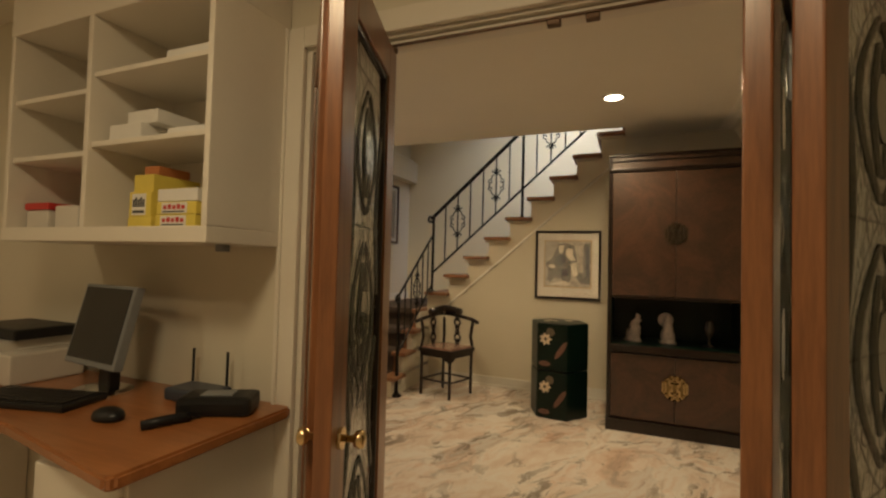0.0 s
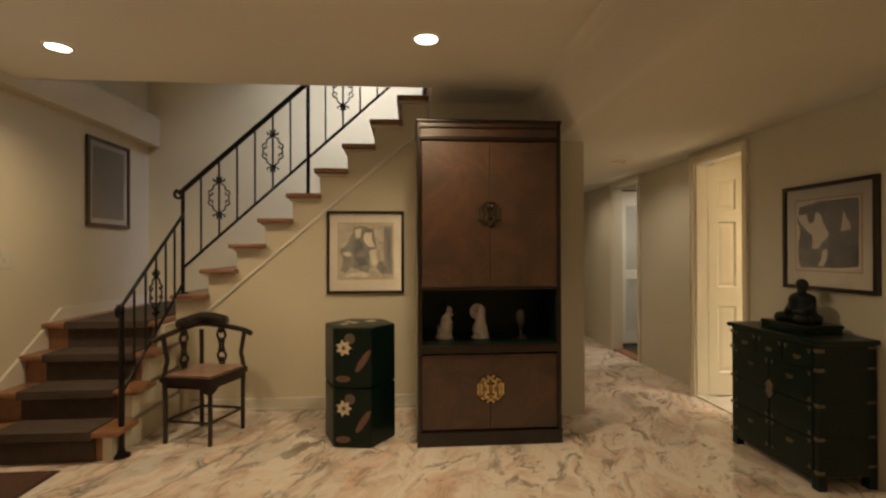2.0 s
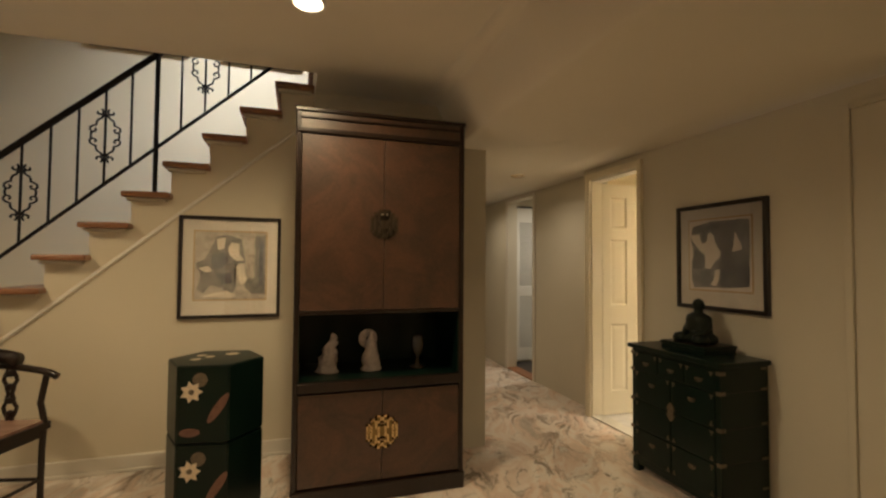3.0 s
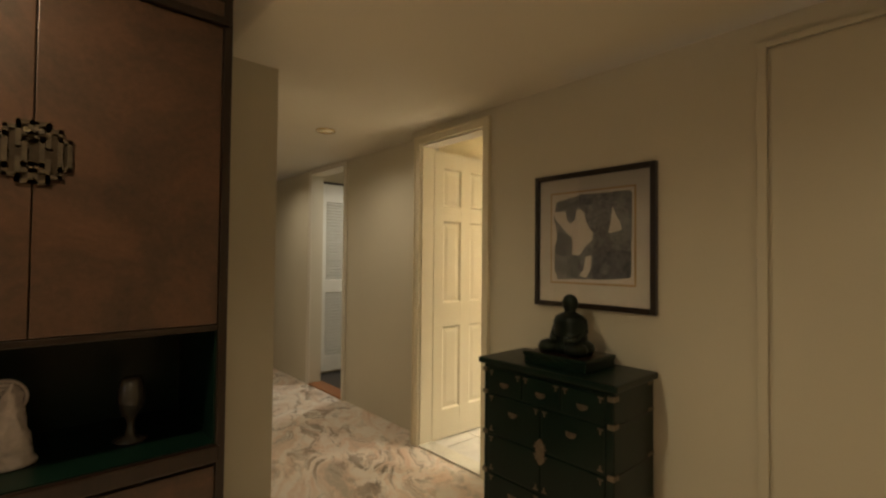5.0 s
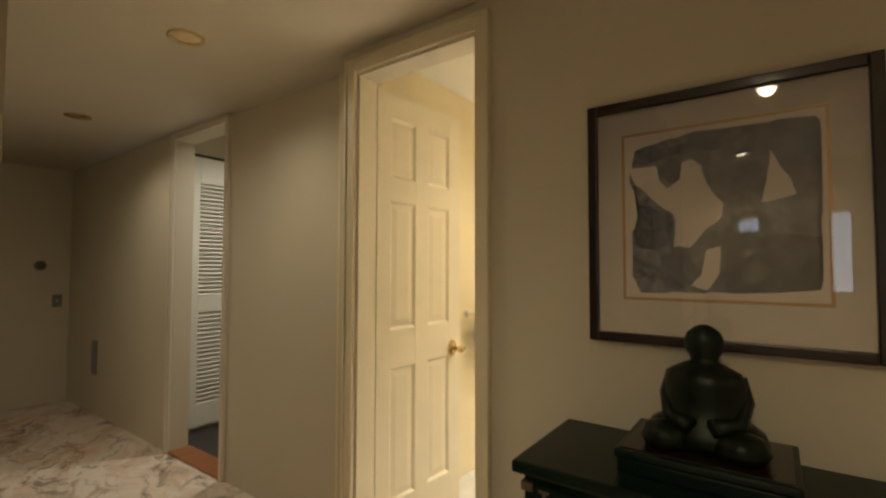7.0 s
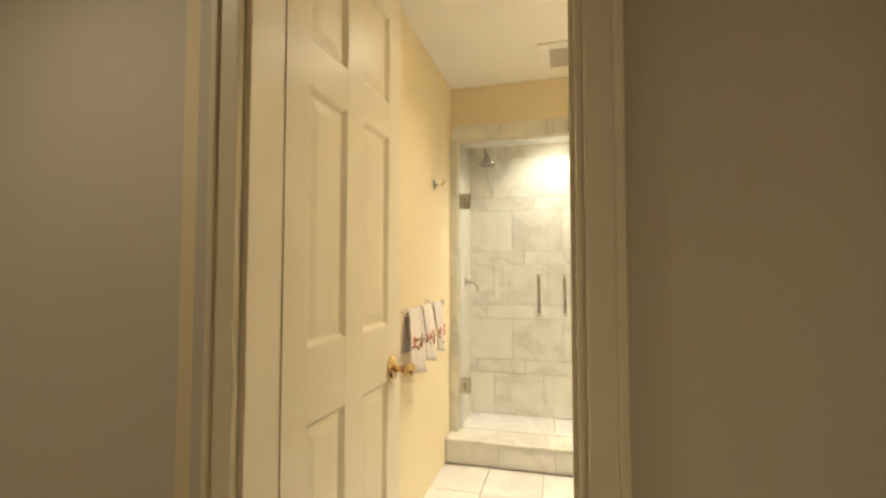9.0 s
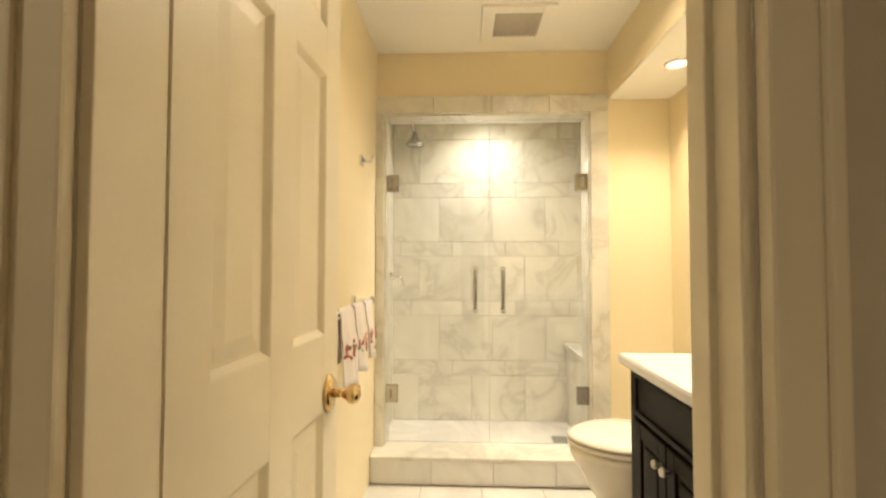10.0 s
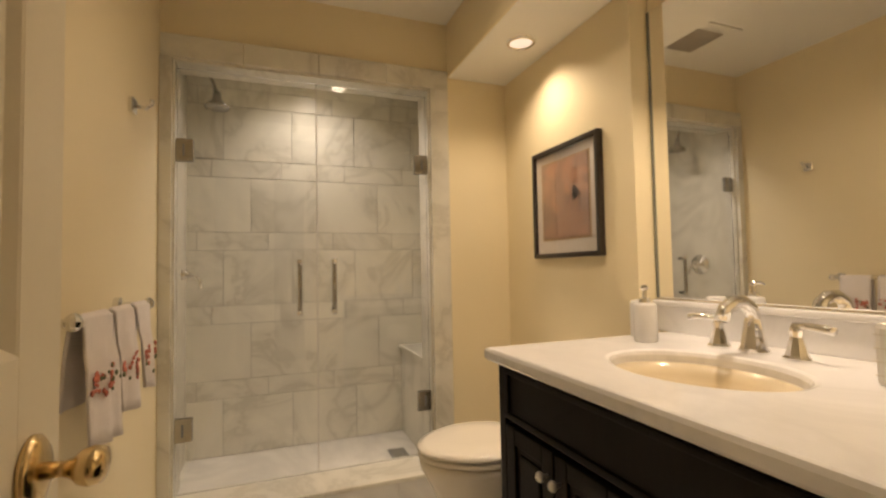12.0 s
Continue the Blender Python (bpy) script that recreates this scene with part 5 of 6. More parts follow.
part("jamb", box(OX1 - 0.025, OX1, 1.335, 1.448, 0, OH, 0.003), DOORWOOD, g)
part("head", box(OX0 + 0.02, OX1 - 0.02, 1.335, 1.448, OH - 0.016, OH + 0.001, 0.003), TRIM, g)
for x0, x1 in ((OX0 - 0.075, OX0 + 0.006), (OX1 - 0.006, OX1 + 0.075)):
    part("casing_board", box(x0, x1, 1.310, 1.332, 0, OH + 0.07, 0.005), TRIM, g)
    part("casing_bead", box(x0 if x0 < 0 else x1 - 0.016, x0 + 0.016 if x0 < 0 else x1, 1.300, 1.312, 0, OH + 0.07, 0.004), TRIM, g)
part("casing_head", box(OX0 + 0.006, OX1 - 0.006, 1.310, 1.332, OH - 0.006, OH + 0.07, 0.005), TRIM, g)

# ---- study ----
BK0, BK1 = 1.0, 1.328
shelf = thing("wall_bookcase", (-1.65, 1.16, 1.314), "cream painted wall-hung bookcase with open cubbies", "bookcase")
part("bottom_board", box(-2.205, -1.137, BK0, BK1, 1.314, 1.364, 0.004), TRIM, shelf)
part("top_board", box(-2.205, -1.137, BK0, BK1, 2.10, 2.455, 0.004), TRIM, shelf)
part("back_board", box(-2.205, -1.16, BK1 - 0.015, BK1, 1.364, 2.10), TRIM, shelf)
part("side_board", box(-1.160, -1.137, BK0, BK1, 1.364, 2.10, 0.003), TRIM, shelf)
for x in (-1.722, -2.19):
    part("divider", box(x - 0.012, x + 0.012, BK0 + 0.001, BK1 - 0.014, 1.364, 2.10, 0.003), TRIM, shelf)
for z in (1.640, 1.885):
    part("shelf_board", box(-1.710, -1.160, BK0 + 0.012, BK1 - 0.014, z, z + 0.018, 0.003), TRIM, shelf)
for z in (1.612, 1.832):
    part("shelf_board", box(-2.178, -1.734, BK0 + 0.012, BK1 - 0.014, z, z + 0.018, 0.003), TRIM, shelf)


def carton(name, x0, x1, y0, y1, z0, z1, material, label, band=True):
    g = thing(name, ((x0 + x1) / 2, (y0 + y1) / 2, z0), label, "box")
    part("carton", box(x0, x1, y0, y1, z0, z1, 0.003), material, g)
    if band:
        w, h = x1 - x0, z1 - z0
        part("print_panel", box(x0 + 0.14 * w, x1 - 0.22 * w, y0 - 0.001, y0 + 0.001, z0 + 0.08 * h, z0 + 0.92 * h), PAPER, g)
        for i in range(5):
            u = x0 + (0.19 + 0.115 * i) * w
            part("print_bar", box(u, u + 0.08 * w, y0 - 0.002, y0 + 0.0005, z0 + 0.40 * h, z0 + (0.78 if i % 2 else 0.70) * h), INKM if h > 0.06 else REDP, g, "printed label marks")
        part("print_line", box(x0 + 0.18 * w, x1 - 0.28 * w, y0 - 0.002, y0 + 0.0005, z0 + 0.16 * h, z0 + 0.26 * h), INKM, g)
    return g


Z = 1.364
carton("yellow_carton", -1.56, -1.445, 1.05, 1.25, Z, Z + 0.035, YELLOWBOX, "yellow carton at the bottom of a stack", False)
carton("yellow_carton", -1.555, -1.45, 1.05, 1.24, Z + 0.035, Z + 0.120, YELLOWBOX, "yellow ink carton with a dark label")
carton("yellow_carton", -1.55, -1.455, 1.06, 1.24, Z + 0.120, Z + 0.180, YELLOWBOX, "yellow carton on top of the stack", False)
carton("orange_carton", -1.53, -1.46, 1.08, 1.20, Z + 0.180, Z + 0.212, plain("orange_carton_card", (0.45, 0.16, 0.05), 0.6), "small orange carton on the yellow stack", False)
for i in range(3):
    carton("yellow_carton", -1.425 + 0.004 * i, -1.245 + 0.003 * i, 1.05, 1.22, Z + i * 0.042, Z + i * 0.042 + 0.041, YELLOWBOX if i < 2 else PAPER, "flat yellow carton in a stack", i != 2)
carton("white_carton", -1.66, -1.50, 1.04, 1.22, 1.658, 1.718, PAPER, "white paper carton on the shelf", False)
carton("white_carton", -1.60, -1.45, 1.06, 1.22, 1.718, 1.765, PAPER, "white paper carton on the shelf", False)
carton("paper_stack", -1.36, -1.18, 1.03, 1.25, 1.658, 1.680, PAPER, "low stack of papers on the shelf", False)
carton("paper_stack", -1.38, -1.18, 1.03, 1.25, 1.903, 1.935, PAPER, "low stack of papers on the top shelf", False)
g = thing("storage_tub", (-2.08, 1.12, 1.364), "clear plastic tub with a red lid", "container")
part("tub", box(-2.15, -2.01, 1.05, 1.22, Z, Z + 0.07, 0.01), WHITEP, g)
part("lid", box(-2.155, -2.005, 1.045, 1.225, Z + 0.07, Z + 0.098, 0.008), REDP, g, "red snap lid")
g = thing("storage_tub", (-1.90, 1.12, 1.364), "pale translucent plastic tub", "container")
part("tub", box(-1.97, -1.83, 1.05, 1.22, Z, Z + 0.085, 0.01), WHITEP, g)

desk = thing("desk", (-1.9, 1.0, 0), "built-in desk with orange wooden top and cream base", "desk")
b = slab([(-3.4, 0.84), (-1.70, 0.81), (-1.095, 0.715), (-1.075, 0.73), (-1.062, 1.30), (-1.075, 1.325), (-3.4, 1.325)], 0.725, 0.762)
bmesh.ops.bevel(b, geom=list(b.edges), offset=0.008, segments=2, affect="EDGES")
part("desktop", b, DESKWOOD, desk, "orange stained wooden top")
part("base_panel", box(-1.50, -1.13, 0.80, 1.325, 0.0, 0.725, 0.004), TRIM, desk, "cream painted base cabinet")
part("base_panel", box(-3.4, -2.6, 0.90, 1.325, 0.0, 0.725, 0.004), TRIM, desk)
part("base_drawer", box(-1.49, -1.14, 0.785, 0.80, 0.45, 0.70, 0.004), TRIM, desk)
part("drawer_knob", rod((-1.31, 0.765, 0.58), (-1.31, 0.786, 0.58), 0.014, n=12), BRASS, desk)
DZ = 0.762
mon = thing("monitor", (-1.72, 1.12, DZ), "dark flat computer monitor on a silver foot", "monitor")
mm = Matrix.Translation((-1.80, 1.10, DZ)) @ Matrix.Rotation(radians(-5), 4, "Z")
mt = mm @ Matrix.Translation((0, 0, 0.10)) @ Matrix.Rotation(radians(-13), 4, "X")
part("bezel", turned(box(-0.165, 0.165, -0.012, 0.022, 0.0, 0.30, 0.006), mt), GREYP, mon, "grey plastic bezel")
part("screen", turned(box(-0.150, 0.150, -0.0145, -0.010, 0.022, 0.288), mt), SCREEN, mon)
part("rear_shell", turned(box(-0.11, 0.11, 0.02, 0.055, 0.05, 0.26, 0.012), mt), BLACKP, mon)
part("stand_neck", turned(box(-0.04, 0.04, 0.045, 0.085, 0.01, 0.20, 0.01), mm), BLACKP, mon)
part("foot", turned(lathe((0, 0.04, 0), [(0.115, 0), (0.115, 0.008), (0.09, 0.016), (0.03, 0.02)], n=28, sy=0.85), mm), CHROME, mon, "silver oval foot")
kb = thing("keyboard", (-1.75, 0.97, DZ), "black computer keyboard lying on the desk", "keyboard")
km = Matrix.Translation((-1.86, 0.965, DZ)) @ Matrix.Rotation(radians(14), 4, "Z")
part("keyboard_body", turned(box(-0.20, 0.20, -0.085, 0.085, 0, 0.024, 0.008), km), BLACKP, kb)
b = bmesh.new()
for r in range(5):
    for k in range(15):
        box(-0.185 + k * 0.0247, -0.165 + k * 0.0247, -0.070 + r * 0.028, -0.046 + r * 0.028, 0.023, 0.029, 0, b)
tagged(part("keys", turned(b, km), BLACKP, kb), kind="stuff")
b = lathe((-1.475, 0.965, DZ), [(0.036, 0), (0.038, 0.010), (0.034, 0.024), (0.020, 0.034), (0.004, 0.037)], n=20, sx=1.5)
tagged(put_mesh("computer_mouse", turned(b, Matrix.Identity(4)), BLACKP, smooth=True), "black glossy computer mouse on the desk", "mouse")
rt = thing("router", (-1.44, 1.24, DZ), "dark blue-grey router with thin antennas", "router")
part("router_body", box(-1.51, -1.31, 1.17, 1.29, DZ, DZ + 0.045, 0.012), plain("blue_grey_plastic", (0.045, 0.055, 0.075), 0.35), rt)
for x in (-1.505, -1.335):
    part("antenna", rod((x, 1.285, DZ + 0.03), (x, 1.285, DZ + 0.165), 0.005, n=8), BLACKP, rt)
ph = thing("telephone", (-1.25, 1.17, DZ), "black desk telephone base", "telephone")
part("telephone_body", turned(box(-0.115, 0.115, -0.065, 0.065, 0, 0.06, 0.018), Matrix.Translation((-1.235, 1.165, DZ)) @ Matrix.Rotation(radians(28), 4, "Z")), BLACKP, ph)
part("keypad", turned(box(-0.05, 0.05, -0.03, 0.03, 0.058, 0.064, 0.002), Matrix.Translation((-1.235, 1.165, DZ)) @ Matrix.Rotation(radians(28), 4, "Z")), GREYP, ph)
hs = thing("telephone_handset", (-1.26, 1.0, DZ), "black cordless handset lying on the desk", "telephone")
part("handset", tube([(-1.300, 0.945, DZ + 0.012), (-1.275, 0.985, DZ + 0.016), (-1.255, 1.03, DZ + 0.016), (-1.245, 1.06, DZ + 0.012)], 0.016, n=8), BLACKP, hs, smooth=True)
part("cord", tube([(-1.245, 1.06, DZ + 0.006), (-1.235, 1.09, DZ + 0.005), (-1.25, 1.11, DZ + 0.006)], 0.004, n=6), BLACKP, hs)
pr = thing("printer", (-2.3, 1.15, DZ), "beige desktop printer with black top tray", "printer")
part("printer_body", box(-2.60, -2.24, 0.98, 1.31, DZ, DZ + 0.16, 0.012), WHITEP, pr)
part("printer_front", box(-2.36, -2.14, 1.02, 1.28, DZ, DZ + 0.12, 0.01), WHITEP, pr)
part("paper_tray", box(-2.58, -2.20, 1.06, 1.30, DZ + 0.16, DZ + 0.205, 0.012), BLACKP, pr, "black paper tray")
g = thing("cable_mount", (-1.2, 1.1, 1.30), "small dark hook under the bookcase", "hook")
part("hook_plate", box(-1.235, -1.20, 1.12, 1.15, 1.290, 1.315, 0.004), GREYP, g)

# ---- hall details ----
g = thing("door_2", (2.33, 2.3, 0), "flush cream closet door with thin gaps round it", "door", kind="structure")
part("door_leaf", box(2.328, 2.341, 1.95, 2.755, 0.01, 2.05, 0.002), WALL, g)
part("trim_strip", box(2.325, 2.341, 2.768, 2.80, 0.0, 2.085, 0.003), WALL, g)
part("trim_strip", box(2.325, 2.341, 1.95, 2.768, 2.062, 2.085, 0.003), WALL, g)
# Unseen pane, added so that the picture glass mirrors a pale strip.
g = thing("strip_pane", (-2.9, 2.85, 0.85), "tall barred pane added for the pale strip in the picture glass", "window", kind="structure")
part("pane", box(-2.905, -2.895, 2.70, 2.86, 1.0, 1.85), STRIPGLOW, g, "glowing pane seen only as a reflection")
for y in (2.69, 2.78, 2.87):
    part("glazing_bar", box(-2.90, -2.87, y - 0.010, y + 0.010, 0.98, 1.87, 0.003), TRIM, g)
for z in (0.99, 1.27, 1.56, 1.86):
    part("glazing_bar", box(-2.90, -2.872, 2.68, 2.88, z - 0.010, z + 0.010, 0.003), TRIM, g)
# Unseen glowing pane, added for a small blue glint in the picture glass.
g = thing("glint_pane", (-2.9, 3.6, 1.75), "small barred glowing pane added for the blue glint in the picture glass", "window", kind="structure")
part("pane", box(-2.905, -2.895, 3.52, 3.69, 1.675, 1.825), GLINTGLOW, g, "glowing pane seen only as a reflection")
for y in (3.51, 3.564, 3.607, 3.65, 3.70):
    part("glazing_bar", box(-2.90, -2.876, y - 0.007, y + 0.007, 1.66, 1.84, 0.002), TRIM, g)
for z in (1.667, 1.833):
    part("glazing_bar", box(-2.90, -2.878, 3.503, 3.707, z - 0.008, z + 0.008, 0.002), TRIM, g)
g = thing("louvre_door", (2.98, 6.96, 0), "white louvred closet door below a dark track", "door")
LX0, LX1, LY = 2.635, 3.30, 6.945
part("stile", box(LX0, LX0 + 0.13, LY, LY + 0.035, 0.035, 2.10, 0.003), LOUVREP, g)
part("stile", box(LX1 - 0.13, LX1, LY, LY + 0.035, 0.035, 2.10, 0.003), LOUVREP, g)
for z0, z1 in ((0.035, 0.20), (0.90, 1.03), (1.90, 2.10)):
    part("rail", box(LX0 + 0.13, LX1 - 0.13, LY, LY + 0.035, z0, z1, 0.003), LOUVREP, g)
for z0, z1 in ((0.20, 0.90), (1.03, 1.90)):
    k = int((z1 - z0) / 0.032)
    for i in range(k):
        m = Matrix.Translation(((LX0 + LX1) / 2, LY + 0.017, z0 + 0.016 + i * (z1 - z0) / k)) @ Matrix.Rotation(radians(38), 4, "X")
        part("slat", turned(box(LX0 + 0.13 - (LX0 + LX1) / 2, LX1 - 0.13 - (LX0 + LX1) / 2, -0.022, 0.022, -0.003, 0.003), m), LOUVREP, g)
part("door_top_line", box(2.592, 3.4, LY + 0.005, 6.984, 2.104, 2.122, 0.002), FRAMEB, g, "dark track line above the louvred door")
g = thing("outlet_plate", (2.46, 8.0, 0.4), "small painted wall plate in the passage", "wall plate")
part("plate", box(2.462, 2.471, 8.05, 8.16, 0.33, 0.62, 0.003), GREYP, g)
g = thing("thermostat", (2.25, 8.82, 1.26), "small round dark thermostat on the passage end wall", "thermostat")
part("thermostat_base", rod((2.25, 8.805, 1.26), (2.25, 8.82, 1.26), 0.045, n=20), GREYP, g)
part("dial", rod((2.25, 8.795, 1.26), (2.25, 8.806, 1.26), 0.032, n=20), OLIVE, g)
g = thing("light_switch", (2.38, 8.82, 0.93), "small painted switch plate on the passage end wall", "light switch")
part("plate", box(2.345, 2.415, 8.813, 8.82, 0.875, 0.99, 0.003), GREYP, g)
part("toggle", box(2.374, 2.386, 8.805, 8.814, 0.92, 0.945, 0.002), WHITEP, g)

# ---- bathroom door ----
door = thing("door_1", (2.46, 4.789, 0), "open cream six-panel bathroom door with brass knob", "door", kind="structure")
DW, DHH = 0.600, 2.035
dm = Matrix.Translation((2.450, 4.790, 0.010)) @ Matrix.Rotation(radians(-2.9), 4, "Z")
part("door_core", turned(box(0.002, DW - 0.002, -0.022, -0.013, 0.002, DHH - 0.002), dm), DOORP, door)
cols = ((0.085, 0.252), (0.343, 0.508))
rows_z = ((0.20, 0.790), (0.957, 1.540), (1.645, 1.92))
for x0, x1 in ((0, cols[0][0]), (cols[0][1], cols[1][0]), (cols[1][1], DW)):
    part("stile", turned(box(x0, x1, -0.035, 0.0, 0, DHH, 0.0006), dm), DOORP, door)
for z0, z1 in zip((0, 0.790, 1.540, 1.92), (0.20, 0.957, 1.645, DHH)):
    for x0, x1 in cols:
        part("rail", turned(box(x0, x1, -0.0348, -0.0002, z0, z1, 0.0006), dm), DOORP, door)
for z0, z1 in rows_z:
    for x0, x1 in cols:
        b = bmesh.new()
        loops = []
        for i, y in ((0.0, -0.0346), (0.003, -0.0330), (0.013, -0.0232), (0.020, -0.0232), (0.046, -0.0262), (0.046, -0.0088), (0.020, -0.0118), (0.013, -0.0118), (0.003, -0.0020), (0.0, -0.0004)):
            loops.append([b.verts.new((x, y, z)) for x, z in ((x0 + i, z0 + i), (x1 - i, z0 + i), (x1 - i, z1 - i), (x0 + i, z1 - i))])
        b.faces.new(loops[4])
        b.faces.new(loops[5][::-1])
        for group in (loops[:5], loops[5:]):
            for la, lb in zip(group, group[1:]):
                for k in range(4):
                    b.faces.new((la[k], la[(k + 1) % 4], lb[(k + 1) % 4], lb[k]))
        bmesh.ops.recalc_face_normals(b, faces=b.faces)
        part("raised_panel", turned(b, dm), DOORP, door)
kz = 0.822
for sgn in (-1, 1):
    yb = -0.036 if sgn < 0 else 0.001
    km2 = dm @ Matrix.Translation((DW - 0.066, yb, kz)) @ Matrix.Rotation(radians(90 if sgn < 0 else -90), 4, "X")
    part("knob_rose", turned(lathe((0, 0, 0), [(0.034, 0), (0.034, 0.005), (0.028, 0.010), (0.016, 0.012)], n=24, sy=1.25), km2), BRASS, door, smooth=True)
    part("knob", turned(lathe((0, 0, 0.010), [(0.013, 0), (0.011, 0.022), (0.016, 0.032), (0.025, 0.040), (0.028, 0.050), (0.025, 0.060), (0.012, 0.064)], n=24, sy=0.8), km2), BRASS, door, "polished brass door knob", smooth=True)
for zz in (0.2, 1.0, 1.8):
    part("hinge", rod((2.456, 4.795, zz - 0.045), (2.456, 4.795, zz + 0.045), 0.006, n=8), BRASS, door)

# ---- vanity ----
VX0, VX1, VF, VB, VZ = 2.50, 3.470, 3.880, 3.22, 0.833
van = thing("vanity_cabinet", (3.0, 3.55, 0), "espresso dark wood vanity cabinet with raised panels", "cabinet")
part("carcass", box(VX0, VX1 - 0.012, VB, VF - 0.022, 0.10, 0.62, 0.003), VANITY, van)
part("top_rail", box(VX0, VX1 - 0.012, VF - 0.045, VF - 0.023, 0.62, VZ - 0.036, 0.002), VANITY, van)
part("toe_kick", box(VX0, VX1 - 0.03, VB, VF - 0.08, 0.0, 0.10), VANITY, van)
for x0, x1 in ((VX1 - 0.035, VX1), (VX0, VX0 + 0.03)):
    part("corner_post", box(x0, x1, VF - 0.035, VF, 0.0, VZ - 0.035, 0.004), VANITY, van)
    part("corner_post", box(x0, x1, VB, VB + 0.04, 0.0, VZ - 0.035, 0.004), VANITY, van)
part("drawer_front", box(VX0 + 0.035, VX1 - 0.040, VF - 0.022, VF - 0.002, 0.655, 0.785, 0.003), VANITY, van)
b = bmesh.new()
for x0, x1, z0, z1 in ((VX0 + 0.035, VX1 - 0.04, 0.770, 0.785), (VX0 + 0.035, VX1 - 0.04, 0.655, 0.672), (VX0 + 0.035, VX0 + 0.055, 0.672, 0.77), (VX1 - 0.06, VX1 - 0.04, 0.672, 0.77)):
    box(x0, x1, VF - 0.004, VF + 0.006, z0, z1, 0.004, b)
part("drawer_moulding", b, VANITY, van)
nd = 4
wd = (VX1 - 0.04 - VX0 - 0.035) / nd
for i in range(nd):
    x0 = VX0 + 0.035 + i * wd + 0.003
    x1 = x0 + wd - 0.006
    d = part("cabinet_door", box(x0, x1, VF - 0.022, VF - 0.004, 0.115, 0.640, 0.003), VANITY, van)
    b = bmesh.new()
    for a0, a1, z0, z1 in ((x0, x0 + 0.045, 0.115, 0.64), (x1 - 0.045, x1, 0.115, 0.64), (x0 + 0.045, x1 - 0.045, 0.595, 0.64), (x0 + 0.045, x1 - 0.045, 0.115, 0.165)):
        box(a0, a1, VF - 0.006, VF + 0.004, z0, z1, 0.004, b)
    part("door_frame", b, VANITY, d)
    part("raised_panel", box(x0 + 0.060, x1 - 0.060, VF - 0.010, VF + 0.001, 0.18, 0.58, 0.008), VANITY, d)
    kx = x0 + 0.022 if i % 2 else x1 - 0.022
    part("knob", turned(lathe((0, 0, 0), [(0.005, 0), (0.005, 0.012), (0.011, 0.015), (0.0135, 0.022), (0.009, 0.028)], n=8), Matrix.Translation((kx, VF + 0.003, 0.582)) @ Matrix.Rotation(radians(-90), 4, "X")), plain("crystal_knob_glass", (0.62, 0.60, 0.57), 0.06, 0.6, vary=0.15) if i == 0 else bpy.data.materials["crystal_knob_glass"], d, "clear faceted knob", smooth=True)
part("side_panel", box(VX1 - 0.010, VX1 - 0.002, VB + 0.04, VF - 0.035, 0.10, VZ - 0.035, 0.002), VANITY, van)

# counter with an oval opening for the basin
SX, SY, SA, SB = 3.070, 3.598, 0.205, 0.158
ctop = thing("vanity_counter", (3.0, 3.55, VZ - 0.035), "white marble vanity counter with backsplash", "counter")
b = bmesh.new()
n = 64
CX_0, CX_1, CY_0, CY_1 = 2.478, 3.500, 3.217, 3.908


def rim(t2):
    dx, dy = math.cos(t2), math.sin(t2)
    k = min(((CX_1 - SX) / dx if dx > 1e-6 else (CX_0 - SX) / dx if dx < -1e-6 else 9), ((CY_1 - SY) / dy if dy > 1e-6 else (CY_0 - SY) / dy if dy < -1e-6 else 9))
    return SX + dx * k, SY + dy * k


angles = sorted([2 * math.pi * k / n for k in range(n)] + [math.atan2(y - SY, x - SX) % (2 * math.pi) for x in (CX_0, CX_1) for y in (CY_0, CY_1)])
loops = []
for z, grow in ((VZ - 0.035, -0.006), (VZ - 0.028, 0.0), (VZ - 0.010, 0.0), (VZ - 0.002, -0.005), (VZ, -0.012)):
    row = []
    for t2 in angles:
        x, y = rim(t2)
        x = SX + (x - SX) * (1 + grow / 0.4)
        y = SY + (y - SY) * (1 + grow / 0.4)
        row.append(b.verts.new((x, y, z)))
    loops.append(row)
for grow, z in ((0.014, VZ), (0.004, VZ - 0.003), (0.0, VZ - 0.012), (0.0, VZ - 0.035)):
    loops.append([b.verts.new((SX + (SA + grow) * math.cos(t2), SY + (SB + grow) * math.sin(t2), z)) for t2 in angles])
loops.append(loops[0])
for a, c2 in zip(loops, loops[1:]):
    for k in range(len(angles)):
        j = (k + 1) % len(angles)
        b.faces.new((a[k], a[j], c2[j], c2[k]))
bmesh.ops.recalc_face_normals(b, faces=b.faces)
part("countertop", b, COUNTER, ctop)
part("backsplash", box(2.478, 3.548, BSM, BSM + 0.024, VZ - 0.001, VZ + 0.085, 0.004), COUNTER, ctop)
part("backsplash_cap", box(2.478, 3.548, BSM, BSM + 0.034, VZ + 0.085, VZ + 0.104, 0.006), COUNTER, ctop)
b = bmesh.new()
rows2 = [(1.0, -0.030), (0.97, -0.06), (0.88, -0.10), (0.70, -0.135), (0.40, -0.15), (0.10, -0.155)]
vs = [[b.verts.new((SX + (SA + 0.004) * s * math.cos(2 * math.pi * k / 48), SY + (SB + 0.004) * s * math.sin(2 * math.pi * k / 48), VZ + h)) for k in range(48)] for s, h in rows2]
for a, c2 in zip(vs, vs[1:]):
    for k in range(48):
        b.faces.new((a[k], a[(k + 1) % 48], c2[(k + 1) % 48], c2[k]))
b.faces.new(vs[-1])
bmesh.ops.recalc_face_normals(b, faces=b.faces)
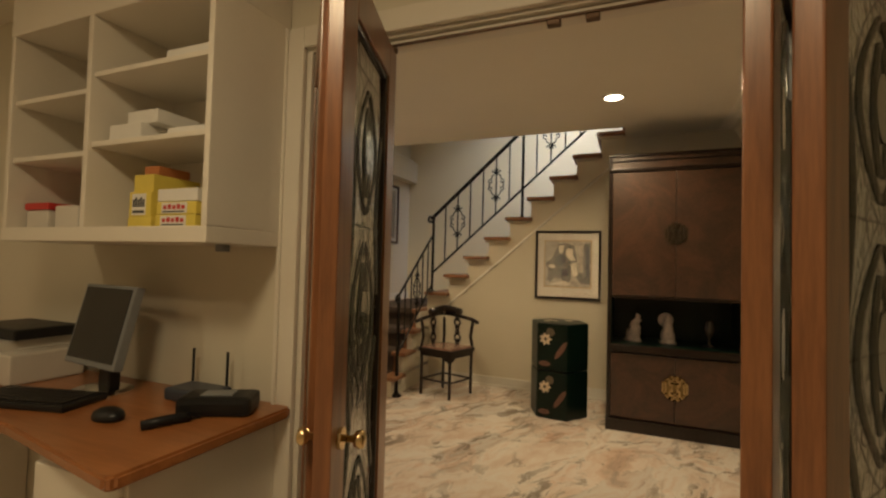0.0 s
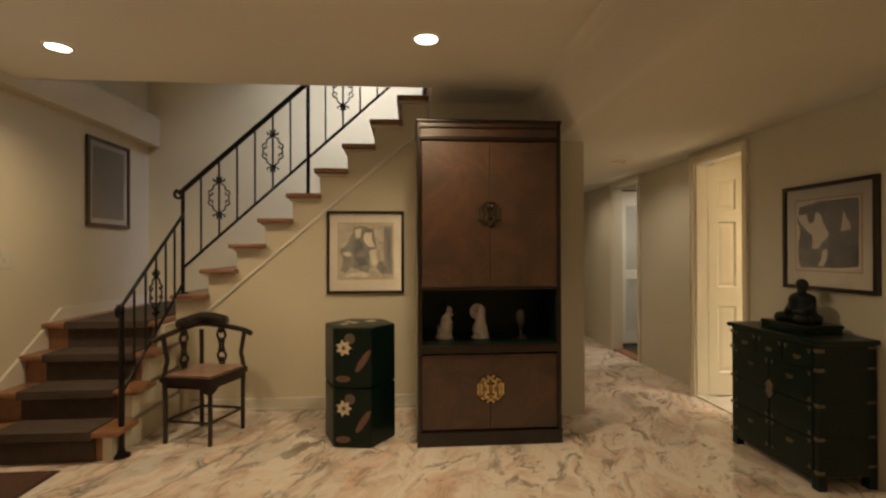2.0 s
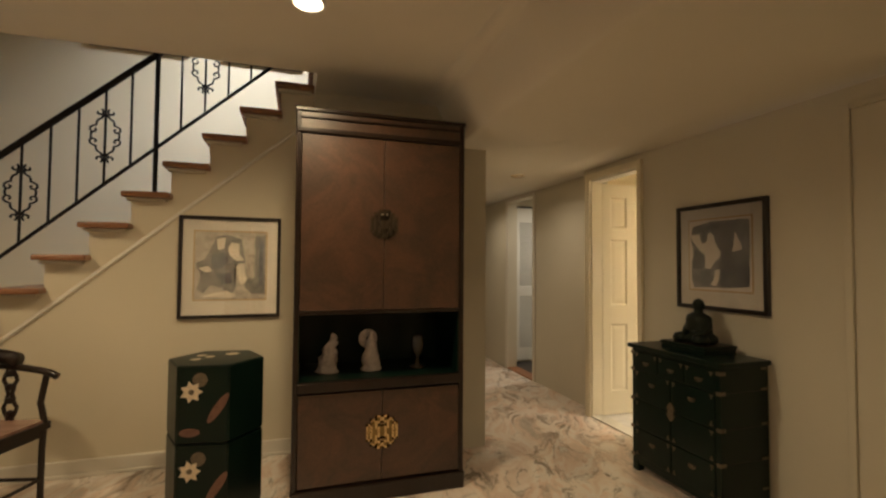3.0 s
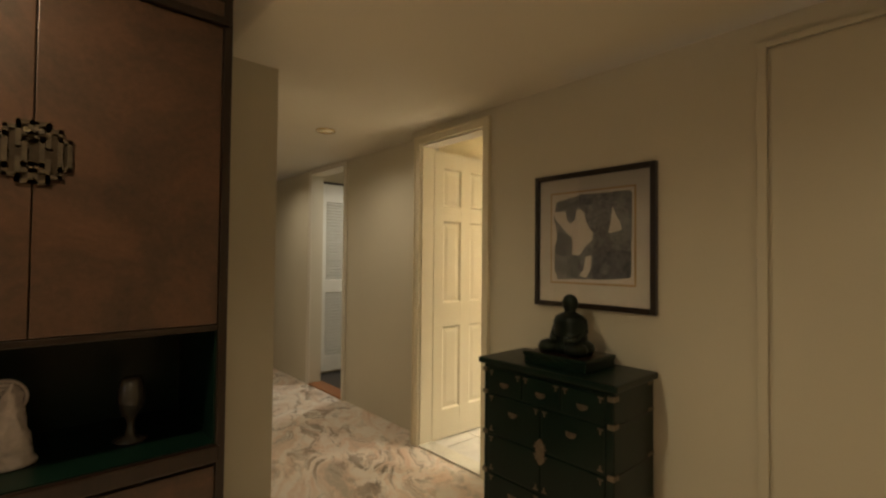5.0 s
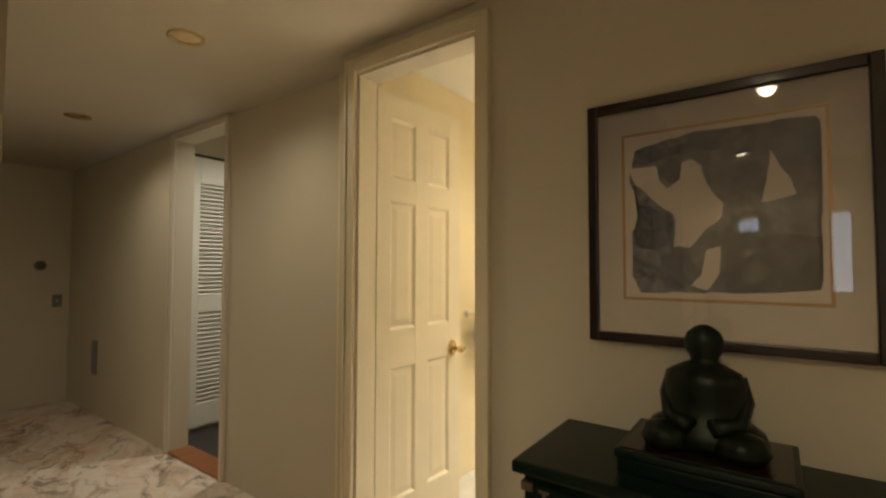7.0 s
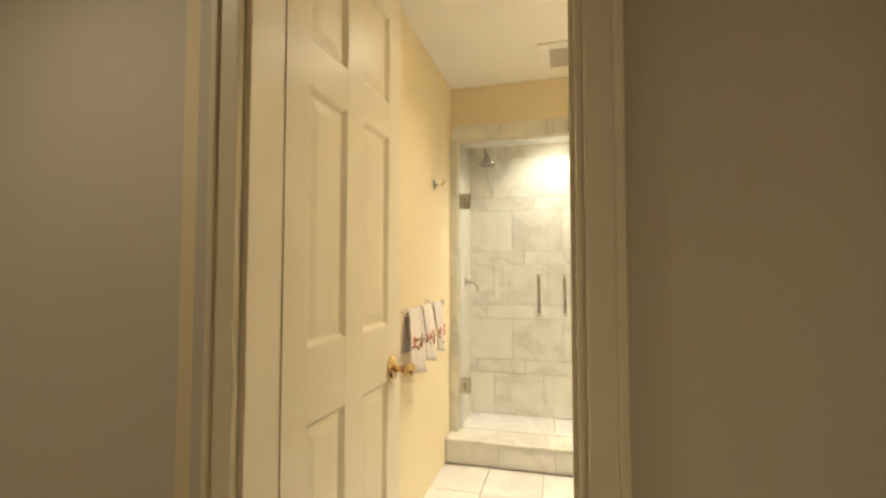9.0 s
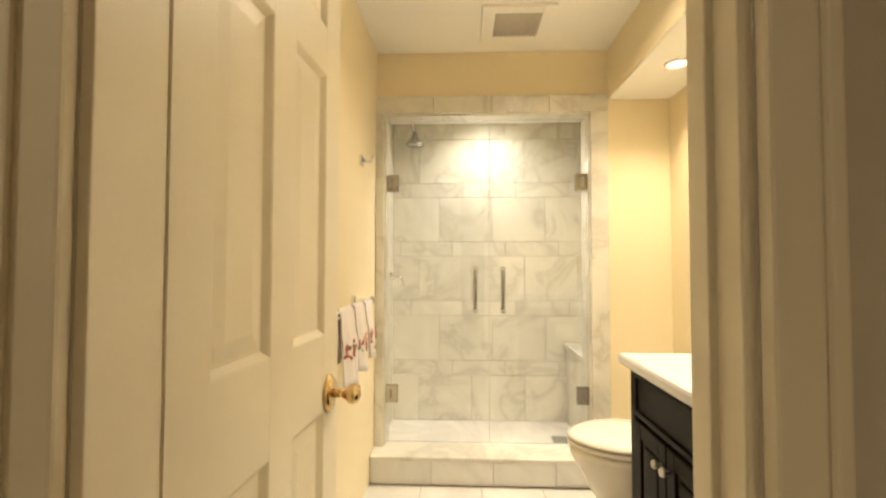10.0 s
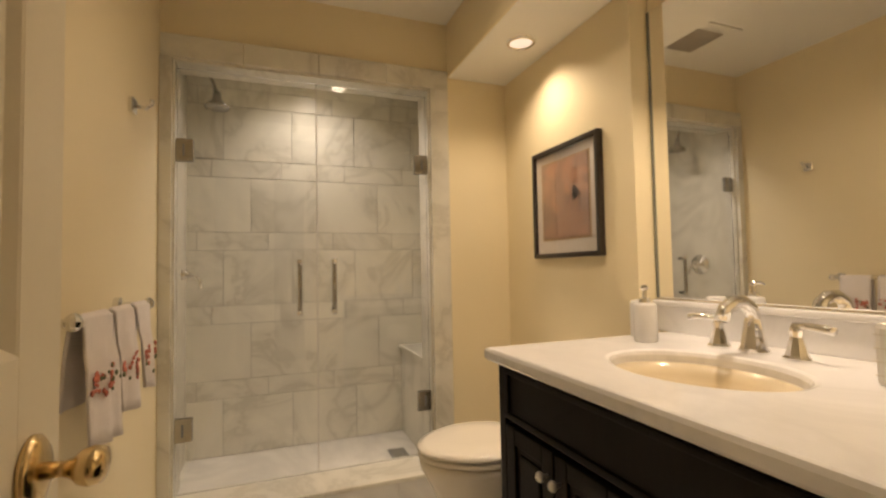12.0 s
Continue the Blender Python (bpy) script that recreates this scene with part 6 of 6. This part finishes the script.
basin = put_mesh("basin", b, plain("biscuit_porcelain", (0.78, 0.68, 0.50), 0.12, scale=2, vary=0.02, bump=0.0, coat=0.3), None, smooth=True)
basin.modifiers.new("thickness", "SOLIDIFY").thickness = 0.006
tagged(basin, "oval biscuit porcelain basin set under the counter", "basin")
# faucet set
fc = thing("basin_faucet", (3.12, 3.36, VZ), "chrome widespread basin faucet with lever handles", "faucet")
FX, FY = 3.122, 3.350
part("spout_base", lathe((FX, FY, VZ), [(0.036, 0), (0.036, 0.006), (0.030, 0.012), (0.024, 0.045), (0.019, 0.078), (0.016, 0.086)], n=8), CHROME, fc)
part("spout", tube([(FX, FY, VZ + 0.07), (FX, FY - 0.002, VZ + 0.090), (FX - 0.001, FY + 0.010, VZ + 0.112), (FX - 0.002, FY + 0.036, VZ + 0.127), (FX - 0.003, FY + 0.070, VZ + 0.128), (FX - 0.004, FY + 0.098, VZ + 0.112), (FX - 0.004, FY + 0.112, VZ + 0.086)], 0.0165, n=14), CHROME, fc, smooth=True)
for hx, s in ((3.216, 1), (3.022, -1)):
    part("handle_base", lathe((hx, FY, VZ), [(0.029, 0), (0.029, 0.005), (0.024, 0.010), (0.014, 0.046), (0.012, 0.052), (0.014, 0.066), (0.010, 0.074)], n=8), CHROME, fc)
    part("lever", tube([(hx - s * 0.006, FY, VZ + 0.076), (hx + s * 0.030, FY + 0.004, VZ + 0.079), (hx + s * 0.062, FY + 0.008, VZ + 0.077), (hx + s * 0.084, FY + 0.010, VZ + 0.073)], 0.007, n=10, flat=1.35), CHROME, fc, smooth=True)


def dispenser(x, y, label, pump=True, square=False):
    g2 = thing("soap_dispenser" if pump else "tumbler", (x, y, VZ), label, "soap dispenser" if pump else "tumbler")
    shape = box(x - 0.027, x + 0.027, y - 0.027, y + 0.027, VZ, VZ + 0.112, 0.010) if square else lathe((x, y, VZ), [(0.029, 0), (0.032, 0.003), (0.0325, 0.055), (0.0315, 0.104), (0.028, 0.111), (0.018, 0.113)], n=32)
    part("body", shape, white_marble("marble_bottle", (0.80, 0.78, 0.75), (0.62, 0.6, 0.58), 0.2, False) if "marble_bottle" not in bpy.data.materials else bpy.data.materials["marble_bottle"], g2, smooth=not square)
    for i in range(4 if square else 0):
        part("groove", box(x - 0.0273, x + 0.0273, y - 0.0273, y + 0.0273, VZ + 0.018 + i * 0.024, VZ + 0.020 + i * 0.024), WHITEP, g2)
    if pump:
        part("collar", lathe((x, y, VZ + 0.112), [(0.016, 0), (0.016, 0.012), (0.007, 0.016), (0.006, 0.04)], n=14), CHROME, g2)
        part("pump_head", lathe((x, y, VZ + 0.150), [(0.010, 0), (0.011, 0.008), (0.006, 0.014)], n=12), CHROME, g2)
        part("nozzle", tube([(x, y, VZ + 0.157), (x - 0.014, y + 0.018, VZ + 0.158), (x - 0.020, y + 0.026, VZ + 0.152)], 0.0045, n=8), CHROME, g2)
    return g2


dispenser(3.370, 3.450, "round white marble soap dispenser with chrome pump")
dispenser(3.455, 3.385, "round white marble tumbler beside the dispenser", False)
dispenser(2.795, 3.435, "white ribbed marble tumbler beside the faucet", False, True)
g = thing("wall_mirror", (3.03, BSM, 0.944), "large frameless wall mirror above the counter", "mirror")
part("mirror_glass", box(2.48, 3.546, BSM + 0.001, BSM + 0.008, 0.942, 1.945, 0.003), MIRROR, g)
part("mirror_edge", box(3.538, 3.5475, BSM + 0.001, BSM + 0.011, 0.942, 1.945, 0.002), plain("grey_mirror_edge", (0.25, 0.26, 0.22), 0.2, 0.3), g)

# ---- toilet ----
wc = thing("toilet", (3.87, 3.62, 0), "bone white toilet with closed lid", "toilet")
TXC, TYF = 3.875, 3.985


def egg(x, y, w, l, z, s=1.0):
    pts = []
    for k in range(36):
        a = 2 * math.pi * k / 36
        yy = math.sin(a)
        pts.append((x + s * w * math.cos(a) * (1.0 if yy < 0 else 1 - 0.10 * yy * yy), y + s * l * yy * (1.0 if yy > 0 else 0.85), z))
    return pts


def skin(rings, bm=None):
    bm = bm or bmesh.new()
    vs2 = [[bm.verts.new(p) for p in r] for r in rings]
    for a, c2 in zip(vs2, vs2[1:]):
        for k in range(len(a)):
            bm.faces.new((a[k], a[(k + 1) % len(a)], c2[(k + 1) % len(a)], c2[k]))
    bm.faces.new(vs2[0][::-1])
    bm.faces.new(vs2[-1])
    bmesh.ops.recalc_face_normals(bm, faces=bm.faces)
    return bm


TC = TYF - 0.235
part("bowl", skin([egg(TXC, TC - 0.06, 0.115, 0.20, 0.0), egg(TXC, TC - 0.06, 0.11, 0.19, 0.06), egg(TXC, TC - 0.05, 0.105, 0.17, 0.16), egg(TXC, TC - 0.02, 0.15, 0.21, 0.28), egg(TXC, TC, 0.178, 0.232, 0.36), egg(TXC, TC, 0.182, 0.236, 0.385), egg(TXC, TC, 0.175, 0.228, 0.392)]), PORCELAIN, wc, smooth=True)
part("seat", skin([egg(TXC, TC, 0.180, 0.232, 0.393), egg(TXC, TC, 0.187, 0.24, 0.398), egg(TXC, TC, 0.187, 0.24, 0.408), egg(TXC, TC, 0.180, 0.232, 0.413)]), PORCELAIN, wc)
part("lid", skin([egg(TXC, TC, 0.182, 0.235, 0.416), egg(TXC, TC, 0.188, 0.242, 0.420), egg(TXC, TC, 0.187, 0.240, 0.430), egg(TXC, TC, 0.165, 0.215, 0.438), egg(TXC, TC, 0.08, 0.12, 0.441)]), PORCELAIN, wc, smooth=True)
part("tank", box(TXC - 0.22, TXC + 0.22, BS + 0.01, BS + 0.20, 0.36, 0.58, 0.02), PORCELAIN, wc)
part("tank_lid", box(TXC - 0.23, TXC + 0.23, BS + 0.005, BS + 0.21, 0.58, 0.612, 0.012), PORCELAIN, wc)
part("flush_lever", tube([(TXC + 0.18, BS + 0.19, 0.53), (TXC + 0.18, BS + 0.222, 0.53), (TXC + 0.26, BS + 0.225, 0.525)], 0.006, n=8), CHROME, wc)

# ---- shower ----
trim = thing("trim_shower_surround", (4.46, 4.3, 0), "white veined marble surround of the shower opening", "surround", kind="structure")
part("surround_piece", box(4.438, 4.462, SY0 - 0.095, SY0, 0.0, SH, 0.003), WMARBLE, trim)
part("surround_piece", box(4.438, 4.462, SY1, 4.899, 0.0, SH, 0.003), WMARBLE, trim)
x0 = SY0 - 0.095
for i in range(4):
    y0, y1 = x0 + i * (4.899 - x0) / 4, x0 + (i + 1) * (4.899 - x0) / 4 - 0.002
    part("surround_piece", box(4.438, 4.462, y0, y1, SH, SH + 0.095, 0.003), WMARBLE, trim)
part("reveal_piece", box(4.462, 4.615, SY0 - 0.001, SY0 + 0.008, 0.13, SH, 0.002), WMARBLE, trim)
part("reveal_piece", box(4.462, 4.615, SY1 - 0.008, SY1 + 0.001, 0.13, SH, 0.002), WMARBLE, trim)
part("reveal_piece", box(4.462, 4.615, SY0, SY1, SH - 0.008, SH + 0.001, 0.002), WMARBLE, trim)
g = thing("shower_curb", (4.42, 4.25, 0), "white marble shower curb", "curb")
for i in range(4):
    y0 = 3.635 + i * (4.899 - 3.635) / 4
    part("curb_face", box(4.318, 4.33, y0, y0 + (4.899 - 3.635) / 4 - 0.002, 0.0, 0.122, 0.002), FMARBLE, g)
part("curb_core", box(4.33, 4.53, 3.635, 4.899, 0.0, 0.12), GROUT, g)
part("curb_top", box(4.310, 4.54, 3.635, 4.899, 0.120, 0.140, 0.005), WMARBLE, g)
sd = thing("shower_door", (GX, 4.29, 0.14), "frameless clear glass double shower door", "shower door")
for y0, y1 in ((SY0 + 0.012, 4.272), (4.277, SY1 - 0.012)):
    p = part("glass_panel", box(GX - 0.005, GX + 0.005, y0, y1, 0.152, SH - 0.03, 0.001), GLASS, sd, "clear glass panel")
    p.visible_shadow = False
part("door_seal", box(GX - 0.007, GX + 0.007, 4.2725, 4.2765, 0.152, SH - 0.03, 0.001), WHITEP, sd, "thin pale seal between the panels")
for y in (4.204, 4.354):
    for zz in (0.872, 1.098):
        part("handle_knob", lathe((GX - 0.050, y, zz - 0.013), [(0.006, 0), (0.013, 0.006), (0.014, 0.013), (0.012, 0.021), (0.005, 0.026)], n=12), CHROME, sd, smooth=True)
    part("pull_handle", tube([(GX - 0.006, y, 0.880), (GX - 0.045, y, 0.880), (GX - 0.052, y, 0.89), (GX - 0.052, y, 1.08), (GX - 0.045, y, 1.09), (GX - 0.006, y, 1.09)], 0.010, n=10), NICKEL, sd, "chrome pull handle", smooth=True)
for y0, y1 in ((SY0 + 0.001, SY0 + 0.074), (SY1 - 0.074, SY1 - 0.001)):
    for z in (1.575, 0.412):
        part("hinge", box(GX - 0.014, GX + 0.014, y0, y1, z - 0.048, z + 0.048, 0.003), NICKEL, sd, "square chrome hinge")
        part("hinge_groove", box(GX - 0.0155, GX - 0.013, (y0 + y1) / 2 - 0.004, (y0 + y1) / 2 + 0.004, z - 0.025, z + 0.025), GREYP, sd)
sh = thing("shower_fixture", (4.8, 4.9, 2.05), "chrome shower head on a curved arm", "shower head")
part("flange", turned(lathe((0, 0, 0), [(0.03, 0), (0.028, 0.006), (0.012, 0.012)], n=18), Matrix.Translation((4.80, 4.90, 2.045)) @ Matrix.Rotation(radians(90), 4, "X")), CHROME, sh)
part("arm", tube([(4.80, 4.90, 2.045), (4.80, 4.80, 2.045), (4.80, 4.755, 2.03), (4.80, 4.735, 1.99), (4.80, 4.728, 1.95)], 0.010, n=10), NICKEL, sh, smooth=True)
part("rose", lathe((4.80, 4.722, 1.868), [(0.055, 0), (0.058, 0.010), (0.045, 0.022), (0.022, 0.045), (0.015, 0.085)], n=24), NICKEL, sh, smooth=True)
vl = thing("shower_valve", (4.8, 4.9, 1.05), "chrome shower valve with lever", "valve")
vm = Matrix.Translation((4.80, 4.90, 1.05)) @ Matrix.Rotation(radians(90), 4, "X")
part("plate", turned(lathe((0, 0, 0), [(0.075, 0), (0.072, 0.006), (0.03, 0.010), (0.022, 0.05), (0.014, 0.06)], n=24), vm), CHROME, vl, smooth=True)
part("lever", tube([(4.80, 4.845, 1.05), (4.80, 4.815, 1.045), (4.80, 4.795, 1.02), (4.80, 4.79, 0.985)], 0.009, n=8), CHROME, vl, smooth=True)
g = thing("shower_bench", (4.85, 3.62, 0.065), "marble corner bench in the shower", "bench")
part("bench_body", box(4.63, 5.10, 3.552, 3.72, 0.065, 0.565, 0.004), WMARBLE, g)
part("bench_top", box(4.618, 5.10, 3.552, 3.735, 0.565, 0.592, 0.004), WMARBLE, g)
g = thing("floor_drain", (4.764, 3.836, 0.066), "square metal shower drain", "drain")
part("grate", box(4.70, 4.83, 3.79, 3.88, 0.066, 0.071, 0.001), GREYP, g)
for i in range(6):
    part("bar", box(4.705 + i * 0.021, 4.714 + i * 0.021, 3.795, 3.875, 0.0712, 0.0735), CHROME, g)

# ---- towels ----
tb = thing("towel_bar", (3.65, 4.9, 0.97), "chrome towel bar on the yellow wall", "towel bar")
part("bar", rod((3.35, 4.815, 0.968), (3.92, 4.815, 0.968), 0.009, n=12), CHROME, tb)
for x in (3.36, 3.91):
    part("bracket", tube([(x, 4.90, 0.968), (x, 4.815, 0.968)], 0.008, n=8), CHROME, tb)
    part("bracket_rose", rod((x, 4.885, 0.968), (x, 4.90, 0.968), 0.022, n=16), CHROME, tb)
    part("finial", lathe((x, 4.815, 0.952), [(0.006, 0), (0.015, 0.008), (0.016, 0.018), (0.012, 0.028), (0.004, 0.034)], n=12), CHROME, tb)


def towel(x0, x1, drop, label):
    g2 = thing("hand_towel", ((x0 + x1) / 2, 4.815, 0.968), label, "towel", "embroidered hand towels")
    bm2 = bmesh.new()
    prof = [(4.836, 0.80), (4.834, 0.90), (4.828, 0.970), (4.815, 0.982), (4.802, 0.970), (4.796, 0.90)] + [(4.792 - 0.0015 * i, 0.90 - (drop - 0.08) * i / 6) for i in range(1, 7)]
    cols2 = []
    for j in range(13):
        f = j / 12
        flare = 1.0
        row = []
        for i, (y, z) in enumerate(prof):
            s = max(0, (0.95 - z)) * 0.25
            x = x0 + (x1 - x0) * (f + (f - 0.5) * s * 1.4)
            row.append(bm2.verts.new((x, y + 0.007 * math.sin(f * 9.0 + x0 * 30) * min(1, max(0, (0.97 - z) * 8)), z - 0.03 * f * (1 if i > 8 else 0))))
        cols2.append(row)
    for a, c2 in zip(cols2, cols2[1:]):
        for i in range(len(prof) - 1):
            bm2.faces.new((a[i], a[i + 1], c2[i + 1], c2[i]))
    t = part("cloth", bm2, TOWEL, g2, smooth=True)
    t.modifiers.new("thickness", "SOLIDIFY").thickness = 0.005
    rnd = random.Random(int(x0 * 1000))
    b3, b4 = bmesh.new(), bmesh.new()
    for i in range(40):
        fx, fz = rnd.random(), rnd.gauss(0, 0.014)
        x = x0 + (x1 - x0) * (0.02 + fx * 0.96)
        y = 4.784 + 0.007 * math.sin(((x - x0) / (x1 - x0)) * 9.0 + x0 * 30)
        z = 0.835 + fz + 0.008 * math.sin(fx * 9)
        bmesh.ops.create_icosphere(b3 if i % 4 else b4, subdivisions=1, radius=0.0045 + 0.003 * rnd.random(), matrix=Matrix.Translation((x, y, z)) @ Matrix.Diagonal((1, 0.5, 1, 1)))
    tagged(part("rose_embroidery", b3, ROSE, g2, "red rose embroidery"), kind="stuff")
    tagged(part("leaf_embroidery", b4, LEAFG, g2, "green leaf embroidery"), kind="stuff")


towel(3.375, 3.535, 0.25, "white hand towel embroidered with red roses")
towel(3.565, 3.705, 0.235, "white hand towel embroidered with red roses")
towel(3.735, 3.870, 0.22, "white hand towel embroidered with red roses")
hk = thing("robe_hook", (4.05, 4.9, 1.60), "small chrome robe hook on the yellow wall", "hook")
part("rose", box(4.02, 4.07, 4.885, 4.90, 1.58, 1.63, 0.005), CHROME, hk)
part("prong", tube([(4.045, 4.885, 1.605), (4.045, 4.855, 1.60), (4.045, 4.84, 1.615), (4.045, 4.838, 1.63)], 0.007, n=8), CHROME, hk, smooth=True)
tp = thing("paper_holder", (3.53, 3.66, 0.62), "chrome toilet paper holder with a roll", "paper holder")
part("post", tube([(3.469, 3.57, 0.62), (3.53, 3.57, 0.62), (3.535, 3.58, 0.62), (3.535, 3.73, 0.62)], 0.007, n=8), CHROME, tp)
part("roll", rod((3.535, 3.60, 0.62), (3.535, 3.71, 0.62), 0.052, n=24), PAPER, tp, "white paper roll")

# ---- ceiling vent ----
vt = thing("ceiling_vent", (4.16, 4.16, BCEIL), "white square ceiling exhaust vent", "vent")
b = bmesh.new()
for x0, x1, y0, y1 in ((3.99, 4.33, 3.99, 4.05), (3.99, 4.33, 4.27, 4.33), (3.99, 4.05, 4.05, 4.27), (4.27, 4.33, 4.05, 4.27)):
    box(x0, x1, y0, y1, BCEIL - 0.012, BCEIL, 0.003, b)
part("frame", b, BCEILP, vt)
part("backing", box(4.05, 4.27, 4.05, 4.27, BCEIL - 0.004, BCEIL - 0.001), plain("grey_vent_mesh", (0.58, 0.53, 0.45), 0.7), vt, "grey grille")
for i in range(12):
    part("slat", box(4.05, 4.27, 4.056 + i * 0.0185, 4.064 + i * 0.0185, BCEIL - 0.012, BCEIL - 0.005), bpy.data.materials["grey_vent_mesh"], vt)

# ---- tiles ----
def tile_mesh(name, sx, sy, sz, bevel, material):
    me = bpy.data.meshes.new(name)
    b2 = box(-sx / 2, sx / 2, -sy / 2, sy / 2, -sz / 2, sz / 2, bevel, seg=1)
    b2.to_mesh(me)
    b2.free()
    me.materials.append(material)
    return me


def place_tile(me, at, parent):
    ob = new("tile", me)
    ob.parent = parent
    ob.location = Vector(at) - origin[parent]
    return ob


back = bpy.data.objects["wall_shower_back"]
tall, slim = tile_mesh("tile_tall", 0.012, 0.3575, 0.302, 0.0015, WMARBLE), tile_mesh("tile_slim", 0.012, 0.3575, 0.0975, 0.0015, WMARBLE)
z, k = 0.067, 0
while z < 2.19:
    h = 0.304 if k % 2 == 0 else 0.100
    me = tall if k % 2 == 0 else slim
    off = (0.0, 0.13, 0.22, 0.06)[k % 4]
    for j in range(-1, 5):
        y = 3.46 + off + j * 0.36
        if 3.40 < y < 5.05:
            place_tile(me, (5.107, y, z + h / 2), back)
    z += h
    k += 1
fb = bpy.data.objects["floor_bath"]
ft = tile_mesh("tile_floor", 0.302, 0.302, 0.010, 0.0015, FMARBLE)
for i in range(6):
    for j in range(6):
        place_tile(ft, (2.62 + i * 0.305, 3.26 + j * 0.305, -0.004), fb)

# Invented fitting round the added bathroom fill lamp.
downlight(3.62, 4.05, BCEIL, 0.05, CHROME, LAMPSOFT, "chrome-trimmed recessed bathroom downlight")
for x, y in ((-0.55, -0.20), (-2.75, -0.75)):
    downlight(x, y, CEIL, 0.07, BCEILP, LAMPGLOW, "lit round recessed study downlight")
# Invented fitting for the added hall fill lamp.
downlight(1.75, 1.85, LOW, 0.055, BRASS, LAMPSOFT, "added out-of-view downlight for the hall fill")
